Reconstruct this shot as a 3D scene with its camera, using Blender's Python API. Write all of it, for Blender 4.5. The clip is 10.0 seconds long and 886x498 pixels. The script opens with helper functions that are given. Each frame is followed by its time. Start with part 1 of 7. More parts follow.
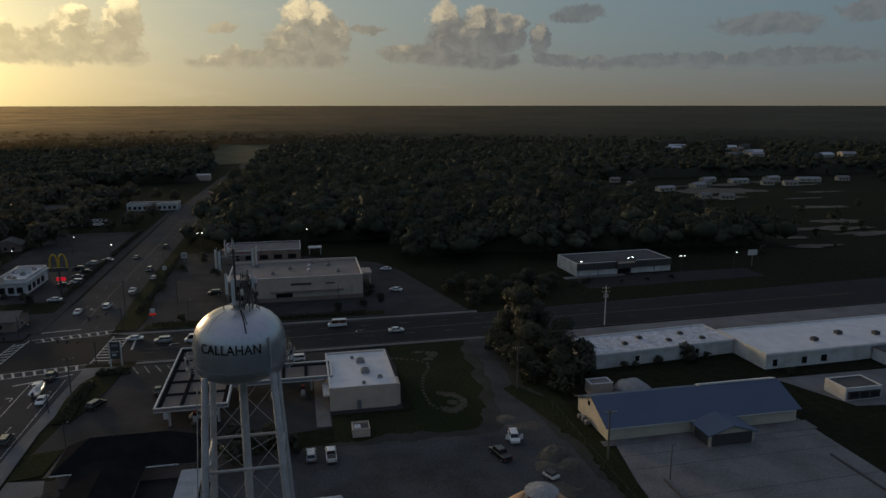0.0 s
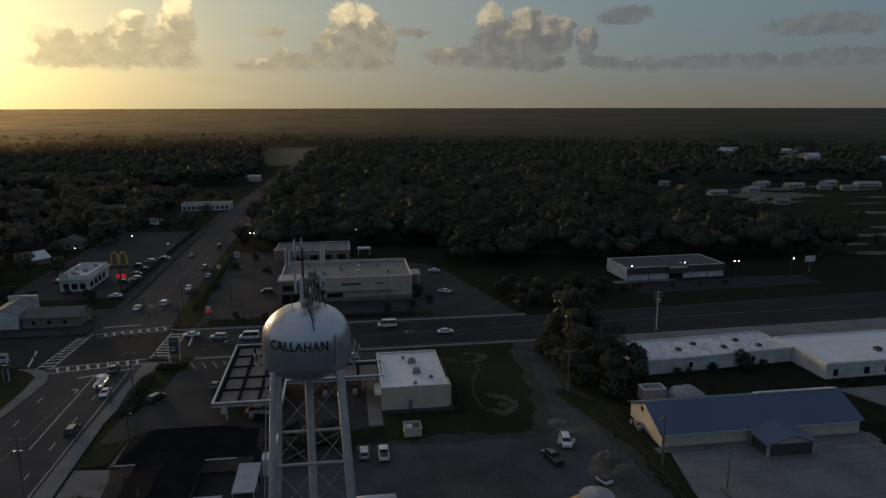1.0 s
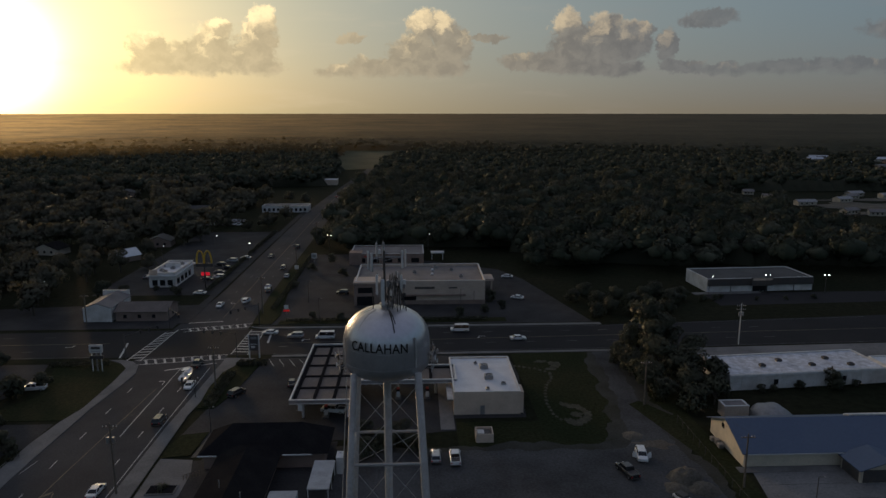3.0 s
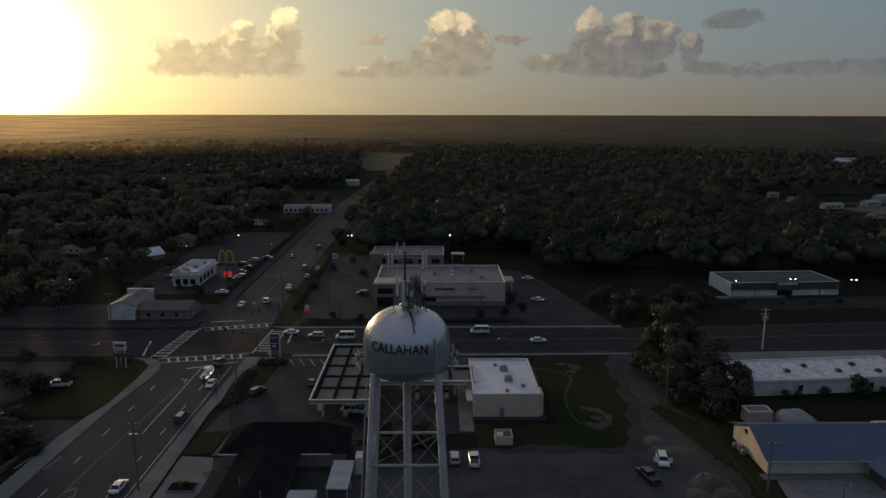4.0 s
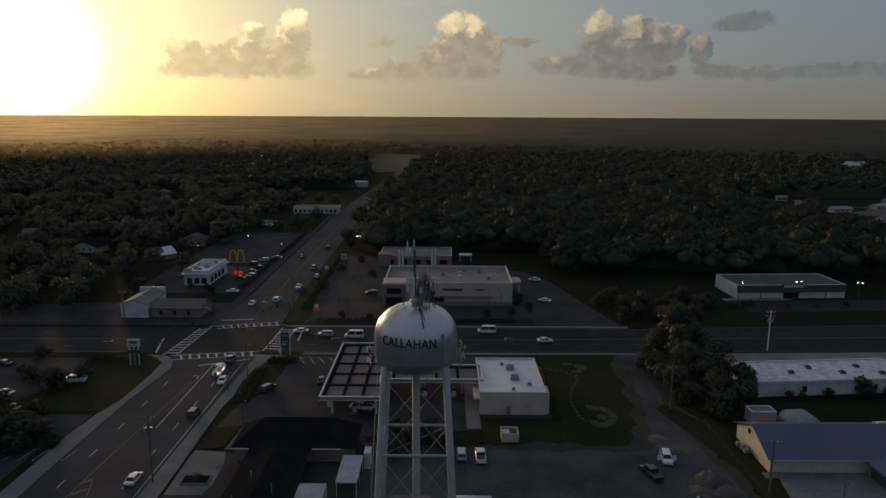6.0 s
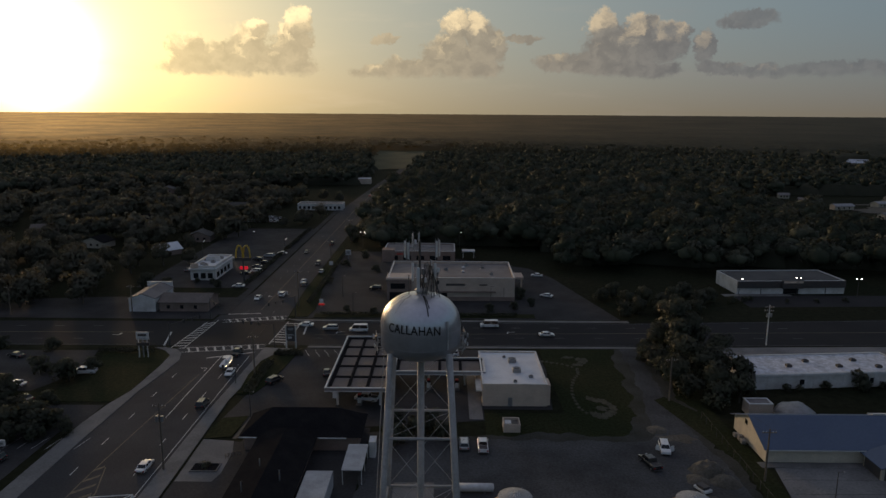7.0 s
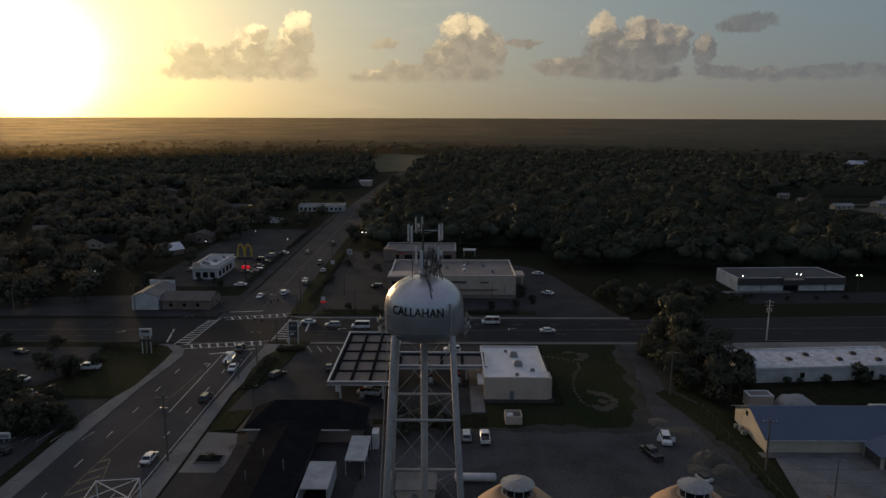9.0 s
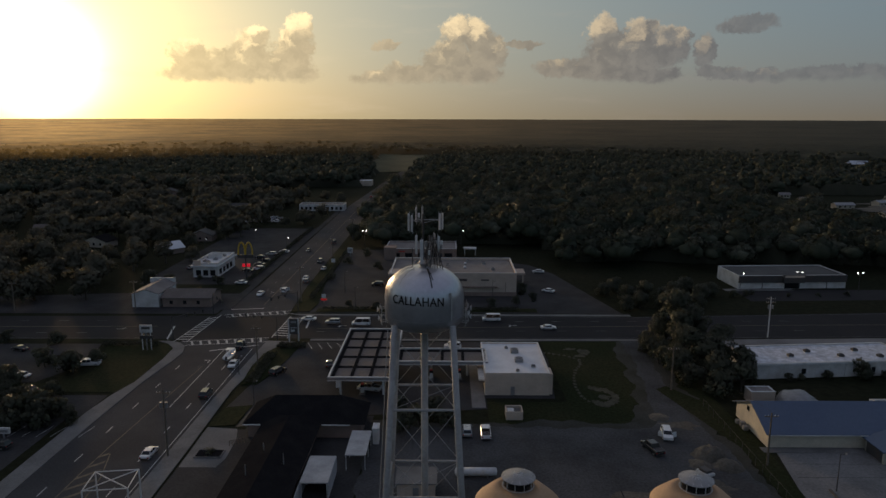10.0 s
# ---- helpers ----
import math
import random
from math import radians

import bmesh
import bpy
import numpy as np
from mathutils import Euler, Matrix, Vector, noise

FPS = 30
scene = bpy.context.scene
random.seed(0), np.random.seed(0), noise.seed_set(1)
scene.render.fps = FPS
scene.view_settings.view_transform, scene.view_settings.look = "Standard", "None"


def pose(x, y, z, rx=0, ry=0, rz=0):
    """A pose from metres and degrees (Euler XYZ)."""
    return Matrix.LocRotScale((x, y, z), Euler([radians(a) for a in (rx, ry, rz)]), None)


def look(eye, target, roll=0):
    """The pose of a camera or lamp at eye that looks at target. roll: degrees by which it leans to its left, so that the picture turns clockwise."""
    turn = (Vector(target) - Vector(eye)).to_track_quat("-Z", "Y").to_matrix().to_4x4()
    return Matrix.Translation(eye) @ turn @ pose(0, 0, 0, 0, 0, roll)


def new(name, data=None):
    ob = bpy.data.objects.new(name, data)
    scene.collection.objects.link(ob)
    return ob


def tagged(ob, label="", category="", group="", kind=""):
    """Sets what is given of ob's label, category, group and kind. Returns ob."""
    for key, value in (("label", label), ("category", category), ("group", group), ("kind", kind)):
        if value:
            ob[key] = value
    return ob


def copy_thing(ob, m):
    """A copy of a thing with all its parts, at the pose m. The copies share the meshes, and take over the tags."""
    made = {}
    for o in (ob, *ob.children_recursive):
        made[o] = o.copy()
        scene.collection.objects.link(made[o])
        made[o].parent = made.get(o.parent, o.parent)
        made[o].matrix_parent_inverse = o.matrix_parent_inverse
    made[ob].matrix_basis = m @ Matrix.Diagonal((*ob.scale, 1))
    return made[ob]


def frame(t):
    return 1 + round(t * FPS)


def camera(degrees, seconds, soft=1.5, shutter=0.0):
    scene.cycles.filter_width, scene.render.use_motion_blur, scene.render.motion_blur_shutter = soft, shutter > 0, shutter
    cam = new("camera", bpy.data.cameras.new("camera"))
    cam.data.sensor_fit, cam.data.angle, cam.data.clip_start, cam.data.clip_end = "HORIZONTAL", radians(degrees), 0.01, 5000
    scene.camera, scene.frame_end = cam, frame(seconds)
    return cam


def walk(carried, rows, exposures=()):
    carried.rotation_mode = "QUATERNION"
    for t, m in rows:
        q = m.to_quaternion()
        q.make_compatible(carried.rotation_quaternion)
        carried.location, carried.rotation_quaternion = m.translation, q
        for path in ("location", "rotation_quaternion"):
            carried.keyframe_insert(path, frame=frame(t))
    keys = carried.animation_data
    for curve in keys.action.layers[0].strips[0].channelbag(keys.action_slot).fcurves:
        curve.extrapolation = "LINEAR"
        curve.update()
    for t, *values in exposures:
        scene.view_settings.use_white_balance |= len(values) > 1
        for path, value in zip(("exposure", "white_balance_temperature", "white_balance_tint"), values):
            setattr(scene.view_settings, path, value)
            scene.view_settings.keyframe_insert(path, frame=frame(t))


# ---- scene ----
cam = camera(65.0, 10.0)
# seconds, eye (x, y, z), turn to the left, pitch up, roll; in metres and degrees
PATH = [
    (0.0, 3.66, 7.30, 67.39, -11.89, -11.85, -0.05),
    (0.5, 2.24, 7.05, 67.44, -11.73, -11.80, -0.10),
    (0.6, 2.02, 7.05, 67.43, -11.60, -11.78, -0.10),
    (0.7, 1.82, 7.06, 67.42, -10.40, -11.74, -0.10),
    (0.8, 1.66, 7.07, 67.40, -8.95, -11.70, -0.10),
    (0.9, 1.54, 7.07, 67.38, -8.38, -11.67, -0.10),
    (1.0, 1.43, 7.08, 67.38, -8.27, -11.65, -0.10),
    (1.5, 0.99, 7.04, 67.42, -8.14, -11.58, -0.10),
    (2.0, 0.74, 7.02, 67.43, -7.54, -11.47, -0.07),
    (2.5, 0.56, 7.00, 67.42, -6.93, -11.36, -0.03),
    (2.8, 0.50, 7.10, 67.40, -6.70, -11.30, -0.02),
    (2.9, 0.48, 7.15, 67.39, -5.20, -11.26, -0.01),
    (3.0, 0.46, 7.20, 67.38, -2.30, -11.22, 0.00),
    (3.1, 0.45, 7.24, 67.37, -1.25, -11.19, 0.02),
    (3.2, 0.44, 7.28, 67.37, -1.05, -11.17, 0.04),
    (4.3, 0.39, 7.38, 67.33, -0.45, -11.10, 0.12),
    (4.5, 0.38, 7.37, 67.33, -0.30, -11.08, 0.14),
    (5.0, 0.36, 7.16, 67.36, -0.18, -10.95, 0.17),
    (5.5, 0.34, 6.30, 67.42, -0.07, -10.87, 0.25),
    (6.2, 0.28, 3.90, 67.50, 0.10, -11.02, 0.33),
    (7.0, 0.20, 1.46, 67.42, 0.30, -11.17, 0.37),
    (7.5, 0.10, 0.56, 67.04, 0.44, -11.12, 0.34),
    (8.0, -0.02, 0.18, 66.66, 0.57, -10.98, 0.25),
    (8.5, -0.04, 0.05, 66.30, 0.60, -10.90, 0.20),
    (9.0, -0.05, -0.01, 65.36, 0.34, -10.83, 0.17),
    (9.5, -0.02, -0.05, 64.46, 0.24, -10.79, 0.16),
    (10.0, 0.00, 0.00, 64.00, 0.40, -10.73, 0.14),
]
walk(cam, [(t, pose(x, y, z, 90 + pitch, 0, yaw) @ pose(0, 0, 0, 0, 0, roll)) for t, x, y, z, yaw, pitch, roll in PATH],
     [(0.0, 0.02, 6440, 8.0), (2.5, 0.04, 6530, 10.3), (3.2, 0.08, 6650, 12.0), (4.5, 0.10, 6690, 12.6), (10.0, 0.13, 6720, 12.8)])

# ---------------------------------------------------------------- sky and sun
SUN_AZ, SUN_EL, HAZE_EL = -30.1, 3.8, 3.9  # degrees from +y towards +x; above the horizon


def sky_world():
    w = bpy.data.worlds.new("evening_sky")
    scene.world = w
    w.use_nodes = True
    nt = w.node_tree
    nt.nodes.clear()
    N, L = nt.nodes, nt.links

    def put(sock, v):
        if hasattr(v, "links"):
            L.new(v, sock)
        else:
            sock.default_value = v

    def m(op, a, b=0.0, c=0.0, clamp=False):
        n = N.new("ShaderNodeMath")
        n.operation, n.use_clamp = op, clamp
        for s, v in zip(n.inputs, (a, b, c)):
            put(s, v)
        return n.outputs[0]

    def vm(op, a, b=(0, 0, 0), out=0):
        n = N.new("ShaderNodeVectorMath")
        n.operation = op
        put(n.inputs[0], a)
        put(n.inputs[1], b)
        return n.outputs[out]

    def mix(f, a, b, kind="MIX"):
        n = N.new("ShaderNodeMix")
        n.data_type, n.blend_type = "RGBA", kind
        put(n.inputs[0], f)
        put(n.inputs[6], a)
        put(n.inputs[7], b)
        return n.outputs[2]

    def step(x, a, b):
        n = N.new("ShaderNodeMapRange")
        n.interpolation_type = "SMOOTHSTEP"
        put(n.inputs[0], x)
        n.inputs[1].default_value, n.inputs[2].default_value = a, b
        return n.outputs[0]

    def fbm(vec, scale, detail=5.0, rough=0.55):
        n = N.new("ShaderNodeTexNoise")
        L.new(vec, n.inputs["Vector"])
        n.inputs["Scale"].default_value, n.inputs["Detail"].default_value, n.inputs["Roughness"].default_value = scale, detail, rough
        return n.outputs

    sky = N.new("ShaderNodeTexSky")
    sky.sky_type, sky.sun_disc = "NISHITA", False
    sky.sun_elevation, sky.sun_rotation = radians(SUN_EL), radians(SUN_AZ)
    sky.air_density, sky.dust_density, sky.ozone_density = 1.0, 2.0, 1.5

    way = N.new("ShaderNodeTexCoord").outputs["Generated"]
    sep = N.new("ShaderNodeSeparateXYZ")
    L.new(way, sep.inputs[0])
    x, y, z = sep.outputs
    az = m("MULTIPLY", m("ARCTAN2", x, y), 57.2958)
    el = m("MULTIPLY", m("ARCSINE", z), 57.2958)
    flat = N.new("ShaderNodeCombineXYZ")
    L.new(az, flat.inputs[0])
    L.new(el, flat.inputs[1])
    flat = flat.outputs[0]

    # evening glow of the haze round the sun
    to_sun = Vector((math.sin(radians(SUN_AZ)) * math.cos(radians(HAZE_EL)), math.cos(radians(SUN_AZ)) * math.cos(radians(HAZE_EL)), math.sin(radians(HAZE_EL))))
    off = m("MULTIPLY", m("ARCCOSINE", m("MINIMUM", vm("DOT_PRODUCT", way, tuple(to_sun), 1), 1.0)), 57.2958)
    core = m("EXPONENT", m("MULTIPLY", m("POWER", m("DIVIDE", off, 3.2), 2.0), -1.0))
    halo = m("EXPONENT", m("MULTIPLY", m("DIVIDE", off, 8.0), -1.0))
    wide = m("EXPONENT", m("MULTIPLY", m("DIVIDE", off, 26.0), -1.0))
    low = m("EXPONENT", m("MULTIPLY", m("DIVIDE", m("MAXIMUM", el, 0.0), 4.5), -1.0))

    base = mix(1.0, sky.outputs[0], (SKY_GAIN, SKY_GAIN, SKY_GAIN, 1), "MULTIPLY")
    glow = mix(1.0, mix(core, (0, 0, 0, 1), (3.9, 3.4, 2.0, 1)), mix(halo, (0, 0, 0, 1), (1.2, 0.92, 0.20, 1)), "ADD")
    glow = mix(1.0, glow, mix(wide, (0, 0, 0, 1), (0.60, 0.53, 0.30, 1)), "ADD")
    # grey-beige evening haze over the horizon, thin blue above
    haze = mix(low, (0.078, 0.148, 0.216, 1), (0.100, 0.094, 0.088, 1))
    haze = mix(step(el, 12.0, 40.0), haze, (0.116, 0.140, 0.214, 1))
    clear = mix(1.0, mix(1.0, base, glow, "ADD"), haze, "ADD")

    # clouds: heaps of soft-edged billows, by azimuth and elevation in degrees
    warp = vm("MULTIPLY", vm("SUBTRACT", fbm(flat, 0.7, 7.0, 0.66)[1], (0.5, 0.5, 0.5)), (2.6, 1.9, 0.0))
    spot = vm("ADD", vm("ADD", flat, warp), (0.0, 0.42, 0.0))

    def heap(billows, where):
        out = None
        for a, e, ra, re in billows:
            d = m("SUBTRACT", 1.0, vm("LENGTH", vm("MULTIPLY", vm("SUBTRACT", where, (a, e, 0)), (1 / ra, 1 / re, 0)), out=1))
            out = d if out is None else m("MAXIMUM", out, d)
        return out

    towers = [
        (-17.6, 3.8, 5.0, 1.1), (-19.9, 5.0, 1.6, 1.2), (-15.4, 5.6, 1.7, 1.6), (-12.2, 5.5, 1.8, 2.0), (-11.8, 7.0, 1.2, 1.5), (-12.2, 3.7, 2.2, 1.0), (-16.0, 4.4, 4.2, 1.5), (-14.9, 6.9, 0.9, 0.7),
        (-5.5, 3.5, 2.8, 0.7), (-3.0, 3.8, 2.8, 1.0), (0.0, 4.7, 2.3, 1.9), (0.6, 7.0, 1.4, 1.4), (2.3, 6.7, 1.4, 1.6), (3.4, 5.6, 1.5, 1.7), (2.0, 3.7, 2.8, 1.0), (1.2, 4.5, 3.4, 1.4),
        (8.6, 4.3, 1.9, 0.7), (11.6, 4.2, 2.6, 1.2), (12.0, 7.0, 1.4, 1.4), (14.9, 6.6, 1.6, 1.3), (17.0, 5.7, 1.7, 1.7), (17.7, 6.5, 0.9, 0.8), (14.8, 3.7, 3.6, 0.9), (13.6, 5.2, 3.6, 1.9),
        (19.6, 5.3, 0.9, 1.5), (20.6, 3.7, 2.0, 0.6), (24.0, 3.5, 2.8, 0.5), (28.5, 3.6, 4.0, 0.75), (33.5, 3.4, 4.5, 0.7), (39.0, 3.7, 5.0, 0.8),
    ]
    cover = heap(towers, spot)
    # the same heaps a little nearer to the light: billows are lit on that side
    sunward = m("SUBTRACT", cover, heap(towers, vm("ADD", spot, (-0.35, 0.5, 0.0))))
    dark = heap([(22.6, 7.1, 2.3, 0.8), (36.0, 5.9, 4.2, 0.9), (41.8, 6.6, 2.0, 0.8), (6.0, 6.0, 1.6, 0.4), (-4.9, 6.1, 1.2, 0.5), (-29.0, 9.5, 4.6, 0.8)], spot)
    plain = step(m("SUBTRACT", cover, dark), -0.1, 0.1)
    cover = m("MAXIMUM", cover, dark)
    dense = step(m("ADD", cover, m("MULTIPLY", m("SUBTRACT", fbm(flat, 2.2, 6.0, 0.6)[0], 0.5), 0.42)), -0.02, 0.3)
    # flat undersides
    dense = m("MULTIPLY", dense, step(m("ADD", el, m("MULTIPLY", m("SUBTRACT", fbm(flat, 0.9, 3.0)[0], 0.5), 1.2)), 2.35, 3.0))
    side = step(az, -14.0, 24.0)
    # billow tops catch the light on the side of the sun
    near_sun = vm("ADD", spot, (-0.55, 0.45, 0.0))
    lit = m("SUBTRACT", fbm(spot, 0.8, 4.0)[0], fbm(near_sun, 0.8, 4.0)[0])
    lit = m("ADD", m("MULTIPLY", lit, 1.0), m("MULTIPLY", sunward, 0.62))
    lit = step(m("ADD", lit, m("MULTIPLY", m("SUBTRACT", el, m("ADD", 6.0, m("MULTIPLY", side, 0.7))), 0.17)), -0.12, 0.5)
    lit = m("MULTIPLY", lit, m("MAXIMUM", plain, 0.12))
    puff = fbm(spot, 1.0, 4.0, 0.5)[0]
    bright = mix(side, (0.98, 0.78, 0.46, 1), (0.36, 0.305, 0.235, 1))
    shade = mix(side, (0.30, 0.262, 0.20, 1), (0.114, 0.122, 0.136, 1))
    shade = mix(1.0, shade, mix(step(puff, 0.3, 0.72), (0.82, 0.83, 0.86, 1), (1.2, 1.18, 1.13, 1)), "MULTIPLY")
    cloud = mix(lit, shade, bright)
    cloud = mix(1.0, cloud, mix(1.0, glow, mix(side, (0.55, 0.5, 0.45, 1), (0.32, 0.32, 0.34, 1)), "MULTIPLY"), "ADD")
    thin = step(fbm(vm("MULTIPLY", flat, (0.10, 0.55, 1.0)), 1.0, 5.0)[0], 0.5, 0.8)
    streaky = mix(m("MULTIPLY", thin, 0.28), clear, mix(side, (0.80, 0.66, 0.45, 1), (0.22, 0.20, 0.20, 1)))
    colour = mix(m("MULTIPLY", dense, m("SUBTRACT", 0.94, m("MULTIPLY", step(az, 17.0, 26.0), 0.24))), streaky, cloud)
    # below the horizon the sky's light comes back from the dark land
    colour = mix(step(el, -0.6, -0.2), (0.02, 0.02, 0.018, 1), colour)
    bg = N.new("ShaderNodeBackground")
    L.new(colour, bg.inputs[0])
    bg.inputs[1].default_value = 1.0
    L.new(bg.outputs[0], N.new("ShaderNodeOutputWorld").inputs[0])


SKY_GAIN = 0.012
sky_world()
sun = new("sun", bpy.data.lights.new("sun", "SUN"))
sun.data.energy, sun.data.angle, sun.data.color = 1.8, radians(11.0), (1.0, 0.68, 0.38)
sun.matrix_world = look((math.sin(radians(SUN_AZ)) * 900, math.cos(radians(SUN_AZ)) * 900, 900 * math.tan(radians(SUN_EL))), (0, 0, 0))


# ---------------------------------------------------------------- materials
def surface(name, colour, rough=0.85, second=None, scale=0.3, fine=6.0, amount=0.5, grain=0.25, bump=0.3, metal=0.0, spec=0.4, per_piece=0.0):
    """A worn surface: large stains towards a second colour, fine grain and relief, in world-sized metres."""
    mt = bpy.data.materials.new(name)
    mt.use_nodes = True
    nt = mt.node_tree
    N, L = nt.nodes, nt.links
    b = N["Principled BSDF"]
    co = N.new("ShaderNodeTexCoord").outputs["Object"]
    big, small = N.new("ShaderNodeTexNoise"), N.new("ShaderNodeTexNoise")
    for n, s, d in ((big, scale, 5.0), (small, fine, 3.0)):
        L.new(co, n.inputs["Vector"])
        n.inputs["Scale"].default_value, n.inputs["Detail"].default_value, n.inputs["Roughness"].default_value = s, d, 0.6
    second = second or tuple(c * 0.6 for c in colour)
    ramp = N.new("ShaderNodeMapRange")
    L.new(big.outputs[0], ramp.inputs[0])
    ramp.inputs[1].default_value, ramp.inputs[2].default_value, ramp.inputs[4].default_value = 0.38, 0.68, amount
    mx = N.new("ShaderNodeMix")
    mx.data_type = "RGBA"
    L.new(ramp.outputs[0], mx.inputs[0])
    mx.inputs[6].default_value, mx.inputs[7].default_value = (*colour, 1), (*second, 1)
    hs = N.new("ShaderNodeHueSaturation")
    L.new(mx.outputs[2], hs.inputs["Color"])
    val = N.new("ShaderNodeMapRange")
    L.new(small.outputs[0], val.inputs[0])
    val.inputs[1].default_value, val.inputs[2].default_value = 0.3, 0.7
    val.inputs[3].default_value, val.inputs[4].default_value = 1 - grain, 1 + grain
    out = val.outputs[0]
    if per_piece:
        info = N.new("ShaderNodeObjectInfo")
        pr = N.new("ShaderNodeMapRange")
        L.new(info.outputs["Random"], pr.inputs[0])
        pr.inputs[3].default_value, pr.inputs[4].default_value = 1 - per_piece, 1 + per_piece
        mul = N.new("ShaderNodeMath")
        mul.operation = "MULTIPLY"
        L.new(out, mul.inputs[0])
        L.new(pr.outputs[0], mul.inputs[1])
        out = mul.outputs[0]
    L.new(out, hs.inputs["Value"])
    L.new(hs.outputs[0], b.inputs["Base Color"])
    rr = N.new("ShaderNodeMapRange")
    L.new(big.outputs[0], rr.inputs[0])
    rr.inputs[3].default_value, rr.inputs[4].default_value = max(rough - 0.1, 0.02), min(rough + 0.1, 1)
    L.new(rr.outputs[0], b.inputs["Roughness"])
    b.inputs["Metallic"].default_value = metal
    b.inputs["Specular IOR Level"].default_value = spec
    if bump:
        bp = N.new("ShaderNodeBump")
        bp.inputs["Strength"].default_value, bp.inputs["Distance"].default_value = bump, 0.03
        L.new(small.outputs[0], bp.inputs["Height"])
        L.new(bp.outputs[0], b.inputs["Normal"])
    return mt


def foliage(name, colour, second, rnd=0.45, thin=0.0, rough=0.6, spec=0.3, tufts=1.1, patches=0.045, crowned=False, relief=1.0, pale=(0.35, 0.7)):
    """Waxy leaves: dark green with yellower and browner clumps. crowned: each leaf is shaded with the rounding of its crown."""
    mt = bpy.data.materials.new(name)
    mt.use_nodes = True
    nt = mt.node_tree
    N, L = nt.nodes, nt.links
    b = N["Principled BSDF"]
    geo = N.new("ShaderNodeNewGeometry")
    info = N.new("ShaderNodeObjectInfo")
    big = N.new("ShaderNodeTexNoise")
    L.new(geo.outputs["Position"], big.inputs["Vector"])
    big.inputs["Scale"].default_value, big.inputs["Detail"].default_value = patches, 4.0
    add = N.new("ShaderNodeMath")
    L.new(geo.outputs["Random Per Island"], add.inputs[0])
    L.new(info.outputs["Random"], add.inputs[1])
    half = N.new("ShaderNodeMath")
    half.operation = "MULTIPLY"
    L.new(add.outputs[0], half.inputs[0])
    half.inputs[1].default_value = 0.5
    st = N.new("ShaderNodeMapRange")
    L.new(big.outputs[0], st.inputs[0])
    st.inputs[1].default_value, st.inputs[2].default_value = pale
    mx = N.new("ShaderNodeMix")
    mx.data_type = "RGBA"
    L.new(st.outputs[0], mx.inputs[0])
    mx.inputs[6].default_value, mx.inputs[7].default_value = (*colour, 1), (*second, 1)
    hs = N.new("ShaderNodeHueSaturation")
    v = N.new("ShaderNodeMapRange")
    L.new(half.outputs[0], v.inputs[0])
    v.inputs[3].default_value, v.inputs[4].default_value = 1 - rnd, 1 + rnd
    L.new(v.outputs[0], hs.inputs["Value"])
    L.new(mx.outputs[2], hs.inputs["Color"])
    L.new(hs.outputs[0], b.inputs["Base Color"])
    b.inputs["Roughness"].default_value = rough
    b.inputs["Specular IOR Level"].default_value = spec
    tuft = N.new("ShaderNodeTexNoise")
    L.new(geo.outputs["Position"], tuft.inputs["Vector"])
    tuft.inputs["Scale"].default_value, tuft.inputs["Detail"].default_value = tufts, 3.0
    bp = N.new("ShaderNodeBump")
    bp.inputs["Strength"].default_value, bp.inputs["Distance"].default_value = relief, 0.5 / tufts
    L.new(tuft.outputs[0], bp.inputs["Height"])
    if crowned:
        at = N.new("ShaderNodeAttribute")
        at.attribute_name = "crown_normal"
        vt = N.new("ShaderNodeVectorTransform")
        vt.vector_type, vt.convert_from, vt.convert_to = "NORMAL", "OBJECT", "WORLD"
        L.new(at.outputs["Vector"], vt.inputs[0])
        L.new(vt.outputs[0], bp.inputs["Normal"])
    L.new(bp.outputs[0], b.inputs["Normal"])
    if thin:
        tr = N.new("ShaderNodeBsdfTranslucent")
        L.new(hs.outputs[0], tr.inputs[0])
        L.new(bp.outputs[0], tr.inputs[1])
        ms = N.new("ShaderNodeMixShader")
        ms.inputs[0].default_value = thin
        L.new(b.outputs[0], ms.inputs[1])
        L.new(tr.outputs[0], ms.inputs[2])
        L.new(ms.outputs[0], N["Material Output"].inputs[0])
    return mt


def lamp_glow(name, colour, strength):
    mt = bpy.data.materials.new(name)
    mt.use_nodes = True
    b = mt.node_tree.nodes["Principled BSDF"]
    b.inputs["Base Color"].default_value = (*colour, 1)
    b.inputs["Emission Color"].default_value = (*colour, 1)
    b.inputs["Emission Strength"].default_value = strength
    return mt


def gloss(name, colour, rough, metal=0.0, coat=0.0):
    mt = surface(name, colour, rough, tuple(c * 0.85 for c in colour), 0.8, 9.0, 0.4, 0.06, 0.0, metal, 0.5)
    mt.node_tree.nodes["Principled BSDF"].inputs["Coat Weight"].default_value = coat
    return mt


ASPHALT = surface("asphalt", (0.050, 0.050, 0.053), 0.92, (0.074, 0.073, 0.075), 0.06, 3.0, 0.9, 0.18, 0.3, 0.0, 0.06)
FRESH_ASPHALT = surface("fresh_asphalt", (0.027, 0.027, 0.029), 0.85, (0.040, 0.039, 0.040), 0.05, 3.0, 0.9, 0.18, 0.3, 0.0, 0.06)
YARD = surface("yard_gravel", (0.082, 0.083, 0.086), 0.9, (0.044, 0.044, 0.045), 0.07, 2.0, 0.95, 0.25, 0.4, 0.0, 0.05)
OLD_ASPHALT = surface("worn_asphalt", (0.056, 0.055, 0.056), 0.92, (0.034, 0.034, 0.035), 0.09, 2.0, 0.9, 0.2, 0.3, 0.0, 0.06)
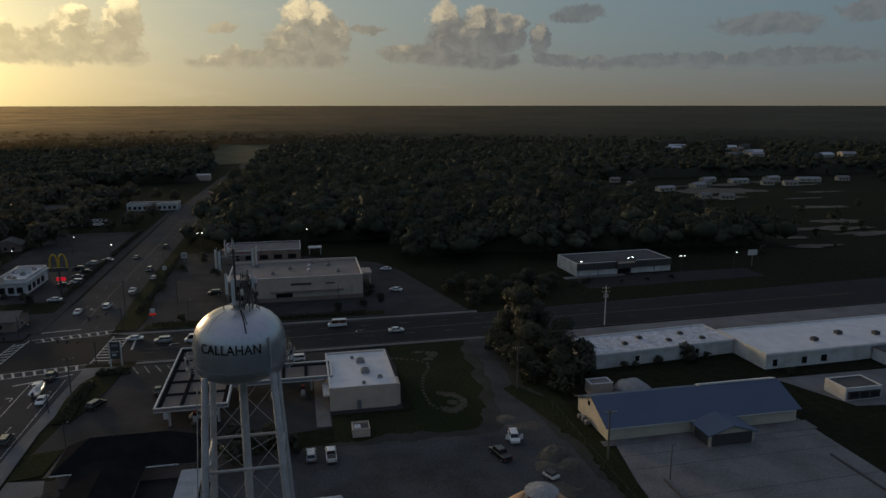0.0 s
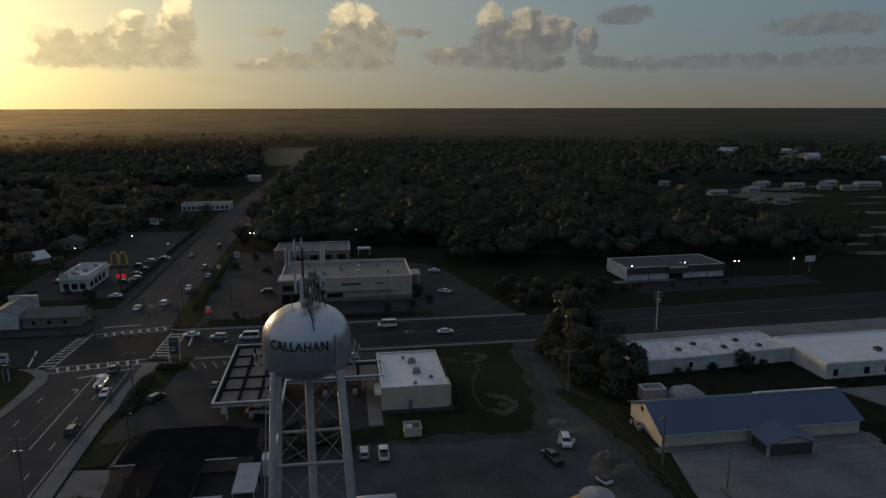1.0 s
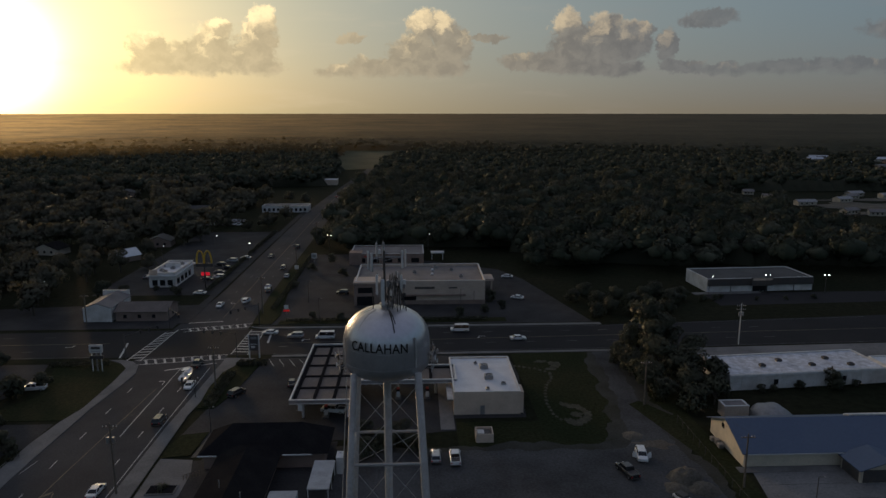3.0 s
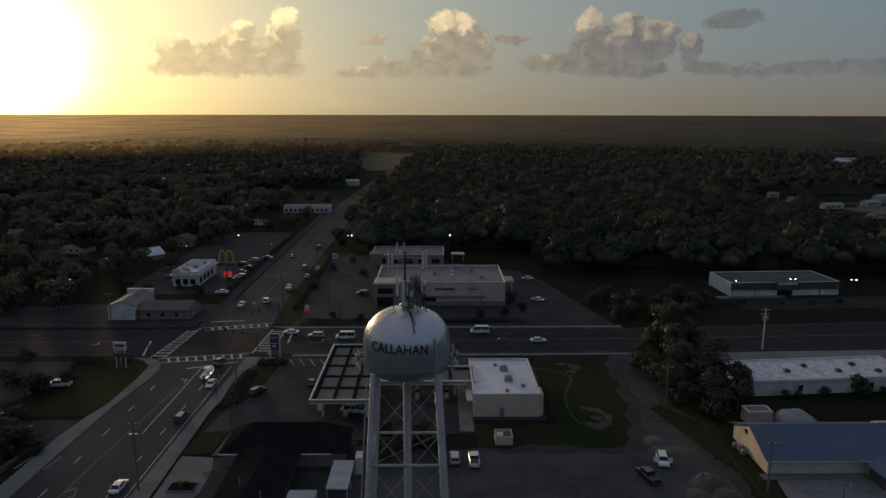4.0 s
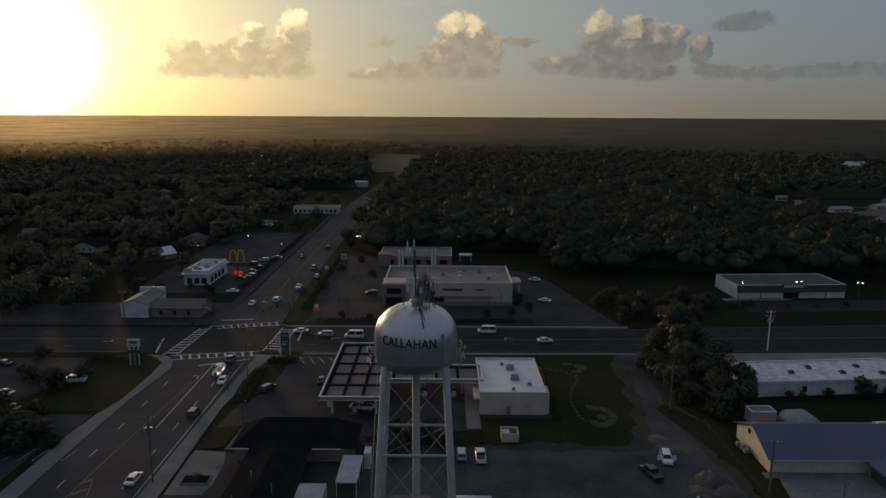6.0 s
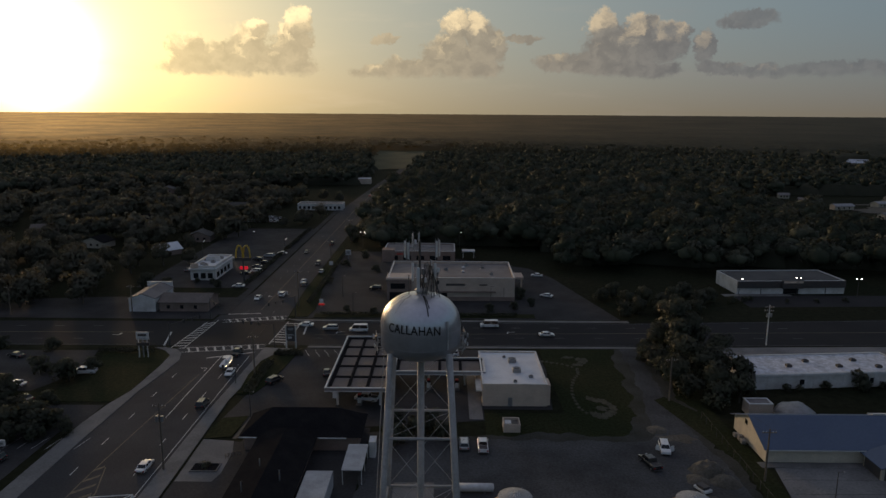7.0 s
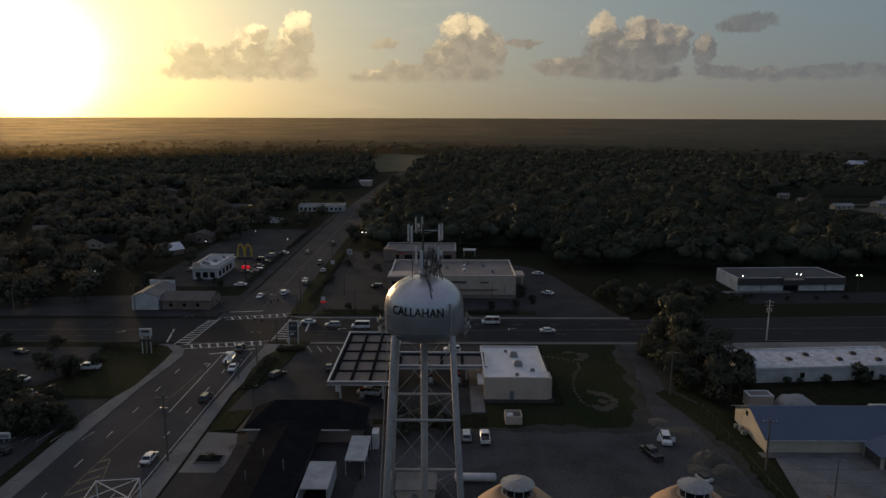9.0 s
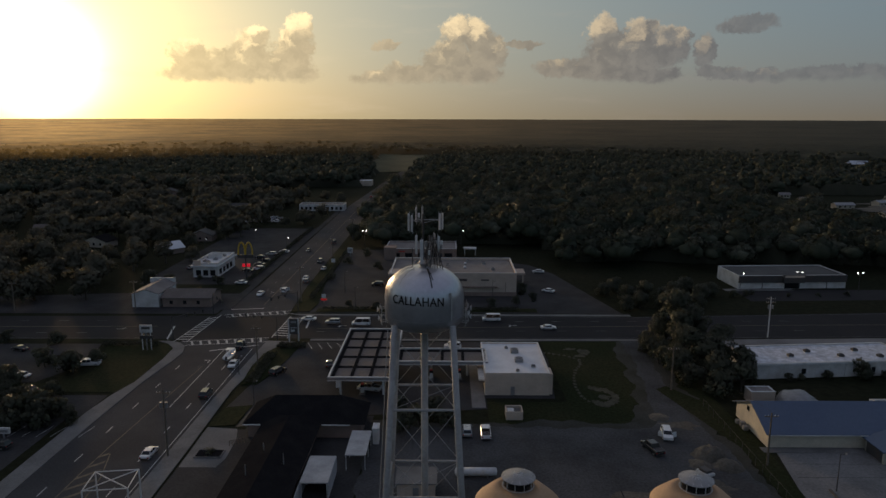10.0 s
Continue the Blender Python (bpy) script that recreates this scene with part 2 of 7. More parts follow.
CONCRETE = surface("concrete", (0.19, 0.186, 0.182), 0.92, (0.12, 0.117, 0.114), 0.15, 3.0, 0.8, 0.15, 0.3, 0.0, 0.1)
PALE_PAVING = surface("pale_paving", (0.19, 0.189, 0.19), 0.92, (0.125, 0.124, 0.125), 0.12, 2.0, 0.9, 0.2, 0.3, 0.0, 0.1)
GRASS = surface("grass", (0.020, 0.026, 0.012), 0.95, (0.036, 0.035, 0.018), 0.05, 1.5, 0.9, 0.35, 0.6, 0.0, 0.03)
LAND = surface("land", (0.015, 0.018, 0.010), 0.95, (0.026, 0.025, 0.015), 0.02, 0.5, 0.9, 0.3, 0.5, 0.0, 0.03)
DIRT = surface("dirt", (0.12, 0.108, 0.09), 0.95, (0.07, 0.062, 0.05), 0.15, 2.0, 0.9, 0.3, 0.5, 0.0, 0.2)
SOIL = surface("bare_soil", (0.070, 0.066, 0.050), 0.95, (0.034, 0.036, 0.022), 0.5, 3.0, 0.95, 0.3, 0.5, 0.0, 0.2)
FIELD = surface("hay_field", (0.062, 0.060, 0.030), 0.95, (0.040, 0.042, 0.021), 0.02, 0.4, 0.9, 0.2, 0.4, 0.0, 0.2)
PAINT = surface("road_paint", (0.55, 0.55, 0.53), 0.75, (0.28, 0.28, 0.27), 0.9, 8.0, 0.8, 0.2, 0.0)
WORN_PAINT = surface("worn_road_paint", (0.20, 0.20, 0.20), 0.85, (0.075, 0.075, 0.077), 0.6, 8.0, 0.9, 0.25, 0.0, 0.0, 0.1)
YELLOW_PAINT = surface("yellow_road_paint", (0.15, 0.125, 0.085), 0.85, (0.075, 0.068, 0.055), 0.7, 8.0, 0.9, 0.2, 0.0)
WHITE_ROOF = surface("white_membrane", (0.66, 0.67, 0.70), 0.7, (0.50, 0.51, 0.54), 0.25, 2.5, 0.7, 0.06, 0.2)
OLD_WHITE_ROOF = surface("weathered_white_roof", (0.60, 0.62, 0.68), 0.8, (0.26, 0.265, 0.28), 0.55, 2.0, 0.75, 0.2, 0.3)
GREY_ROOF = surface("grey_roof", (0.20, 0.183, 0.18), 0.85, (0.135, 0.122, 0.12), 0.15, 2.0, 0.9, 0.12, 0.3)
CANOPY_DECK = surface("brown_canopy_roof", (0.12, 0.10, 0.092), 0.85, (0.16, 0.135, 0.125), 0.25, 2.0, 0.9, 0.15, 0.3)
STORE_ROOF = surface("dim_grey_roof", (0.078, 0.078, 0.08), 0.9, (0.05, 0.05, 0.052), 0.12, 2.0, 0.9, 0.14, 0.3)
LANE = surface("packed_lane", (0.046, 0.046, 0.042), 0.93, (0.026, 0.028, 0.018), 0.12, 2.5, 0.9, 0.3, 0.5, 0.0, 0.2)
DARK_ROOF = surface("dark_shingle", (0.016, 0.0155, 0.017), 0.9, (0.025, 0.024, 0.024), 0.3, 5.0, 0.8, 0.25, 0.2, 0.0, 0.0)
BLUE_ROOF = surface("blue_metal_roof", (0.055, 0.085, 0.15), 0.5, (0.07, 0.10, 0.16), 0.12, 2.0, 0.8, 0.08, 0.1, 0.0, 0.5)
CREAM_WALL = surface("cream_stucco", (0.58, 0.47, 0.38), 0.88, (0.46, 0.37, 0.30), 0.3, 3.0, 0.8, 0.08)
TAN_WALL = surface("tan_siding", (0.46, 0.41, 0.33), 0.85, (0.36, 0.32, 0.26), 0.4, 3.0, 0.8, 0.1)
HALL_WALL = surface("warm_cream_siding", (0.55, 0.49, 0.39), 0.85, (0.43, 0.39, 0.32), 0.4, 3.0, 0.8, 0.1)
BEIGE_WALL = surface("beige_block", (0.50, 0.41, 0.34), 0.88, (0.40, 0.325, 0.27), 0.25, 3.0, 0.8, 0.1)
WHITE_WALL = surface("white_paint", (0.62, 0.61, 0.60), 0.8, (0.38, 0.36, 0.33), 0.3, 3.0, 0.7, 0.1)
BROWN_WALL = surface("brown_brick", (0.25, 0.185, 0.155), 0.88, (0.18, 0.13, 0.11), 0.3, 4.0, 0.8, 0.15)
GREY_METAL = surface("grey_metal", (0.30, 0.30, 0.31), 0.5, (0.20, 0.20, 0.20), 0.8, 6.0, 0.7, 0.12, 0.1, 0.5)
DARK_METAL = surface("dark_metal", (0.06, 0.06, 0.062), 0.6, (0.10, 0.08, 0.07), 0.8, 6.0, 0.7, 0.15, 0.1, 0.2)
WHITE_METAL = surface("white_metal", (0.62, 0.62, 0.62), 0.55, (0.42, 0.41, 0.39), 0.6, 5.0, 0.7, 0.08, 0.1)
DULL_SHEET = surface("dull_sheet_metal", (0.40, 0.41, 0.43), 0.7, (0.28, 0.28, 0.29), 0.4, 4.0, 0.8, 0.12, 0.1)
TANK_PAINT = surface("tank_silver_paint", (0.56, 0.56, 0.59), 0.34, (0.40, 0.395, 0.41), 0.16, 2.0, 0.8, 0.06, 0.06, 0.72, 0.5)
LEG_PAINT = surface("leg_silver_paint", (0.40, 0.39, 0.38), 0.6, (0.27, 0.25, 0.23), 0.25, 3.0, 0.8, 0.12, 0.1, 0.15)
BLACK_PAINT = surface("black_lettering", (0.012, 0.012, 0.014), 0.55, (0.02, 0.02, 0.02), 0.8, 8.0, 0.5, 0.2, 0.0)
WOOD = surface("weathered_wood", (0.16, 0.13, 0.10), 0.9, (0.10, 0.085, 0.07), 0.6, 8.0, 0.8, 0.25)
ORANGE_ROOF = surface("ochre_tank_roof", (0.42, 0.28, 0.17), 0.75, (0.33, 0.22, 0.14), 0.2, 2.5, 0.8, 0.1, 0.2)
GLASS = gloss("dark_glass", (0.015, 0.017, 0.02), 0.08)
TYRE = surface("tyre_rubber", (0.018, 0.018, 0.018), 0.9)
CHROME = gloss("bright_rim", (0.55, 0.55, 0.55), 0.3, 0.9)
WHITE_LAMP = lamp_glow("white_lamp", (1.0, 0.97, 0.90), 9.0)
RED_LED = lamp_glow("red_led", (0.75, 0.012, 0.03), 0.45)
DIM_LED = lamp_glow("dim_red_led", (0.75, 0.02, 0.02), 0.14)
TAIL_LAMP = gloss("tail_lamp", (0.35, 0.02, 0.02), 0.3)
HEAD_LAMP = gloss("head_lamp", (0.7, 0.7, 0.7), 0.15)
YELLOW_SIGN = surface("yellow_sign", (0.55, 0.36, 0.04), 0.4, (0.45, 0.29, 0.04), 0.8)
RED_SIGN = surface("red_sign", (0.45, 0.03, 0.03), 0.5, (0.35, 0.03, 0.03), 0.8)
LEAF_NEAR = foliage("tree_leaves", (0.054, 0.062, 0.036), (0.076, 0.078, 0.046), 0.35, 0.3, 0.6, 0.4, crowned=True, relief=0.2)
LEAF_WOOD = foliage("woodland_leaves", (0.044, 0.052, 0.034), (0.118, 0.118, 0.086), 0.16, 0.3, 0.65, 0.25, 1.1, 0.055, crowned=True, relief=0.2, pale=(0.5, 0.74))
# leaf colour raised to carry the brightness of haze over the street trees
LEAF_HAZE_LIGHTENED = foliage("haze_lightened_leaves", (0.086, 0.084, 0.054), (0.118, 0.110, 0.074), 0.2, 0.3, 0.6, 0.4, crowned=True, relief=0.2)
HEADS = foliage("woodland_heads", (0.040, 0.047, 0.031), (0.100, 0.100, 0.072), 0.2, 0.0, 0.8, 0.1, 1.1, 0.055, relief=0.4, pale=(0.5, 0.74))
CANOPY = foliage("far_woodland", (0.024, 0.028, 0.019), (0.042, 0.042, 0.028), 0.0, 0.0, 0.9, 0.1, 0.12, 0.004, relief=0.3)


def haze_glow_woods(mt):
    """Paints evening haze as emission onto the farthest woods, a kilometre off and more, most of all under the sun."""
    nt = mt.node_tree
    N, L = nt.nodes, nt.links
    b = N["Principled BSDF"]
    sep = N.new("ShaderNodeSeparateXYZ")
    L.new(N.new("ShaderNodeTexCoord").outputs["Object"], sep.inputs[0])

    def m(op, p, q=0.0):
        n = N.new("ShaderNodeMath")
        n.operation = op
        for s, v in zip(n.inputs, (p, q)):
            if hasattr(v, "links"):
                L.new(v, s)
            else:
                s.default_value = v
        return n.outputs[0]

    def mix(f, p, q):
        n = N.new("ShaderNodeMix")
        n.data_type = "RGBA"
        L.new(f, n.inputs[0])
        for s, v in ((n.inputs[6], p), (n.inputs[7], q)):
            if hasattr(v, "links"):
                L.new(v, s)
            else:
                s.default_value = v
        return n.outputs[2]

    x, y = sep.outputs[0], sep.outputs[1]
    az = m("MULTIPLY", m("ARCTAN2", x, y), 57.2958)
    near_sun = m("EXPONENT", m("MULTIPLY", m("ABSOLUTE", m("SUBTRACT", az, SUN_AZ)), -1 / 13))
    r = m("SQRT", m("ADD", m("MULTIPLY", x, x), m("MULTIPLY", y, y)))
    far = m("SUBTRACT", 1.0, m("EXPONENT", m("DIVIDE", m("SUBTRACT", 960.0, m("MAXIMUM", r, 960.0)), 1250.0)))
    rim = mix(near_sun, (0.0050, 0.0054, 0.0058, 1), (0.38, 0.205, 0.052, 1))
    # noise varies the painted haze, so crowns and gaps still show
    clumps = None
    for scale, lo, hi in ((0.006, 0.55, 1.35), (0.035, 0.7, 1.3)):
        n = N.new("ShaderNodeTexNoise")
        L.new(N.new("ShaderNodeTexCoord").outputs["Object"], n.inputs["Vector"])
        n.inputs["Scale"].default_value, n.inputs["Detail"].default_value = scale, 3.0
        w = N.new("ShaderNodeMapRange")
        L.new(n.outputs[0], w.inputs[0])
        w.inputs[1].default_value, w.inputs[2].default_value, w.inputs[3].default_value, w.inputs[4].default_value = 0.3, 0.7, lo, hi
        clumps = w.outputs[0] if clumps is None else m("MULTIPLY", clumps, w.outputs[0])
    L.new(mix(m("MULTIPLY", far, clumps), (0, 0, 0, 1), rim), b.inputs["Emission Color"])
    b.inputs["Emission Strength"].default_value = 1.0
    return mt


# woodland materials with the haze put into their emission
HAZE_GLOW_WOODS = haze_glow_woods(foliage("haze_glow_woods", (0.022, 0.026, 0.018), (0.040, 0.040, 0.027), 0.0, 0.0, 0.9, 0.05, 0.05, 0.003, relief=0.08))
HAZE_GLOW_HEADS = haze_glow_woods(foliage("haze_glow_heads", (0.034, 0.040, 0.026), (0.058, 0.060, 0.040), 0.2, 0.0, 0.8, 0.1, relief=0.3))
HAZE_GLOW_LEAVES = haze_glow_woods(foliage("haze_glow_leaves", (0.040, 0.048, 0.030), (0.070, 0.074, 0.047), 0.16, 0.0, 0.75, 0.1, crowned=True, relief=0.2))
BARK = surface("bark", (0.09, 0.075, 0.06), 0.95, (0.05, 0.04, 0.035), 1.5, 10.0, 0.8, 0.3, 0.6)


# ---------------------------------------------------------------- mesh helpers
def part(name, bm, material, parent=None, label="", smooth=False, **tags):
    me = bpy.data.meshes.new(name)
    bm.normal_update()
    bm.to_mesh(me)
    bm.free()
    me.materials.append(material)
    if smooth:
        for p in me.polygons:
            p.use_smooth = True
    ob = new(name, me)
    if parent:
        ob.parent = parent
    return tagged(ob, label, **tags)


def thing(name, x, y, z=0.0, turn=0.0, label="", category="", group=""):
    ob = new(name)
    ob.empty_display_size = 0.5
    ob.matrix_basis = pose(x, y, z, 0, 0, turn)
    return tagged(ob, label, category, group)


def box(bm, x0, x1, y0, y1, z0, z1, bevel=0.0):
    r = bmesh.ops.create_cube(bm, size=1.0, matrix=Matrix.Translation(((x0 + x1) / 2, (y0 + y1) / 2, (z0 + z1) / 2)) @ Matrix.Diagonal((x1 - x0, y1 - y0, z1 - z0, 1)))
    if bevel:
        edges = {e for v in r["verts"] for e in v.link_edges}
        bmesh.ops.bevel(bm, geom=list(edges), offset=bevel, segments=1, affect="EDGES", profile=0.5)
    return bm


def rod(bm, a, b, r0, r1=None, n=10, cap=True):
    a, b = Vector(a), Vector(b)
    d = b - a
    m = Matrix.Translation((a + b) / 2) @ d.to_track_quat("Z", "Y").to_matrix().to_4x4()
    bmesh.ops.create_cone(bm, cap_ends=cap, segments=n, radius1=r0, radius2=r0 if r1 is None else r1, depth=d.length, matrix=m)
    return bm


def spin(bm, profile, n=48):
    """A turned body from (radius, height) pairs."""
    rings = [[bm.verts.new((r * math.cos(2 * math.pi * k / n), r * math.sin(2 * math.pi * k / n), z)) for k in range(n)] if r > 1e-6 else [bm.verts.new((0, 0, z))] for r, z in profile]
    for a, b in zip(rings, rings[1:]):
        for k in range(n):
            q = [a[k % len(a)], a[(k + 1) % n % len(a)], b[(k + 1) % n % len(b)], b[k % len(b)]]
            q = [v for i, v in enumerate(q) if v not in q[:i]]
            if len(q) > 2:
                bm.faces.new(q)
    return bm


def poly(bm, pts, z0, z1=None):
    """A flat polygon, or a slab of it."""
    low = [bm.verts.new((x, y, z0)) for x, y in pts]
    if z1 is None:
        bm.faces.new(low)
        return bm
    top = [bm.verts.new((x, y, z1)) for x, y in pts]
    bm.faces.new(top)
    bm.faces.new(low[::-1])
    n = len(pts)
    for i in range(n):
        bm.faces.new((low[i], low[(i + 1) % n], top[(i + 1) % n], top[i]))
    return bm


def prism(bm, outline, axis, lo, hi):
    """An outline in the plane across an axis, drawn out along it. axis x: outline is (y, z); axis y: outline is (x, z)."""
    at = (lambda t, p: (t, p[0], p[1])) if axis == "x" else (lambda t, p: (p[0], t, p[1]))
    a = [bm.verts.new(at(lo, p)) for p in outline]
    b = [bm.verts.new(at(hi, p)) for p in outline]
    bm.faces.new(a)
    bm.faces.new(b[::-1])
    n = len(outline)
    for i in range(n):
        bm.faces.new((a[i], b[i], b[(i + 1) % n], a[(i + 1) % n]))
    bmesh.ops.recalc_face_normals(bm, faces=bm.faces[:])
    return bm


B = bmesh.new


# ---------------------------------------------------------------- land, roads and paving
def rise(r):
    """The land is flat round the town and climbs slowly to the horizon."""
    s = min(max((r - 1700) / 3200, 0), 1)
    return 40 * s * s * (3 - 2 * s)


def land():
    bm = B()
    rings = [0, 150, 300, 600, 1000, 1400, 1700, 2000, 2400, 2800, 3200, 3600, 4000, 4400, 4900]
    n = 72
    rows = [[bm.verts.new((r * math.sin(2 * math.pi * k / n), r * math.cos(2 * math.pi * k / n), rise(r) - 0.02)) for k in range(n)] if r else [bm.verts.new((0, 0, -0.02))] for r in rings]
    for k in range(n):
        bm.faces.new((rows[0][0], rows[1][(k + 1) % n], rows[1][k]))
    for a, b in zip(rows[1:], rows[2:]):
        for k in range(n):
            bm.faces.new((a[k], a[(k + 1) % n], b[(k + 1) % n], b[k]))
    bmesh.ops.recalc_face_normals(bm, faces=bm.faces[:])
    for f in bm.faces:
        if f.normal.z < 0:
            f.normal_flip()
    part("ground", bm, LAND, None, "dark rough grassland of a flat coastal plain", kind="structure", category="ground")


land()


def sheet(name, pts, z, material, label, category, thick=0.0):
    bm = poly(B(), pts, z) if not thick else poly(B(), pts, z - thick, z)
    return part(name, bm, material, None, label, kind="structure", category=category)


# main road along y, cross road along x
sheet("road_main", [(-77.5, -60), (-54.6, -60), (-54.2, 150), (-52.5, 190), (-52.5, 225), (-54, 260), (-54.5, 480), (-57, 650), (-47, 860), (-55, 860), (-66, 650), (-73.5, 480), (-72.5, 260), (-75.5, 225), (-77.3, 190), (-77.0, 150)], 0.02, ASPHALT, "grey asphalt highway with turn lanes", "road")
sheet("road_cross", [(-400, 191), (-77.4, 194.6), (-52.4, 195.5), (60, 196.6), (200, 201.5), (420, 209), (420, 238), (230, 232), (150, 226), (60, 219.5), (-52.4, 219), (-77.4, 219), (-400, 212)], 0.024, FRESH_ASPHALT, "dark asphalt cross road with several lanes", "road")
sheet("lawn_corner", [(-76.5, 181), (-77.0, 186), (-80, 190), (-86.8, 191.4), (-97, 190.4), (-93.5, 178), (-90.5, 168), (-96, 159.5), (-125, 159), (-125, 154), (-94, 154.2), (-78.0, 154.4), (-76.7, 161)], 0.06, GRASS, "dark mown corner lawn", "lawn", 0.08)
sheet("pavement_west", [(-79.5, 100), (-75.4, 100), (-75.3, 137), (-74.7, 161), (-73.4, 174), (-73.0, 182.7), (-74.5, 188), (-77, 191.2), (-81, 192.8), (-84, 192.6), (-80, 190.2), (-77, 186.2), (-76.4, 178), (-76.6, 161), (-78.4, 153), (-79.4, 143)], 0.12, CONCRETE, "pale concrete sidewalk along the highway", "pavement", 0.14)
sheet("side_drive", [(-94.4, 152.6), (-79.2, 152.6), (-79.6, 141.3), (-86.6, 134), (-97, 137), (-97, 147)], 0.016, OLD_ASPHALT, "grey asphalt driveway crossing the sidewalk", "paving")
sheet("pavement_east", [(-54.4, 60), (-50.0, 60), (-50.6, 125), (-51.2, 156), (-48.5, 186), (-44, 192.5), (-52.4, 193.2), (-54.0, 150)], 0.12, CONCRETE, "pale concrete sidewalk along the highway", "pavement", 0.14)
sheet("pavement_north", [(-52.3, 221.5), (-40, 221.2), (60, 222), (60, 220.0), (-48, 219.4)], 0.12, CONCRETE, "pale concrete sidewalk", "pavement", 0.14)
sheet("pavement_south", [(-40, 193.4), (60, 194.6), (60, 196.2), (-40, 195.0)], 0.12, CONCRETE, "pale concrete sidewalk", "pavement", 0.14)
sheet("pavement_far", [(-76.8, 226), (-73.2, 226), (-73.4, 262), (-74.0, 478), (-77.0, 478), (-76.0, 262)], 0.12, OLD_ASPHALT, "dim paved strip along the far highway", "pavement", 0.14)
sheet("lawn_pharmacy", [(-52.0, 224), (-46, 224), (-45, 234), (-47.5, 262), (-48.5, 335), (-53.5, 335), (-53.6, 262)], 0.14, GRASS, "dark grass verge along the highway", "lawn", 0.16)
sheet("lawn_front", [(-44, 223.6), (30, 224.4), (30, 229), (-44, 228)], 0.1, GRASS, "dark grass strip before the pharmacy lot", "lawn", 0.12)
sheet("lawn_station", [(-50.3, 159.6), (-51.0, 172), (-50.4, 182), (-46.8, 190.6), (-41.4, 191.6), (-42.8, 178.4), (-44.2, 167.3), (-46.4, 159.3)], 0.16, GRASS, "dark grass strip at the gas station", "lawn", 0.18)
sheet("forecourt", [(-50, 142), (-20, 142), (9, 146), (9, 152), (25, 152), (27, 178), (26, 193), (-40, 192.8), (-44, 190)], 0.01, OLD_ASPHALT, "worn gas station forecourt of grey asphalt", "paving")
sheet("lawn_west_lot", [(-50.1, 136.1), (-50.4, 141), (-49.2, 146.1), (-43.9, 147.2), (-44.7, 137)], 0.14, GRASS, "small dark lawn beside the sidewalk", "lawn", 0.16)
sheet("dry_strip", [(-44.4, 136.1), (-43.5, 146.6), (-37.5, 151), (-36, 147), (-41, 137)], 0.03, DIRT, "dry tan strip beside the dark roof", "ground")
def ragged(pts, amount, step=1.2):
    """The outline with a worn, wandering edge."""
    out = []
    for a, c in zip(pts, pts[1:] + pts[:1]):
        n = max(1, int(math.dist(a, c) / step))
        nx, ny = (c[1] - a[1]) / math.dist(a, c), -(c[0] - a[0]) / math.dist(a, c)
        for k in range(n):
            x, y = a[0] + (c[0] - a[0]) * k / n, a[1] + (c[1] - a[1]) * k / n
            f = amount * (noise.noise((x * 0.16, y * 0.16, 0.5)) + 0.6 * noise.noise((x * 0.6, y * 0.6, 4.0)))
            out.append((x + nx * f, y + ny * f))
    return out


sheet("yard_edge", ragged([(-16.2, 95), (58.6, 95), (57.8, 118), (56.3, 140), (57, 155), (57.2, 173), (58.5, 194.2), (48, 194.2), (46, 177), (44.4, 158), (41.5, 143), (38, 139.6), (4.0, 139.0), (-4, 139.5), (-16.2, 139.5)], 2.0), 0.036, LANE, "dark packed soil along the lane and yard", "ground")
sheet("yard_paving", ragged([(-16, 96), (57.6, 96), (56, 118), (53.6, 138), (53.6, 155), (53.9, 173), (55.3, 194), (50.6, 194), (49.2, 177), (47.6, 158), (45.4, 142), (43, 136.8), (4.6, 136.6), (-4, 137.5), (-16, 137.5)], 1.5), 0.042, YARD, "worn grey asphalt yard and lane", "paving")
sheet("front_paving", [(-50, 96), (-16, 96), (-16, 142), (-42, 142), (-42, 135), (-50, 135)], 0.012, OLD_ASPHALT, "grey asphalt lot beside the sidewalk", "paving")
sheet("lawn_middle", [(9, 137), (62, 137), (62, 194.5), (27, 194), (27.5, 150), (9, 150)], 0.03, GRASS, "dark lawn behind the gas station", "lawn")
sheet("parking_right", [(62.5, 60), (108, 60), (108.5, 131), (64.6, 128.5), (61.0, 108)], 0.02, PALE_PAVING, "pale grey parking lot beside the blue-roofed hall", "paving")
sheet("school_drive", [(118, 150), (126, 132), (160, 128), (160, 150)], 0.015, PALE_PAVING, "pale worn drive behind the white-roofed block", "paving")
sheet("school_lot", [(80, 180), (200, 184), (200, 201), (80, 196.5)], 0.015, PALE_PAVING, "grey paved lot along the cross road", "paving")
sheet("pharmacy_lot", [(-50, 223), (58, 223), (44, 282), (36, 300), (-20, 335), (-49, 335)], 0.012, OLD_ASPHALT, "grey parking lot of the pharmacy", "paving")
sheet("burger_lot", [(-74.5, 262), (-74.5, 400), (-120, 400), (-120, 262)], 0.012, OLD_ASPHALT, "grey parking lot of the fast food restaurant", "paving")
sheet("corner_lot", [(-76.5, 221), (-180, 221), (-180, 240), (-120, 248), (-76, 248)], 0.012, OLD_ASPHALT, "grey paved corner lot", "paving")
sheet("shop_lot", [(-260, 160.5), (-101, 160.5), (-97.5, 168), (-97, 182), (-99, 190), (-260, 188)], 0.012, OLD_ASPHALT, "dim parking lot beside the highway", "paving")
sheet("drive_lot", [(-260, 110), (-82, 110), (-82, 147), (-260, 147)], 0.012, OLD_ASPHALT, "dim parking lot with white stalls beside the highway", "paving")
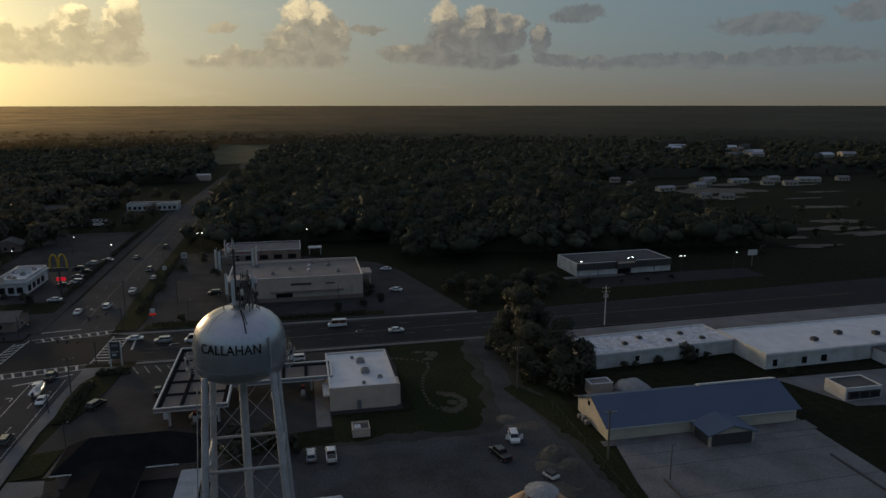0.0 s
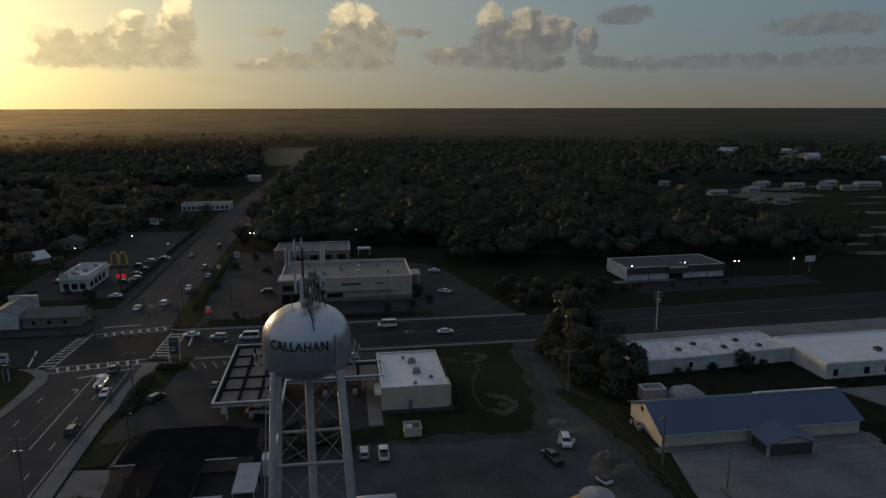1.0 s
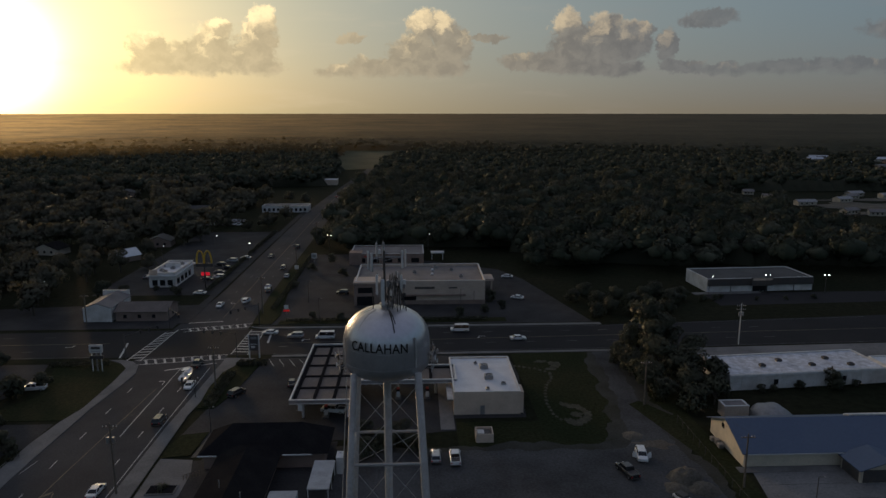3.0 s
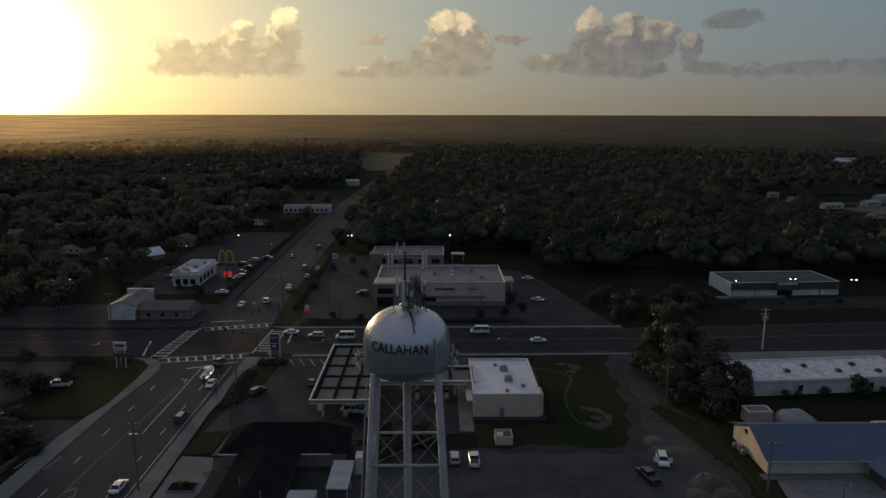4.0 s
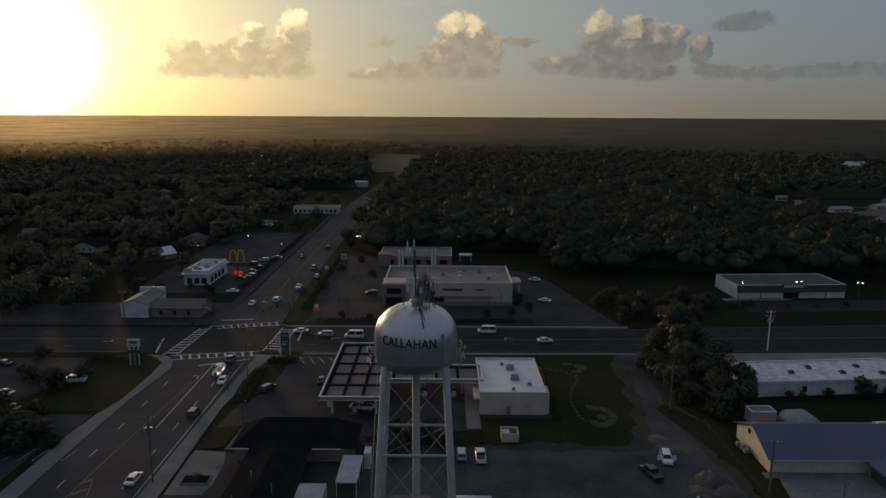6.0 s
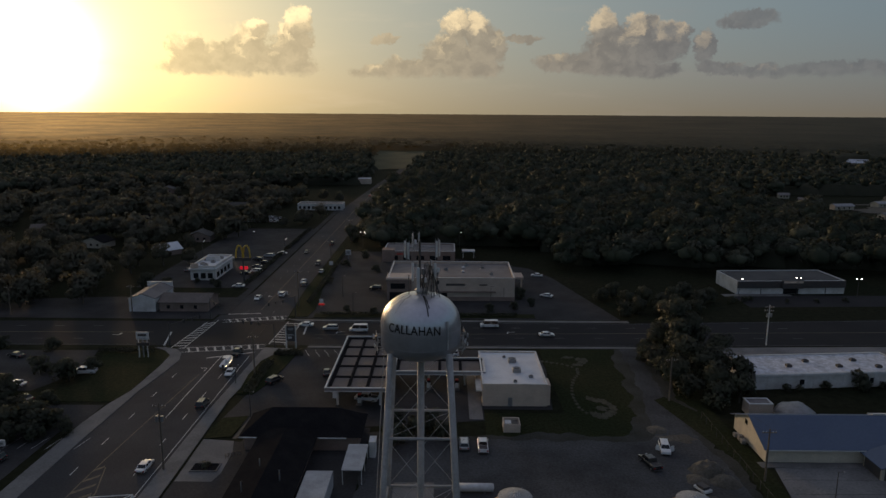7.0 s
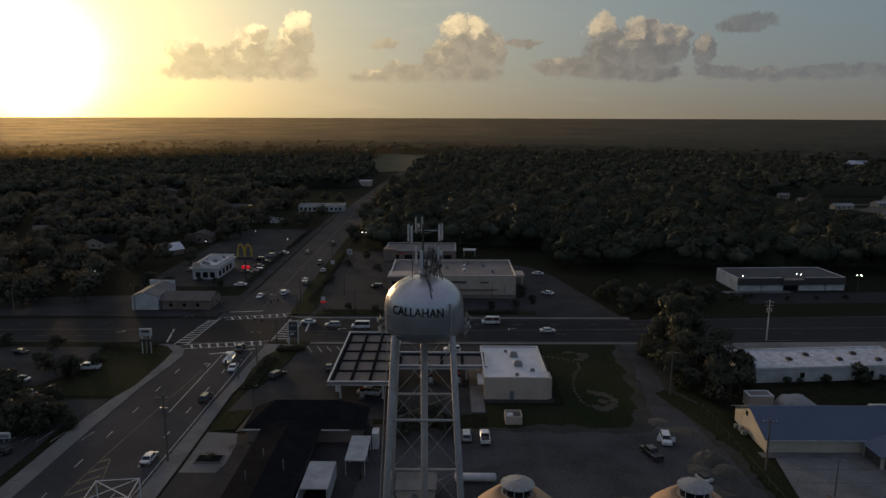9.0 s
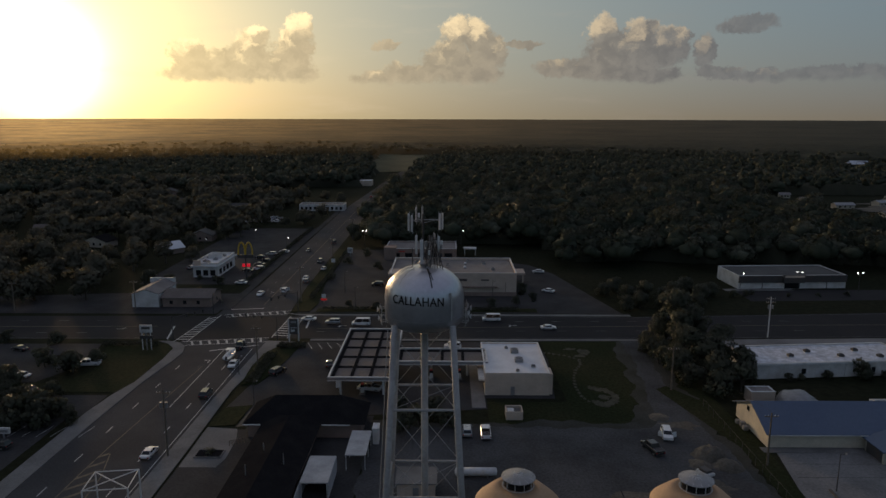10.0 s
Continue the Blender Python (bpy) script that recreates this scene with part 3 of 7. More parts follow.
sheet("store_lot", [(108, 240), (185, 244), (185, 257.5), (108, 257.5)], 0.012, FRESH_ASPHALT, "dim parking lot of the store", "paving")
sheet("hay_field", [(-108, 826), (-84, 818), (-46, 832), (-20, 960), (20, 1200), (10, 1232), (-60, 1225), (-124, 1232), (-128, 1120), (-112, 960)], 0.6, FIELD, "dull hay-coloured open field between woods", "field")


# ---------------------------------------------------------------- water tower
TX, TY = -2.65, 77.0


def water_tower():
    tower = thing("water_tower", TX, TY, 0, 0, "silver-painted steel water tower on four legs with black town name", "water tower")
    prof = [(0, 40.15), (1.2, 40.18), (2.4, 40.3), (3.4, 40.6), (4.1, 41.0), (4.45, 41.5), (4.52, 42.1), (4.52, 43.6), (4.5, 44.3), (4.33, 45.1), (3.95, 45.85), (3.3, 46.55), (2.4, 47.1), (1.3, 47.42), (0, 47.5)]
    part("tank", spin(B(), prof, 64), TANK_PAINT, tower, "silver-grey painted steel tank", True)
    # weld seams
    for z in (42.05, 43.75):
        part("weld_seam", spin(B(), [(4.5, z - 0.03), (4.535, z - 0.02), (4.535, z + 0.02), (4.5, z + 0.03)], 64), TANK_PAINT, tower)
    return tower


tower = water_tower()


def half(z):
    """Half the spacing of the legs at a height."""
    return 5.5 - (5.5 - 3.2) * z / 41.5


def tower_frame():
    for sx in (-1, 1):
        for sy in (-1, 1):
            a, b = (sx * half(0), sy * half(0), 0), (sx * half(41.4), sy * half(41.4), 41.4)
            leg = part("leg", rod(B(), a, b, 0.42, 0.34, 16), LEG_PAINT, tower, "", True)
            part("footing", box(B(), a[0] - 1.0, a[0] + 1.0, a[1] - 1.0, a[1] + 1.0, 0, 0.5, 0.06), CONCRETE, leg)
    part("riser_pipe", rod(B(), (0, 0, 0), (0, 0, 40.3), 0.42, n=20), LEG_PAINT, tower, "", True)
    levels = (10.8, 21.3, 31.7)
    cors = [(-1, -1), (1, -1), (1, 1), (-1, 1)]
    for z in levels:
        h = half(z)
        for (ax, ay), (bx, by) in zip(cors, cors[1:] + cors[:1]):
            part("strut", rod(B(), (ax * h, ay * h, z), (bx * h, by * h, z), 0.17, n=10), LEG_PAINT, tower)
        part("riser_tie", rod(B(), (-h, -h, z), (h, h, z), 0.03, n=6), LEG_PAINT, tower)
    zs = (0.6, *levels, 40.2)
    for z0, z1 in zip(zs, zs[1:]):
        h0, h1 = half(z0), half(z1)
        for (ax, ay), (bx, by) in zip(cors, cors[1:] + cors[:1]):
            part("tie_rod", rod(B(), (ax * h0, ay * h0, z0), (bx * h1, by * h1, z1), 0.034, n=6), LEG_PAINT, tower)
            part("tie_rod", rod(B(), (bx * h0, by * h0, z0), (ax * h1, ay * h1, z1), 0.034, n=6), LEG_PAINT, tower)


tower_frame()


def lettering(text, size, z, parent, radius, mid):
    """Letters bent round the shell, each a part."""
    cu = bpy.data.curves.new("lettering", "FONT")
    cu.body, cu.size, cu.align_x, cu.extrude, cu.space_character, cu.offset = text, size, "CENTER", 0.02, 1.05, 0.014
    ob = bpy.data.objects.new("lettering", cu)
    scene.collection.objects.link(ob)
    me = bpy.data.meshes.new_from_object(ob.evaluated_get(bpy.context.evaluated_depsgraph_get()))
    scene.collection.objects.unlink(ob)
    bpy.data.objects.remove(ob)
    for v in me.vertices:
        a = mid + v.co.x * 0.825 / radius
        r = radius + 0.035 + v.co.z
        s = v.co.x / 3.6
        v.co = (r * math.sin(a), -r * math.cos(a), z + v.co.y + 0.05 - 0.09 * s + 0.1 * (1 - s * s))
    me.materials.clear()
    me.materials.append(BLACK_PAINT)
    out = new("lettering", me)
    out.parent = parent
    return tagged(out, "black painted town name CALLAHAN")


lettering("CALLAHAN", 1.38, 43.85, tower, 4.52, radians(-8.2))


# ---------------------------------------------------------------- buildings
def flat_building(name, x0, x1, y0, y1, h, wall, roof, label, category="building", parapet=0.5, turn=0.0):
    """A flat-roofed block: walls with a parapet and coping, and the roof sunk behind it. Its origin is its south-west corner."""
    b = thing(name, x0, y0, 0, turn, label, category)
    w, d, t = x1 - x0, y1 - y0, 0.3
    part("wall", box(B(), 0, w, 0, t, 0, h), wall, b)
    part("wall", box(B(), 0, w, d - t, d, 0, h), wall, b)
    part("wall", box(B(), 0, t, t, d - t, 0, h), wall, b)
    part("wall", box(B(), w - t, w, t, d - t, 0, h), wall, b)
    part("roof", box(B(), t, w - t, t, d - t, h - parapet - 0.25, h - parapet), roof, b)
    bm = B()
    for q in ((-0.06, w + 0.06, -0.06, t + 0.06), (-0.06, w + 0.06, d - t - 0.06, d + 0.06), (-0.06, t + 0.06, t + 0.06, d - t - 0.06), (w - t - 0.06, w + 0.06, t + 0.06, d - t - 0.06)):
        box(bm, *q, h, h + 0.1)
    part("coping", bm, WHITE_METAL, b)
    return b


store = flat_building("store", 8.8, 23.9, 153.9, 176.6, 5.4, CREAM_WALL, WHITE_ROOF, "cream convenience store with a white flat roof", "store", 0.25)
pharmacy = flat_building("pharmacy", -20.9, 25.0, 246, 274, 8.5, BEIGE_WALL, GREY_ROOF, "beige pharmacy with a grey flat roof", "store", 0.9)
shop = flat_building("shop", -28.5, 4, 312, 332, 4.9, BROWN_WALL, GREY_ROOF, "brown shop with a flat roof", "store", 0.5)
dollar = flat_building("discount_store", 110.5, 152.5, 258.2, 276.5, 5.1, WHITE_WALL, STORE_ROOF, "low pale store with a dark front band", "store", 0.15, 3)
burger = flat_building("restaurant", -103, -93, 274, 297, 5.9, WHITE_WALL, WHITE_ROOF, "pale fast food restaurant with a white roof", "restaurant", 0.8)
school_a = flat_building("long_block", 77.2, 119.4, 165.0, 178.6, 4.0, WHITE_WALL, OLD_WHITE_ROOF, "long low white block with a weathered white roof", "building", 0.15, 5)
school_b = flat_building("wide_block", 119.8, 178, 155.8, 176.4, 4.2, WHITE_WALL, WHITE_ROOF, "wide low white block with a white roof", "building", 0.15, 2)


def gable_hall(name, x0, x1, y0, y1, eave, ridge, wall, roof, label, over=0.6, axis="x", category="building"):
    b = thing(name, x0, y0, 0, 0, label, category)
    w, d, t = x1 - x0, y1 - y0, 0.25
    if axis == "x":
        m, rise_ = d / 2, (ridge - eave) / (d / 2)
        for lo, hi in ((0, t), (w - t, w)):
            part("gable_wall", prism(B(), [(0, 0), (d, 0), (d, eave), (m, ridge), (0, eave)], "x", lo, hi), wall, b)
        part("wall", box(B(), t, w - t, 0, t, 0, eave), wall, b)
        part("wall", box(B(), t, w - t, d - t, d, 0, eave), wall, b)
        for s in (0, 1):
            o = (lambda y: y) if s == 0 else (lambda y: d - y)
            part("roof", prism(B(), [(o(-over), eave - over * rise_ + 0.02), (o(m), ridge + 0.02), (o(m), ridge + 0.2), (o(-over), eave - over * rise_ + 0.2)], "x", -over, w + over), roof, b)
    else:
        m, rise_ = w / 2, (ridge - eave) / (w / 2)
        for lo, hi in ((0, t), (d - t, d)):
            part("gable_wall", prism(B(), [(0, 0), (w, 0), (w, eave), (m, ridge), (0, eave)], "y", lo, hi), wall, b)
        part("wall", box(B(), 0, t, t, d - t, 0, eave), wall, b)
        part("wall", box(B(), w - t, w, t, d - t, 0, eave), wall, b)
        for s in (0, 1):
            o = (lambda x: x) if s == 0 else (lambda x: w - x)
            part("roof", prism(B(), [(o(-over), eave - over * rise_ + 0.02), (o(m), ridge + 0.02), (o(m), ridge + 0.2), (o(-over), eave - over * rise_ + 0.2)], "y", -over, d + over), roof, b)
    return b


hall = gable_hall("blue_roofed_hall", 63.3, 107, 128.2, 143.5, 3.2, 6.4, HALL_WALL, BLUE_ROOF, "tan hall with a blue metal gable roof", 0.7)
shed = gable_hall("metal_shed", -107.6, -98.6, 229, 245, 4.6, 6.2, WHITE_WALL, GREY_ROOF, "pale metal shed with a gable roof", 0.3, "y")


def canopy_slab(parent, x0, x1, y0, y1, z):
    """A pump canopy: deep fascia all round, sunk roof crossed by dark ribs."""
    bm = B()
    for q in ((x0, x1, y0, y0 + 0.35), (x0, x1, y1 - 0.35, y1), (x0, x0 + 0.35, y0 + 0.35, y1 - 0.35), (x1 - 0.35, x1, y0 + 0.35, y1 - 0.35)):
        box(bm, *q, z - 0.72, z - 0.08)
    part("fascia", bm, GREY_METAL, parent, "dull grey canopy fascia")
    for lo, hi in ((z - 0.9, z - 0.72), (z - 0.08, z + 0.1)):
        bm = B()
        for q in ((x0 - 0.04, x1 + 0.04, y0 - 0.04, y0 + 0.35), (x0 - 0.04, x1 + 0.04, y1 - 0.35, y1 + 0.04), (x0 - 0.04, x0 + 0.35, y0 + 0.35, y1 - 0.35), (x1 - 0.35, x1 + 0.04, y0 + 0.35, y1 - 0.35)):
            box(bm, *q, lo, hi)
        part("fascia_trim", bm, WHITE_METAL, parent, "white trim of the fascia")
    part("deck", box(B(), x0 + 0.35, x1 - 0.35, y0 + 0.35, y1 - 0.35, z - 0.85, z - 0.55), CANOPY_DECK, parent)
    nx, ny = max(1, round((x1 - x0) / 5.0)), max(1, round((y1 - y0) / 7.2))
    for i in range(nx + 1):
        x = x0 + 0.9 + (x1 - x0 - 1.8) * i / nx
        part("roof_rib", box(B(), x - 0.35, x + 0.35, y0 + 0.4, y1 - 0.4, z - 0.55, z - 0.3), DARK_ROOF, parent)
    for j in range(ny + 1):
        y = y0 + 0.9 + (y1 - y0 - 1.8) * j / ny
        part("roof_rib", box(B(), x0 + 0.4, x1 - 0.4, y - 0.35, y + 0.35, z - 0.55, z - 0.28), DARK_ROOF, parent)


canopy = thing("pump_canopy", 0, 0, 0, 0, "gas station canopy with white fascia and dark ribbed roof", "canopy")
canopy_slab(canopy, -27.4, -12.6, 150.6, 188, 5.5)
canopy_slab(canopy, -12.5, 9.9, 161.4, 171.4, 5.5)
for x, y in ((-25, 154), (-15, 154), (-25, 169), (-15, 169), (-25, 183), (-15, 183), (-4, 166.5), (5, 166.5)):
    part("column", box(B(), x - 0.25, x + 0.25, y - 0.25, y + 0.25, 0, 4.7, 0.03), WHITE_METAL, canopy)


def storage_tank(x, y):
    t = thing("storage_tank", x, y, 0, 0, "round ground water tank with ochre cone roof and glazed cupola", "water tank", "ground tanks")
    part("wall", spin(B(), [(6.3, 0), (6.3, 6.5), (6.0, 6.5)], 48), CONCRETE, t, "", True)
    part("roof", spin(B(), [(6.55, 6.2), (6.55, 6.5), (5.8, 7.2), (4.2, 8.6), (2.2, 9.4), (2.2, 9.3)], 48), ORANGE_ROOF, t, "ochre curved tank roof", True)
    part("curb", spin(B(), [(2.45, 9.1), (2.45, 9.35), (2.2, 9.35)], 24), WHITE_METAL, t)
    part("cupola_glazing", spin(B(), [(2.2, 9.3), (2.2, 10.6)], 24), GLASS, t)
    for k in range(10):
        a = 2 * math.pi * k / 10
        part("mullion", rod(B(), (2.23 * math.cos(a), 2.23 * math.sin(a), 9.3), (2.23 * math.cos(a), 2.23 * math.sin(a), 10.6), 0.06, n=6), WHITE_METAL, t)
    for k in range(12):
        a = 2 * math.pi * k / 12
        part("roof_seam", rod(B(), (0.3 * math.cos(a), 0.3 * math.sin(a), 11.16), (2.55 * math.cos(a), 2.55 * math.sin(a), 10.7), 0.035, n=5), WHITE_METAL, t)
    part("cupola_roof", spin(B(), [(2.1, 10.6), (2.6, 10.6), (2.6, 10.68), (1.4, 10.98), (0, 11.2)], 24), GREY_METAL, t)
    return t


dome = storage_tank(10.8, 97.0)
copy_thing(dome, pose(37.5, 96.6, 0))


# ---------------------------------------------------------------- tower equipment
def panel_antenna(x, y, z, turn, h=2.2, w=0.2):
    """A tall box antenna on a pipe, fixed to the tower's top."""
    m = pose(x, y, z, 0, 0, turn)
    bm = box(B(), -w / 2, w / 2, -0.22, -0.06, 0, h, 0.03)
    bm.transform(m)
    p = part("panel_antenna", bm, WHITE_METAL, tower, "pale grey box antenna")
    bm = rod(B(), (0, 0, -0.25), (0, 0, h + 0.2), 0.04, n=8)
    bm.transform(m)
    part("mount_pipe", bm, GREY_METAL, p)
    return p


def tower_top():
    part("mast", rod(B(), (-0.12, 0, 47.3), (-0.12, 0, 53.4), 0.15, 0.11, 12), DARK_METAL, tower)
    part("vent_cap", spin(B(), [(0.5, 47.35), (0.5, 47.75), (0.75, 47.8), (0.4, 48.05), (0, 48.15)], 20), LEG_PAINT, tower, "", True)
    # upper antennas on arms from the mast, and a lower cluster on the dome
    for x, y, z, turn, h, w in ((-1.6, -0.5, 51.6, -60, 1.9, 0.2), (-1.23, -1.0, 51.55, -50, 1.85, 0.24), (-0.88, 0.9, 52.3, 200, 1.75, 0.18), (-0.25, 1.2, 52.3, 180, 1.75, 0.2), (1.63, -0.35, 51.65, 60, 1.85, 0.24), (1.92, 0.15, 51.65, 80, 1.85, 0.22)):
        p = panel_antenna(x, y, z, turn, h, w)
        part("sector_arm", rod(B(), (-0.12, 0, 52.75), (x, y, 52.75), 0.045, n=8), GREY_METAL, p)
        part("arm_brace", rod(B(), (-0.12, 0, 52.35), (x * 0.8, y * 0.8, 52.75), 0.03, n=6), GREY_METAL, p)
    bm = box(B(), -0.75, -0.5, 0.5, 0.75, 52.9, 53.4, 0.03)
    part("radio_unit", bm, WHITE_METAL, tower)
    for x, y, z, turn, h, w in ((-0.81, -0.7, 49.0, -20, 2.1, 0.24), (-0.25, -1.2, 48.0, 5, 2.7, 0.36), (1.06, 0.8, 49.2, 150, 1.8, 0.2), (1.52, -0.5, 49.5, 50, 1.5, 0.24), (1.45, 0.5, 48.3, 110, 2.0, 0.2)):
        panel_antenna(x, y, z, turn, h, w)
    part("whip_antenna", rod(B(), (-1.3, -0.4, 47.2), (-1.32, -0.4, 49.6), 0.05, n=6), DARK_METAL, tower)
    # lattice feet and bundled feed lines
    rng = random.Random(5)
    for k in range(14):
        a = 2 * math.pi * k / 14
        r0 = 1.9 if k % 2 else 1.3
        z0 = 47.1 if k % 2 else 47.35
        x, y = 0.9 + r0 * 0.75 * math.cos(a), r0 * 0.75 * math.sin(a)
        part("lattice_leg", rod(B(), (x, y, z0 - 0.15), (0.9 + 0.45 * math.cos(a + 0.7), 0.45 * math.sin(a + 0.7), 50.0 + rng.uniform(-0.4, 1.0)), 0.045, n=6), DARK_METAL, tower)
    for k in range(9):
        a = rng.uniform(0, 6.28)
        x, y = 0.9 + 0.6 * math.cos(a), 0.6 * math.sin(a)
        part("whip_antenna", rod(B(), (x, y, 47.2), (x + rng.uniform(-0.1, 0.1), y, rng.uniform(49.6, 51.2)), 0.035, n=6), GREY_METAL, tower)

    for k in range(12):
        a = 6.283 * k / 12 + rng.uniform(-0.2, 0.2)
        r, z = rng.uniform(0.7, 1.6), rng.uniform(48.2, 50.2)
        bm = box(B(), -0.14, 0.14, -0.1, 0.1, 0, rng.uniform(0.35, 0.7), 0.02)
        bm.transform(pose(0.9 + r * math.cos(a), r * math.sin(a), z, 0, 0, math.degrees(a)))
        part("radio_unit", bm, (DARK_METAL, GREY_METAL, WHITE_METAL)[k % 3], tower)
        part("bracket", rod(B(), (0.9, 0, z + 0.2), (0.9 + r * math.cos(a), r * math.sin(a), z + 0.2), 0.03, n=6), DARK_METAL, tower)
        part("jumper_cable", rod(B(), (0.9 + r * math.cos(a), r * math.sin(a), z), (0.9 + (r - 0.4) * math.cos(a + 0.4), (r - 0.4) * math.sin(a + 0.4), 47.3), 0.022, n=5), BLACK_PAINT, tower)


tower_top()
PROFILE = [(1.3, 47.42), (2.4, 47.1), (3.3, 46.55), (3.95, 45.85), (4.33, 45.1), (4.5, 44.3), (4.52, 43.6), (4.52, 42.0), (4.45, 41.3)]


def along_shell(name, azimuth, first, last, r, lift, material, side=0.0, label=""):
    """A pipe laid down the shell from the dome's top; azimuth in degrees from the front, to the right."""
    a = radians(azimuth)
    bm = B()
    pts = [((R + lift) * math.sin(a) + side * math.cos(a), -(R + lift) * math.cos(a) + side * math.sin(a), z + lift * 0.5) for R, z in PROFILE[first:last]]
    for p, q in zip(pts, pts[1:]):
        rod(bm, p, q, r, n=8)
    return part(name, bm, material, tower, label)


along_shell("feed_line", 14, 0, 4, 0.06, 0.06, BLACK_PAINT, 0, "black bundled cables")
along_shell("feed_line", 18, 0, 3, 0.045, 0.06, BLACK_PAINT)
along_shell("conduit", 42, 4, 8, 0.12, 0.12, LEG_PAINT)
along_shell("ladder_rail", -62, 0, 9, 0.035, 0.25, LEG_PAINT, -0.2)
along_shell("ladder_rail", -62, 0, 9, 0.035, 0.25, LEG_PAINT, 0.2)
along_shell("ladder_rail", -40, 0, 4, 0.03, 0.22, LEG_PAINT)
for k, (R, z) in enumerate(PROFILE):
    a = radians(-62)
    for dz in (0.0, 0.35):
        c = Vector(((R + 0.25) * math.sin(a), -(R + 0.25) * math.cos(a), z - dz + 0.1))
        t = Vector((math.cos(a), math.sin(a), 0)) * 0.2
        part("ladder_rung", rod(B(), c - t, c + t, 0.02, n=6), LEG_PAINT, tower)


def side_mount(azimuth):
    """A bracketed cluster of small dishes and boxes low on the shell."""
    a = radians(azimuth)
    m = pose(5.0 * math.sin(a), -5.0 * math.cos(a), 42.0, 0, 0, azimuth)
    bm = B()
    for z in (-0.7, 0.1, 0.8):
        rod(bm, (-0.9, 0, z), (0.9, 0, z), 0.04, n=6)
        rod(bm, (-0.5, 0, z), (-0.3, 0.6, z), 0.035, n=6)
        rod(bm, (0.5, 0, z), (0.3, 0.6, z), 0.035, n=6)
    for x in (-0.8, 0, 0.8):
        rod(bm, (x, 0, -1.0), (x, 0, 1.1), 0.04, n=6)
    bm.transform(m)
    f = part("side_bracket", bm, LEG_PAINT, tower)
    for x, z, s in ((-0.55, 0.5, 0.32), (0.5, -0.2, 0.26)):
        bm = spin(B(), [(0, 0.02), (s * 0.6, 0.08), (s, 0.2), (s * 0.97, 0.2), (s * 0.55, 0.1), (0, 0.04)], 16)
        bm.transform(m @ pose(x, -0.15, z, 90, 0, 0))
        part("small_dish", bm, WHITE_METAL, f)
    bm = box(B(), 0.2, 0.55, -0.2, 0.05, 0.25, 0.85, 0.03)
    bm.transform(m)
    part("equipment_box", bm, DARK_METAL, f)


side_mount(76)
side_mount(98)
side_mount(-78)
bm = B()
for s in (-0.2, 0.2):
    rod(bm, (-half(0) - 0.75, -half(0) + s, 0), (-half(41) - 0.7, -half(41) + s, 41.0), 0.035, n=6)
part("leg_ladder", bm, LEG_PAINT, tower)


# ---------------------------------------------------------------- road markings
def ladder_crossing(a0, a1, b0, b1, n):
    """A ladder crossing between two edge lines a0-a1 and b0-b1, with n rungs."""
    t = tagged(new("crosswalk"), "worn white ladder crosswalk painted on asphalt", "crosswalk", "", "structure")
    a0, a1, b0, b1 = (Vector(p) for p in (a0, a1, b0, b1))

    def strip(p, q, w, name):
        d = (q - p).normalized()
        o = Vector((-d.y, d.x)) * w / 2
        part(name, poly(B(), [tuple(p - o), tuple(q - o), tuple(q + o), tuple(p + o)], 0.036), PAINT, t)

    strip(a0, a1, 0.3, "edge_line")
    strip(b0, b1, 0.3, "edge_line")
    for k in range(1, n):
        f = k / n
        strip(a0.lerp(a1, f), b0.lerp(b1, f), 0.6, "rung")


ladder_crossing((-79.2, 191.8), (-77.2, 217.5), (-75.4, 191.9), (-74.2, 219.7), 11)
ladder_crossing((-75.0, 188.8), (-51.6, 192.6), (-76.6, 192.2), (-52.6, 196.2), 10)
ladder_crossing((-71.9, 217.3), (-51.2, 221.9), (-73.4, 219.9), (-52.4, 225.3), 9)
ladder_crossing((-51.9, 196.4), (-51.1, 218.8), (-47.1, 195.6), (-46.6, 218.8), 10)


def line(pts, w, material, name="lane_line", label="worn painted line on asphalt"):
    bm = B()
    for p, q in zip(pts, pts[1:]):
        p, q = Vector(p), Vector(q)
        d = (q - p).normalized()
        o = Vector((-d.y, d.x)) * w / 2
        poly(bm, [tuple(p - o), tuple(q - o), tuple(q + o), tuple(p + o)], 0.034)
    for f in bm.faces:
        if f.normal.z < 0:
            f.normal_flip()
    return part(name, bm, material, None, label, kind="structure", category="road marking")


def dashes(a, b, every=12.2, long=3.05, w=0.2, paint=None):
    t = tagged(new("lane_dashes"), "row of white lane dashes on asphalt", "road marking", "", "structure")
    a, b = Vector(a), Vector(b)
    d = (b - a).normalized()
    o = Vector((-d.y, d.x)) * w / 2
    for k in range(int((b - a).length // every)):
        p, q = a + d * every * k, a + d * (every * k + long)
        part("dash", poly(B(), [tuple(p - o), tuple(q - o), tuple(q + o), tuple(p + o)], 0.034), paint or PAINT, t)


dashes((-70.4, 72.0), (-70.0, 184))
dashes((-58.5, 72.0), (-58.0, 184))
dashes((-58.5, 228), (-59.5, 480), paint=WORN_PAINT)
dashes((-67.5, 228), (-68.0, 480), paint=WORN_PAINT)
dashes((-380, 197.0), (-90, 200.5), paint=WORN_PAINT)
dashes((-380, 206.0), (-90, 213.5), paint=WORN_PAINT)
dashes((-40, 202.3), (130, 206), paint=WORN_PAINT)
dashes((-40, 212.4), (130, 216), paint=WORN_PAINT)
line([(-62.4, 186), (-62.2, 146)], 0.2, PAINT)
line([(-54.9, 100), (-54.8, 186)], 0.16, PAINT)
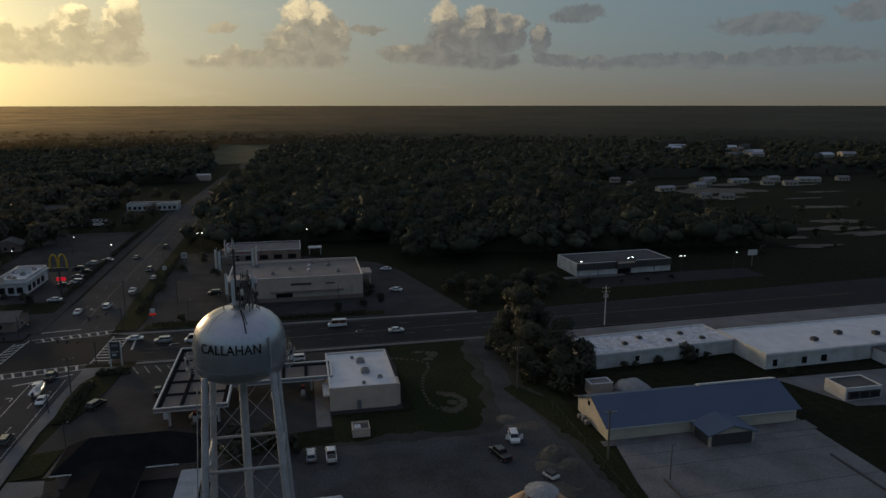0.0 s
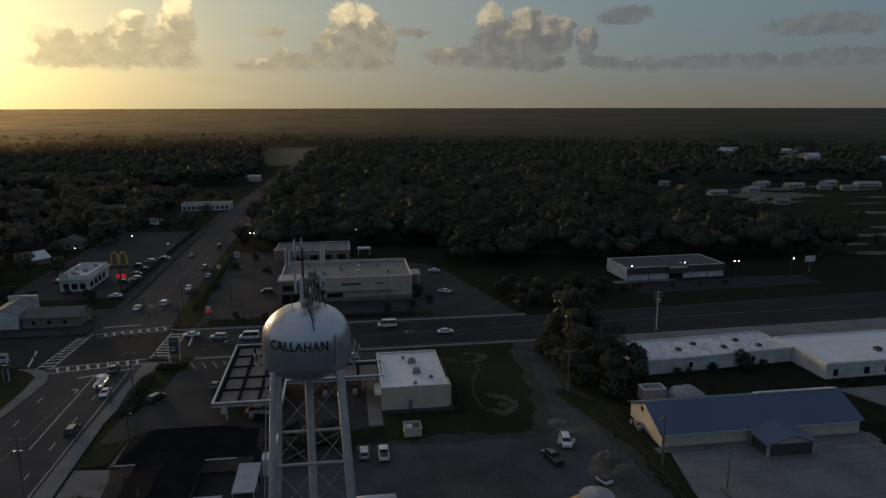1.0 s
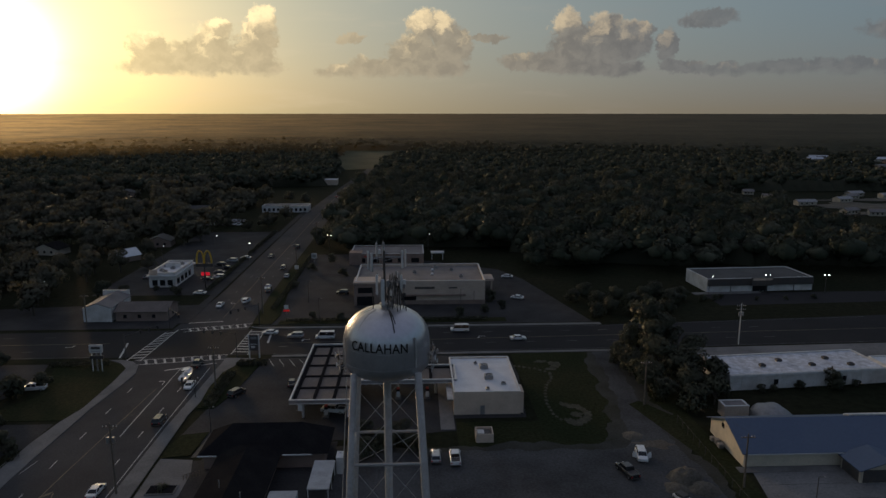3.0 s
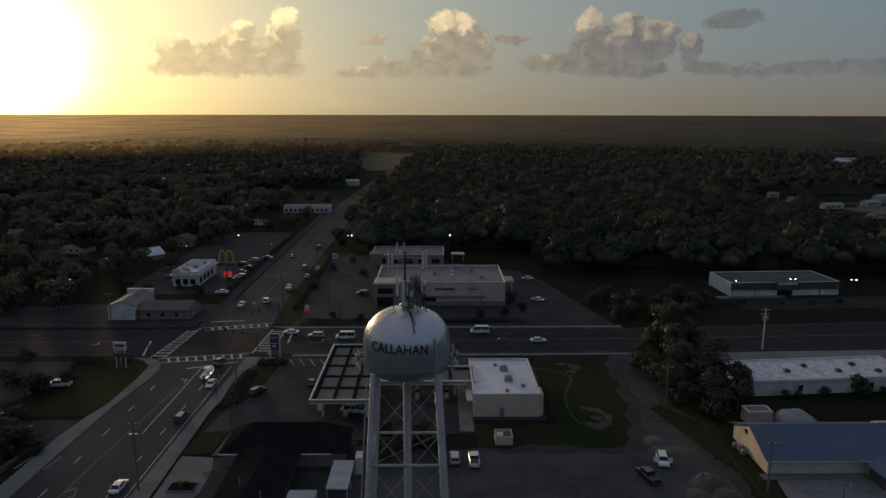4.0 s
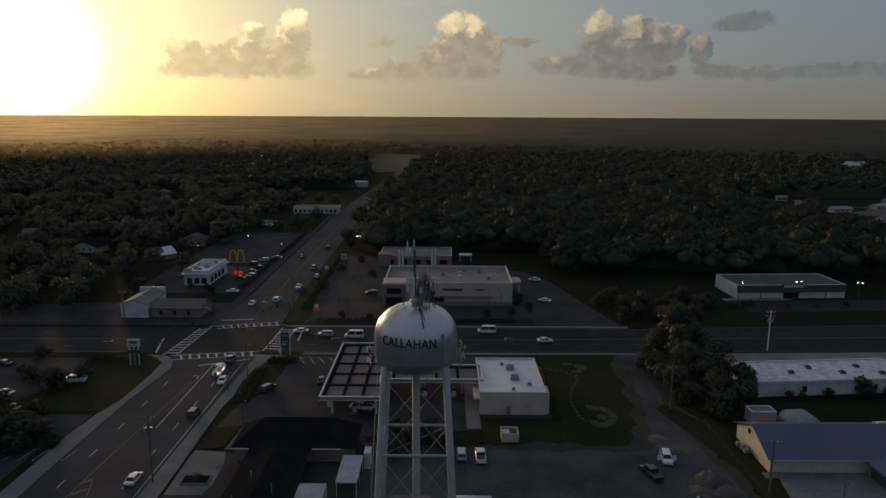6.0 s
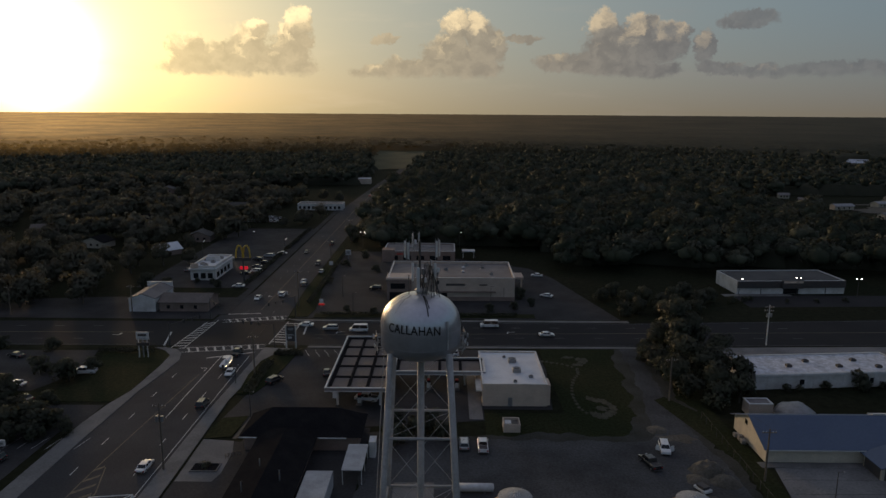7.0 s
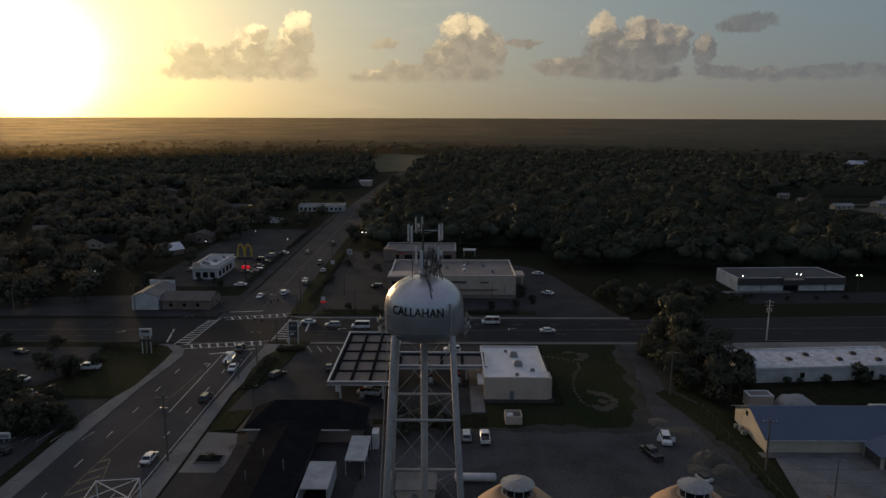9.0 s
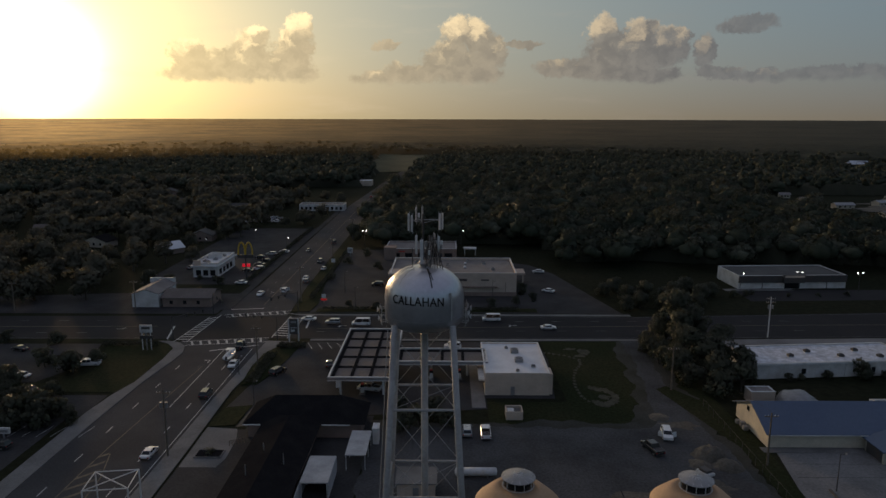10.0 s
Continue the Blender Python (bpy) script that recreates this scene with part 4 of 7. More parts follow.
line([(-66.2, 184.2), (-54.0, 189.4)], 0.55, PAINT, "stop_line")
line([(-82.0, 194.4), (-84.8, 207.2)], 0.55, PAINT, "stop_line")
line([(-43.5, 205.6), (-44.2, 214.3)], 0.55, PAINT, "stop_line")
line([(-73.2, 226.5), (-62.5, 228)], 0.55, PAINT, "stop_line")
line([(-63.5, 232), (-63.6, 480), (-61.5, 650)], 0.3, YELLOW_PAINT)
line([(-40, 205.4), (200, 214.5)], 0.3, YELLOW_PAINT)
line([(-90, 206.9), (-380, 201.6)], 0.3, YELLOW_PAINT)
line([(-40, 196.0), (60, 197.4), (200, 202.2)], 0.14, WORN_PAINT)
line([(-40, 218.3), (60, 218.8), (150, 225)], 0.14, WORN_PAINT)
line([(-90, 195.2), (-380, 192.2)], 0.14, WORN_PAINT)
hatch = tagged(new("median_hatching"), "worn yellow hatched median on asphalt", "road marking", "", "structure")
for k in range(13):
    y = 74 + 4.0 * k
    r = max(0.9, 4.6 - max(0, y - 106) * 0.19)
    part("stripe", poly(B(), [(-66.8, y), (-66.8 + r, y + r), (-66.8 + r, y + r + 1.0), (-66.8, y + 1.0)], 0.033), YELLOW_PAINT, hatch)
line([(-66.9, 70), (-66.8, 118), (-66.5, 127), (-65.8, 140), (-63.9, 172)], 0.24, YELLOW_PAINT)
line([(-61.4, 70), (-61.7, 108), (-62.4, 115), (-65.0, 124)], 0.24, YELLOW_PAINT)


def turn_arrow(x, y, turn):
    t = tagged(new("turn_arrow"), "worn white turn arrow on asphalt", "road marking", "turn arrows", "structure")
    bm = B()
    for pts in ([(-0.12, -1.6), (0.12, -1.6), (0.12, 0.6), (-0.12, 0.6)], [(-0.9, 0.45), (-0.12, 0.45), (-0.12, 0.75), (-0.9, 0.75)], [(-0.9, 0.15), (-0.9, 1.05), (-1.7, 0.6)]):
        poly(bm, pts, 0.037)
    for f in bm.faces:
        f.normal_update()
        if f.normal.z < 0:
            f.normal_flip()
    ob = part("arrow_mark", bm, PAINT, t)
    t.matrix_basis = pose(x, y, 0, 0, 0, turn)


for x, y, a in ((-63.4, 176, 0), (-33, 208.5, 90), (20, 209.5, 90), (-65.5, 250, 180), (-100, 204, -90)):
    turn_arrow(x, y, a)
for x in (-38.0, -35.2, -32.4, -29.6):
    line([(x, 186.5), (x - 2.2, 191.5)], 0.14, PAINT)


# ---------------------------------------------------------------- vehicles
def frustum(bm, a, b):
    """A block between two level rectangles (x0, x1, y0, y1, z)."""
    lo = [bm.verts.new(p) for p in ((a[0], a[2], a[4]), (a[1], a[2], a[4]), (a[1], a[3], a[4]), (a[0], a[3], a[4]))]
    hi = [bm.verts.new(p) for p in ((b[0], b[2], b[4]), (b[1], b[2], b[4]), (b[1], b[3], b[4]), (b[0], b[3], b[4]))]
    bm.faces.new(lo[::-1])
    bm.faces.new(hi)
    for i in range(4):
        bm.faces.new((lo[i], lo[(i + 1) % 4], hi[(i + 1) % 4], hi[i]))
    return bm


PAINTS = {
    "white": gloss("white_car_paint", (0.72, 0.72, 0.72), 0.3, 0.0, 0.6),
    "silver": gloss("silver_car_paint", (0.42, 0.43, 0.44), 0.3, 0.4, 0.6),
    "black": gloss("black_car_paint", (0.02, 0.02, 0.022), 0.25, 0.0, 0.6),
    "grey": gloss("grey_car_paint", (0.12, 0.12, 0.13), 0.3, 0.2, 0.6),
    "red": gloss("red_car_paint", (0.25, 0.02, 0.02), 0.3, 0.0, 0.6),
    "blue": gloss("blue_car_paint", (0.04, 0.07, 0.16), 0.3, 0.0, 0.6),
}
# length, width, hood height, roof height, cabin start and end (base), cabin start and end (roof), from the tail
SHAPES = {
    "sedan": (4.8, 1.84, 0.95, 1.45, 0.75, 3.75, 1.45, 3.0),
    "suv": (4.8, 1.95, 1.12, 1.78, 0.12, 3.75, 0.45, 3.1),
    "pickup": (5.8, 2.0, 1.15, 1.88, 2.0, 4.6, 2.2, 4.0),
    "van": (5.8, 2.05, 1.2, 2.35, 0.08, 5.1, 0.2, 4.3),
}
KIND_NAME = {"sedan": "car", "suv": "sport_utility_car", "pickup": "pickup_truck", "van": "van"}
MODELS = {}


def wheel(parent, x, y, r=0.35, w=0.24):
    s = 1 if x > 0 else -1
    bm = rod(B(), (x - w / 2, y, r), (x + w / 2, y, r), r, n=16)
    t = part("wheel", bm, TYRE, parent)
    part("rim", rod(B(), (x + s * (w / 2 - 0.02), y, r), (x + s * (w / 2 + 0.015), y, r), r * 0.62, n=12), CHROME, t)


def model(kind, paint):
    L, W, hood, top, c0, c1, t0, t1 = SHAPES[kind]
    v = thing(KIND_NAME[kind], 0, 0, -40, 0, "x", "vehicle")
    h, y0 = W / 2, -L / 2
    bm = prism(B(), [(y0, 0.45), (y0 + 0.08, 0.3), (y0 + L - 0.1, 0.28), (y0 + L, 0.5), (y0 + L - 0.08, hood - 0.2), (y0 + L - 0.5, hood - 0.1), (y0 + c1, hood), (y0 + 0.1, hood), (y0, hood - 0.2)], "x", -h, h)
    bmesh.ops.bevel(bm, geom=[e for e in bm.edges], offset=0.07, segments=1, affect="EDGES")
    body = part("body", bm, paint, v)
    part("window_band", frustum(B(), (-h + 0.07, h - 0.07, y0 + c0, y0 + c1, hood - 0.02), (-h + 0.24, h - 0.24, y0 + t0, y0 + t1, top - 0.06)), GLASS, v, "dark glass windows")
    part("roof", frustum(B(), (-h + 0.21, h - 0.21, y0 + t0 - 0.06, y0 + t1 + 0.06, top - 0.07), (-h + 0.3, h - 0.3, y0 + t0 + 0.06, y0 + t1 - 0.1, top)), paint, v)
    for s in (-1, 1):
        for f in (0.0, 0.5, 1.0):
            yb, yt = y0 + c0 + (c1 - c0) * f, y0 + t0 + (t1 - t0) * f
            part("pillar", rod(B(), (s * (h - 0.06), yb, hood - 0.03), (s * (h - 0.23), yt, top - 0.05), 0.05, n=6), paint, v)
        part("headlight", box(B(), s * h * 0.72 - 0.18, s * h * 0.72 + 0.18, y0 + L - 0.13, y0 + L - 0.02, hood - 0.36, hood - 0.2, 0.02), HEAD_LAMP, v)
        part("tail_light", box(B(), s * h * 0.8 - 0.14, s * h * 0.8 + 0.14, y0 - 0.015, y0 + 0.1, hood - 0.4, hood - 0.14, 0.02), TAIL_LAMP, v)
        part("side_mirror", box(B(), s * (h + 0.1) - 0.09, s * (h + 0.1) + 0.09, y0 + c1 - 0.5, y0 + c1 - 0.38, hood + 0.02, hood + 0.16, 0.02), paint, v)
        for y in (y0 + 0.95, y0 + L - 0.95):
            wheel(v, s * (h - 0.1), y)
    if kind == "pickup":
        part("cargo_bed", box(B(), -h + 0.14, h - 0.14, y0 + 0.12, y0 + c0 - 0.1, hood - 0.05, hood + 0.006), DARK_METAL, v, "dark open cargo bed")
        for s in (-1, 1):
            part("bed_rail", box(B(), s * (h - 0.1) - 0.07, s * (h - 0.1) + 0.07, y0 + 0.05, y0 + c0, hood - 0.02, hood + 0.1, 0.02), paint, v)
        part("tailgate", box(B(), -h + 0.05, h - 0.05, y0 + 0.02, y0 + 0.12, hood - 0.4, hood + 0.1, 0.02), paint, v)
    part("bumper", box(B(), -h + 0.06, h - 0.06, y0 - 0.06, y0 + 0.06, 0.38, 0.58, 0.03), DARK_METAL, v)
    return v


def park(kind, colour, x, y, turn, where, group=""):
    """turn 0: the front points along +y."""
    first = (kind, colour) not in MODELS
    if first:
        MODELS[kind, colour] = model(kind, PAINTS[colour])
    m = pose(x, y, 0.03, 0, 0, turn)
    v = MODELS[kind, colour]
    if first:
        v.matrix_basis = m
    else:
        v = copy_thing(v, m)
    names = {"sedan": "sedan", "suv": "sport utility car", "pickup": "pickup truck", "van": "passenger van"}
    tagged(v, f"{colour} {names[kind]} with dark windows {where}", "van" if kind == "van" else "truck" if kind == "pickup" else "car", group)
    return v


suv = park("suv", "white", 44.8, 132.6, 171, "with open doors")
for s in (-1, 1):
    bm = box(B(), -0.04, 0.04, -1.0, 0.0, 0.45, 1.1, 0.02)
    box(bm, -0.03, 0.03, -0.9, -0.1, 1.1, 1.6, 0.02)
    bm.transform(pose(s * 0.98, 1.1, 0, 0, 0, s * 58))
    part("open_door", bm, PAINTS["white"], suv, "white door standing open")
park("pickup", "black", 40.2, 126.6, 15, "parked in the yard")
park("suv", "silver", 4.1, 133.6, 0, "beside the yard", "yard cars")
park("pickup", "white", 7.9, 133.0, 0, "beside the yard", "yard cars")
park("suv", "black", -43.0, 167.2, -28, "parked at the forecourt")
park("pickup", "white", -18.5, 156.5, 75, "at the pumps")
park("sedan", "black", -30.8, 173, 10, "at the forecourt")
park("suv", "white", 1.5, 187.5, 90, "behind the canopy")
park("sedan", "grey", -2.0, 176.0, 90, "at the store")
park("sedan", "white", -55.9, 172.5, 182, "on the highway")
park("sedan", "white", -57.2, 123.5, 0, "on the highway")
park("suv", "black", -56.2, 152.5, 0, "on the highway")
park("pickup", "black", -58.4, 187.0, 0, "towing a boat")
park("sedan", "white", -44.4, 214.0, 90, "waiting at the crossing", "waiting cars")
park("suv", "silver", -36.0, 210.4, 90, "waiting at the crossing", "waiting cars")
park("van", "white", -27.0, 209.2, 90, "waiting at the crossing", "waiting cars")
park("sedan", "white", 31.0, 205.8, -88, "on the cross road")
park("van", "white", 14.0, 214.6, 90, "on the cross road")
for k, (kind, c, x, y, a) in enumerate((("sedan", "black", -55.5, 266, 0), ("sedan", "white", -56.8, 271, 180), ("suv", "black", -57.0, 304, 180), ("sedan", "silver", -52.8, 289, 0), ("sedan", "white", -68.3, 246, 180), ("pickup", "black", -58.5, 351, 0), ("sedan", "black", -67.5, 330, 180), ("suv", "white", -60.5, 250.5, 0), ("sedan", "red", -62.0, 560, 0), ("suv", "white", -58.5, 610, 180))):
    park(kind, c, x, y, a, "on the highway")
for kind, c, x, y, a in (("sedan", "black", -118.8, 184, 70), ("pickup", "white", -93.6, 172.2, 95), ("sedan", "white", -106.2, 163.6, 80), ("sedan", "silver", -107.5, 159.8, 80), ("sedan", "grey", -98.4, 145.9, 85), ("suv", "black", -88, 126, 85), ("sedan", "black", -99, 155, 60), ("suv", "black", -130, 170, 90)):
    park(kind, c, x, y, a, "in the dim lot", "lot cars")
for kind, c, x, y, a in (("sedan", "black", -84, 285, 80), ("suv", "white", -80.4, 288.6, 80), ("sedan", "grey", -82.6, 297.5, 80), ("sedan", "white", -80.5, 263.2, 90), ("sedan", "white", -78.4, 327, 80), ("suv", "silver", -83, 320.5, 80), ("sedan", "black", -81.5, 306, 80), ("suv", "black", -86, 312, 80), ("sedan", "grey", -110, 290, 0)):
    park(kind, c, x, y, a, "at the restaurant", "restaurant cars")
for k in range(14):
    kind, c = (("sedan", "white"), ("suv", "white"), ("pickup", "silver"), ("sedan", "silver"), ("suv", "grey"))[k % 5]
    park(kind, c, -124 + 3.1 * (k % 7), 424 + 13 * (k // 7) + (k % 3) * 0.6, 12 * (k % 2), "in a row", "car lot")
park("suv", "black", -27.0, 261, 90, "beside the pharmacy")
park("sedan", "white", 38.0, 285, 80, "behind the pharmacy")
park("sedan", "white", 37.5, 252, 60, "on the side lot")


def boat_on_trailer(x, y, turn):
    t = thing("boat_trailer", x, y, 0.03, turn, "white open motor boat on a road trailer", "boat")
    bm = B()
    rows = [(-3.6, 1.1, 0.75, 1.55), (-2.0, 1.2, 0.7, 1.6), (0.5, 1.15, 0.72, 1.68), (2.4, 0.7, 0.85, 1.8), (3.7, 0.05, 1.35, 1.95)]
    secs = []
    for y_, w, k, g in rows:
        secs.append([bm.verts.new(p) for p in ((-w, y_, g), (-w * 0.85, y_, (k + g) / 2), (0, y_, k), (w * 0.85, y_, (k + g) / 2), (w, y_, g), (w * 0.8, y_, g - 0.05), (0, y_, g - 0.45), (-w * 0.8, y_, g - 0.05))])
    for a, b in zip(secs, secs[1:]):
        for i in range(8):
            bm.faces.new((a[i], b[i], b[(i + 1) % 8], a[(i + 1) % 8]))
    bm.faces.new(secs[0])
    bmesh.ops.recalc_face_normals(bm, faces=bm.faces[:])
    part("hull", bm, PAINTS["white"], t, "white glass-fibre hull")
    part("console", frustum(B(), (-0.45, 0.45, -0.9, 0.2, 1.25), (-0.35, 0.35, -0.8, -0.1, 2.1)), WHITE_METAL, t)
    top = box(B(), -0.9, 0.9, -1.5, 0.4, 2.95, 3.03, 0.03)
    part("hard_top", top, PAINTS["white"], t)
    for sx in (-0.7, 0.7):
        for yy in (-1.3, 0.2):
            part("top_post", rod(B(), (sx, yy, 1.5), (sx, yy, 2.95), 0.03, n=6), CHROME, t)
    part("outboard_motor", box(B(), -0.25, 0.25, -4.15, -3.6, 1.0, 2.0, 0.08), DARK_METAL, t)
    fr = B()
    rod(fr, (-0.7, -3.2, 0.55), (0, 4.6, 0.5), 0.06, n=6)
    rod(fr, (0.7, -3.2, 0.55), (0, 4.6, 0.5), 0.06, n=6)
    rod(fr, (-1.0, -1.2, 0.4), (1.0, -1.2, 0.4), 0.06, n=6)
    part("trailer_frame", fr, GREY_METAL, t)
    for sx in (-1.12, 1.12):
        for yy in (-1.7, -0.8):
            wheel(t, sx, yy, 0.33)


boat_on_trailer(-58.2, 177.8, 0)


# ---------------------------------------------------------------- trees and woods
def leaf_cloud(rng, h, r, n, size, lobes, low=0.42):
    """Corners of many small bent leaf clumps on the outsides of some lobes. Arrays of n x 4 corners."""
    cs = []
    for k in range(lobes):
        a, f = rng.uniform(0, 6.283), rng.uniform(0.15, 0.72)
        z = h * rng.uniform(low, 0.86)
        cs.append((r * f * math.cos(a), r * f * math.sin(a), z, r * rng.uniform(0.32, 0.52)))
    cs.append((0, 0, h * 0.82, r * 0.45))
    cs = np.array(cs)
    pick = rng.integers(0, len(cs), n)
    d = rng.normal(size=(n, 3))
    d[:, 2] = d[:, 2] * 0.8 + 0.25
    d /= np.linalg.norm(d, axis=1)[:, None]
    c = cs[pick]
    p = c[:, :3] + d * c[:, 3:4] * rng.uniform(0.72, 1.08, (n, 1)) * (1, 1, 0.8)
    nrm = d + rng.normal(size=(n, 3)) * 0.45
    nrm /= np.linalg.norm(nrm, axis=1)[:, None]
    u = np.cross(nrm, rng.normal(size=(n, 3)))
    u /= np.linalg.norm(u, axis=1)[:, None]
    v = np.cross(nrm, u)
    s = size * rng.uniform(0.55, 1.3, (n, 1))
    k = rng.uniform(0.6, 1.2, (4, n, 1))
    out = p - (0, 0, h * 0.5)
    out /= np.linalg.norm(out, axis=1)[:, None]
    soft = 0.7 * out + 0.8 * d + (0, 0, 0.35) + rng.normal(size=(n, 3)) * 0.1
    soft /= np.linalg.norm(soft, axis=1)[:, None]
    return np.stack([p - u * s * k[0] + nrm * s * 0.2, p - v * s * k[1] * 0.8, p + u * s * k[2] - nrm * s * 0.15, p + v * s * k[3] * 0.8], 1), np.repeat(soft[:, None], 4, 1)


def quads(name, cloud, material):
    corners, soft = cloud
    n = len(corners)
    me = bpy.data.meshes.new(name)
    me.from_pydata(corners.reshape(-1, 3).tolist(), [], np.arange(n * 4).reshape(n, 4).tolist())
    me.materials.append(material)
    me.attributes.new("crown_normal", "FLOAT_VECTOR", "POINT").data.foreach_set("vector", soft.astype(np.float32).ravel())
    return me


TREE, SHRUB, FINE = [], [], []


def tree_kind(seed, h, r, n, size, lobes, low=0.32, leaf=LEAF_NEAR, kinds=None):
    rng = np.random.default_rng(seed)
    t = thing("tree", 0, 0, 0, 0, "broad dark green tree", "tree")
    bm = B()
    rod(bm, (0, 0, -0.2), (0.1, 0.05, h * 0.45), 0.035 * h, 0.02 * h, 10)
    for k in range(5):
        a = 6.283 * k / 5 + rng.uniform(0, 0.8)
        z = h * rng.uniform(0.25, 0.42)
        rod(bm, (0.05, 0.03, z), (r * 0.55 * math.cos(a), r * 0.55 * math.sin(a), h * rng.uniform(0.55, 0.75)), 0.014 * h, 0.005 * h, 7)
    part("trunk", bm, BARK, t)
    crown = new("crown", quads("crown", leaf_cloud(rng, h, r, n, size, lobes, low), leaf))
    crown.parent = t
    kinds = kinds if kinds is not None else FINE if n > 2000 else TREE if low > 0.2 else SHRUB
    kinds.append((t, h))
    t["fresh"] = 1
    return t


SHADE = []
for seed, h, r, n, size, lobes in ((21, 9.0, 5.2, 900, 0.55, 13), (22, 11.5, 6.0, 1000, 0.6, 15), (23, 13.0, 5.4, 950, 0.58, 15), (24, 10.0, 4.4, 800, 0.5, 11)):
    tree_kind(seed, h, r, n, size, lobes, 0.3, LEAF_HAZE_LIGHTENED, SHADE)
for seed, h, r, n, size, lobes in ((1, 9.0, 4.2, 1000, 0.46, 9), (2, 11.0, 4.6, 1150, 0.5, 11), (3, 7.0, 3.8, 850, 0.42, 8), (4, 12.5, 4.0, 1100, 0.5, 12)):
    tree_kind(seed, h, r, n, size, lobes)
for seed, h, r, n, size, lobes in ((5, 3.4, 2.3, 700, 0.26, 9), (6, 4.6, 2.8, 850, 0.3, 11), (7, 6.2, 3.5, 1000, 0.36, 13)):
    tree_kind(seed, h, r, n, size, lobes, 0.16)
for seed, h, r, n, size, lobes in ((8, 9.0, 4.4, 2300, 0.30, 13), (9, 13.0, 4.8, 2600, 0.33, 16), (10, 15.0, 4.6, 2500, 0.34, 17)):
    tree_kind(seed, h, r, n, size, lobes, 0.31)
tree_rng = random.Random(11)


def tree(x, y, h, label, group="", kinds=None):
    t, th = min(kinds or (SHRUB if h < 7 else TREE), key=lambda k: abs(k[1] - h) + tree_rng.random() * 2.5)
    s = h / th
    m = pose(x, y, 0, 0, 0, tree_rng.uniform(0, 360))
    if t.get("fresh"):
        t["fresh"] = 0
        t.matrix_basis = m
    else:
        t = copy_thing(t, m)
    t.scale = (s * tree_rng.uniform(0.92, 1.12), s * tree_rng.uniform(0.92, 1.12), s)
    tagged(t, label, "tree", group)
    return t


# the big clump between the lane and the white block
for x, y, h in ((57, 166, 9), (62, 173, 12), (67, 168, 10.5), (71, 176, 11.5), (63, 181, 14.5), (66, 190, 18), (69, 186, 14), (56, 176, 8), (66, 161, 9), (60, 190, 10), (72, 160.5, 6), (64, 154, 6.5), (70, 157, 7), (59, 160, 6), (55, 184, 6.5), (74, 167, 7.5)):
    tree(x, y, h, "large dark tree of a dense clump beside the lane", "lane clump", FINE if h > 7.5 else None)
for x, y, h in ((60, 228, 5), (66, 231, 6), (73, 229, 5), (79, 233, 6.5), (86, 232, 5), (64, 240, 6), (71, 243, 6.8), (82, 246, 6), (91, 243, 5.5), (57, 246, 5), (96, 248, 5), (76, 238, 5.5), (88, 251, 6.5), (62, 252, 6)):
    tree(x, y, h, "loose dark bushy tree on the dim grass", "roadside trees")
for x, y, h in ((-83.5, 141, 4), (-95, 146.5, 4.5), (-98, 147, 4), (-80, 137.5, 3), (-92, 152, 3.5), (-91, 134, 4), (-104, 152, 5), (-87, 142.5, 3.2), (-103, 147, 3.6)):
    tree(x, y, h, "dark bush along the lot's edge", "lot bushes")
for x, y, h in ((-104.5, 171, 5), (-95, 167, 5.8), (-97.5, 169, 5), (-104, 155.5, 6.2), (-107, 158, 5), (-89.5, 141, 6.4), (-86, 137, 6), (-92.5, 139, 5.5), (-84.8, 134, 4.5), (-101, 150, 4.5), (-92.5, 174, 3.8), (-112, 190, 3.6), (-127, 191, 3.5), (-98, 136, 6), (-108, 132, 7), (-90, 133, 5), (-115, 150, 6)):
    tree(x, y, h, "small rounded tree at the edge of the lot", "lot trees")
for x, y, h in ((-10, 134, 4.5), (-3, 141, 5.0), (-11, 143, 4), (0, 136.5, 4), (-6, 137, 4.6)):
    tree(x, y, h, "small dark tree between the yard and the pumps", "yard trees")
for x, y, h in ((-92, 268, 2.2), (-99, 270, 2.0), (-88, 262, 3.2), (-108, 262, 4), (-116, 262, 6), (27, 250, 4), (30, 240, 3), (24, 234, 3.2), (15, 232, 3), (-34, 230, 2.5), (-24, 228, 2.5), (-46, 270, 3), (-44, 300, 3.4), (-30, 290, 3.4), (-38, 318, 4)):
    tree(x, y, h, "small clipped tree in a planting bed", "bed trees")
for x, y, h in ((95, 163.6, 2.2), (103.5, 163.6, 4.6), (88, 163.6, 1.6), (110, 163.4, 1.8), (84.5, 163.6, 1.9), (124, 152.0, 1.8), (104.4, 163.4, 3.2)):
    tree(x, y + 0.087 * max(0, 115 - abs(115 - x) - 77) * (x < 118), h, "dark self-sown bush against the white wall", "wall bushes")
for x, y, h in ((104, 246, 2.6), (109, 247.5, 2.2), (124, 246, 1.6), (112, 249, 1.8), (135, 247, 1.5), (146, 248, 1.8)):
    tree(x, y, h, "low shrub before the store", "store shrubs")
west = random.Random(23)
HOMES = [(-139, 322, 16), (-135, 356, 14), (-190, 410, 15), (-230, 440, 16), (-150, 470, 16), (-182, 340, 14), (-226, 372, 14), (-172, 385, 14), (-262, 320, 15), (-285, 400, 15), (-205, 500, 16), (-262, 500, 16), (-170, 552, 16), (-240, 570, 16)]


def near_home(x, y):
    return any(abs(x - a - 6) < r * 0.75 and -r * 1.5 < y - b - 5 < r * 0.65 for a, b, r in HOMES)


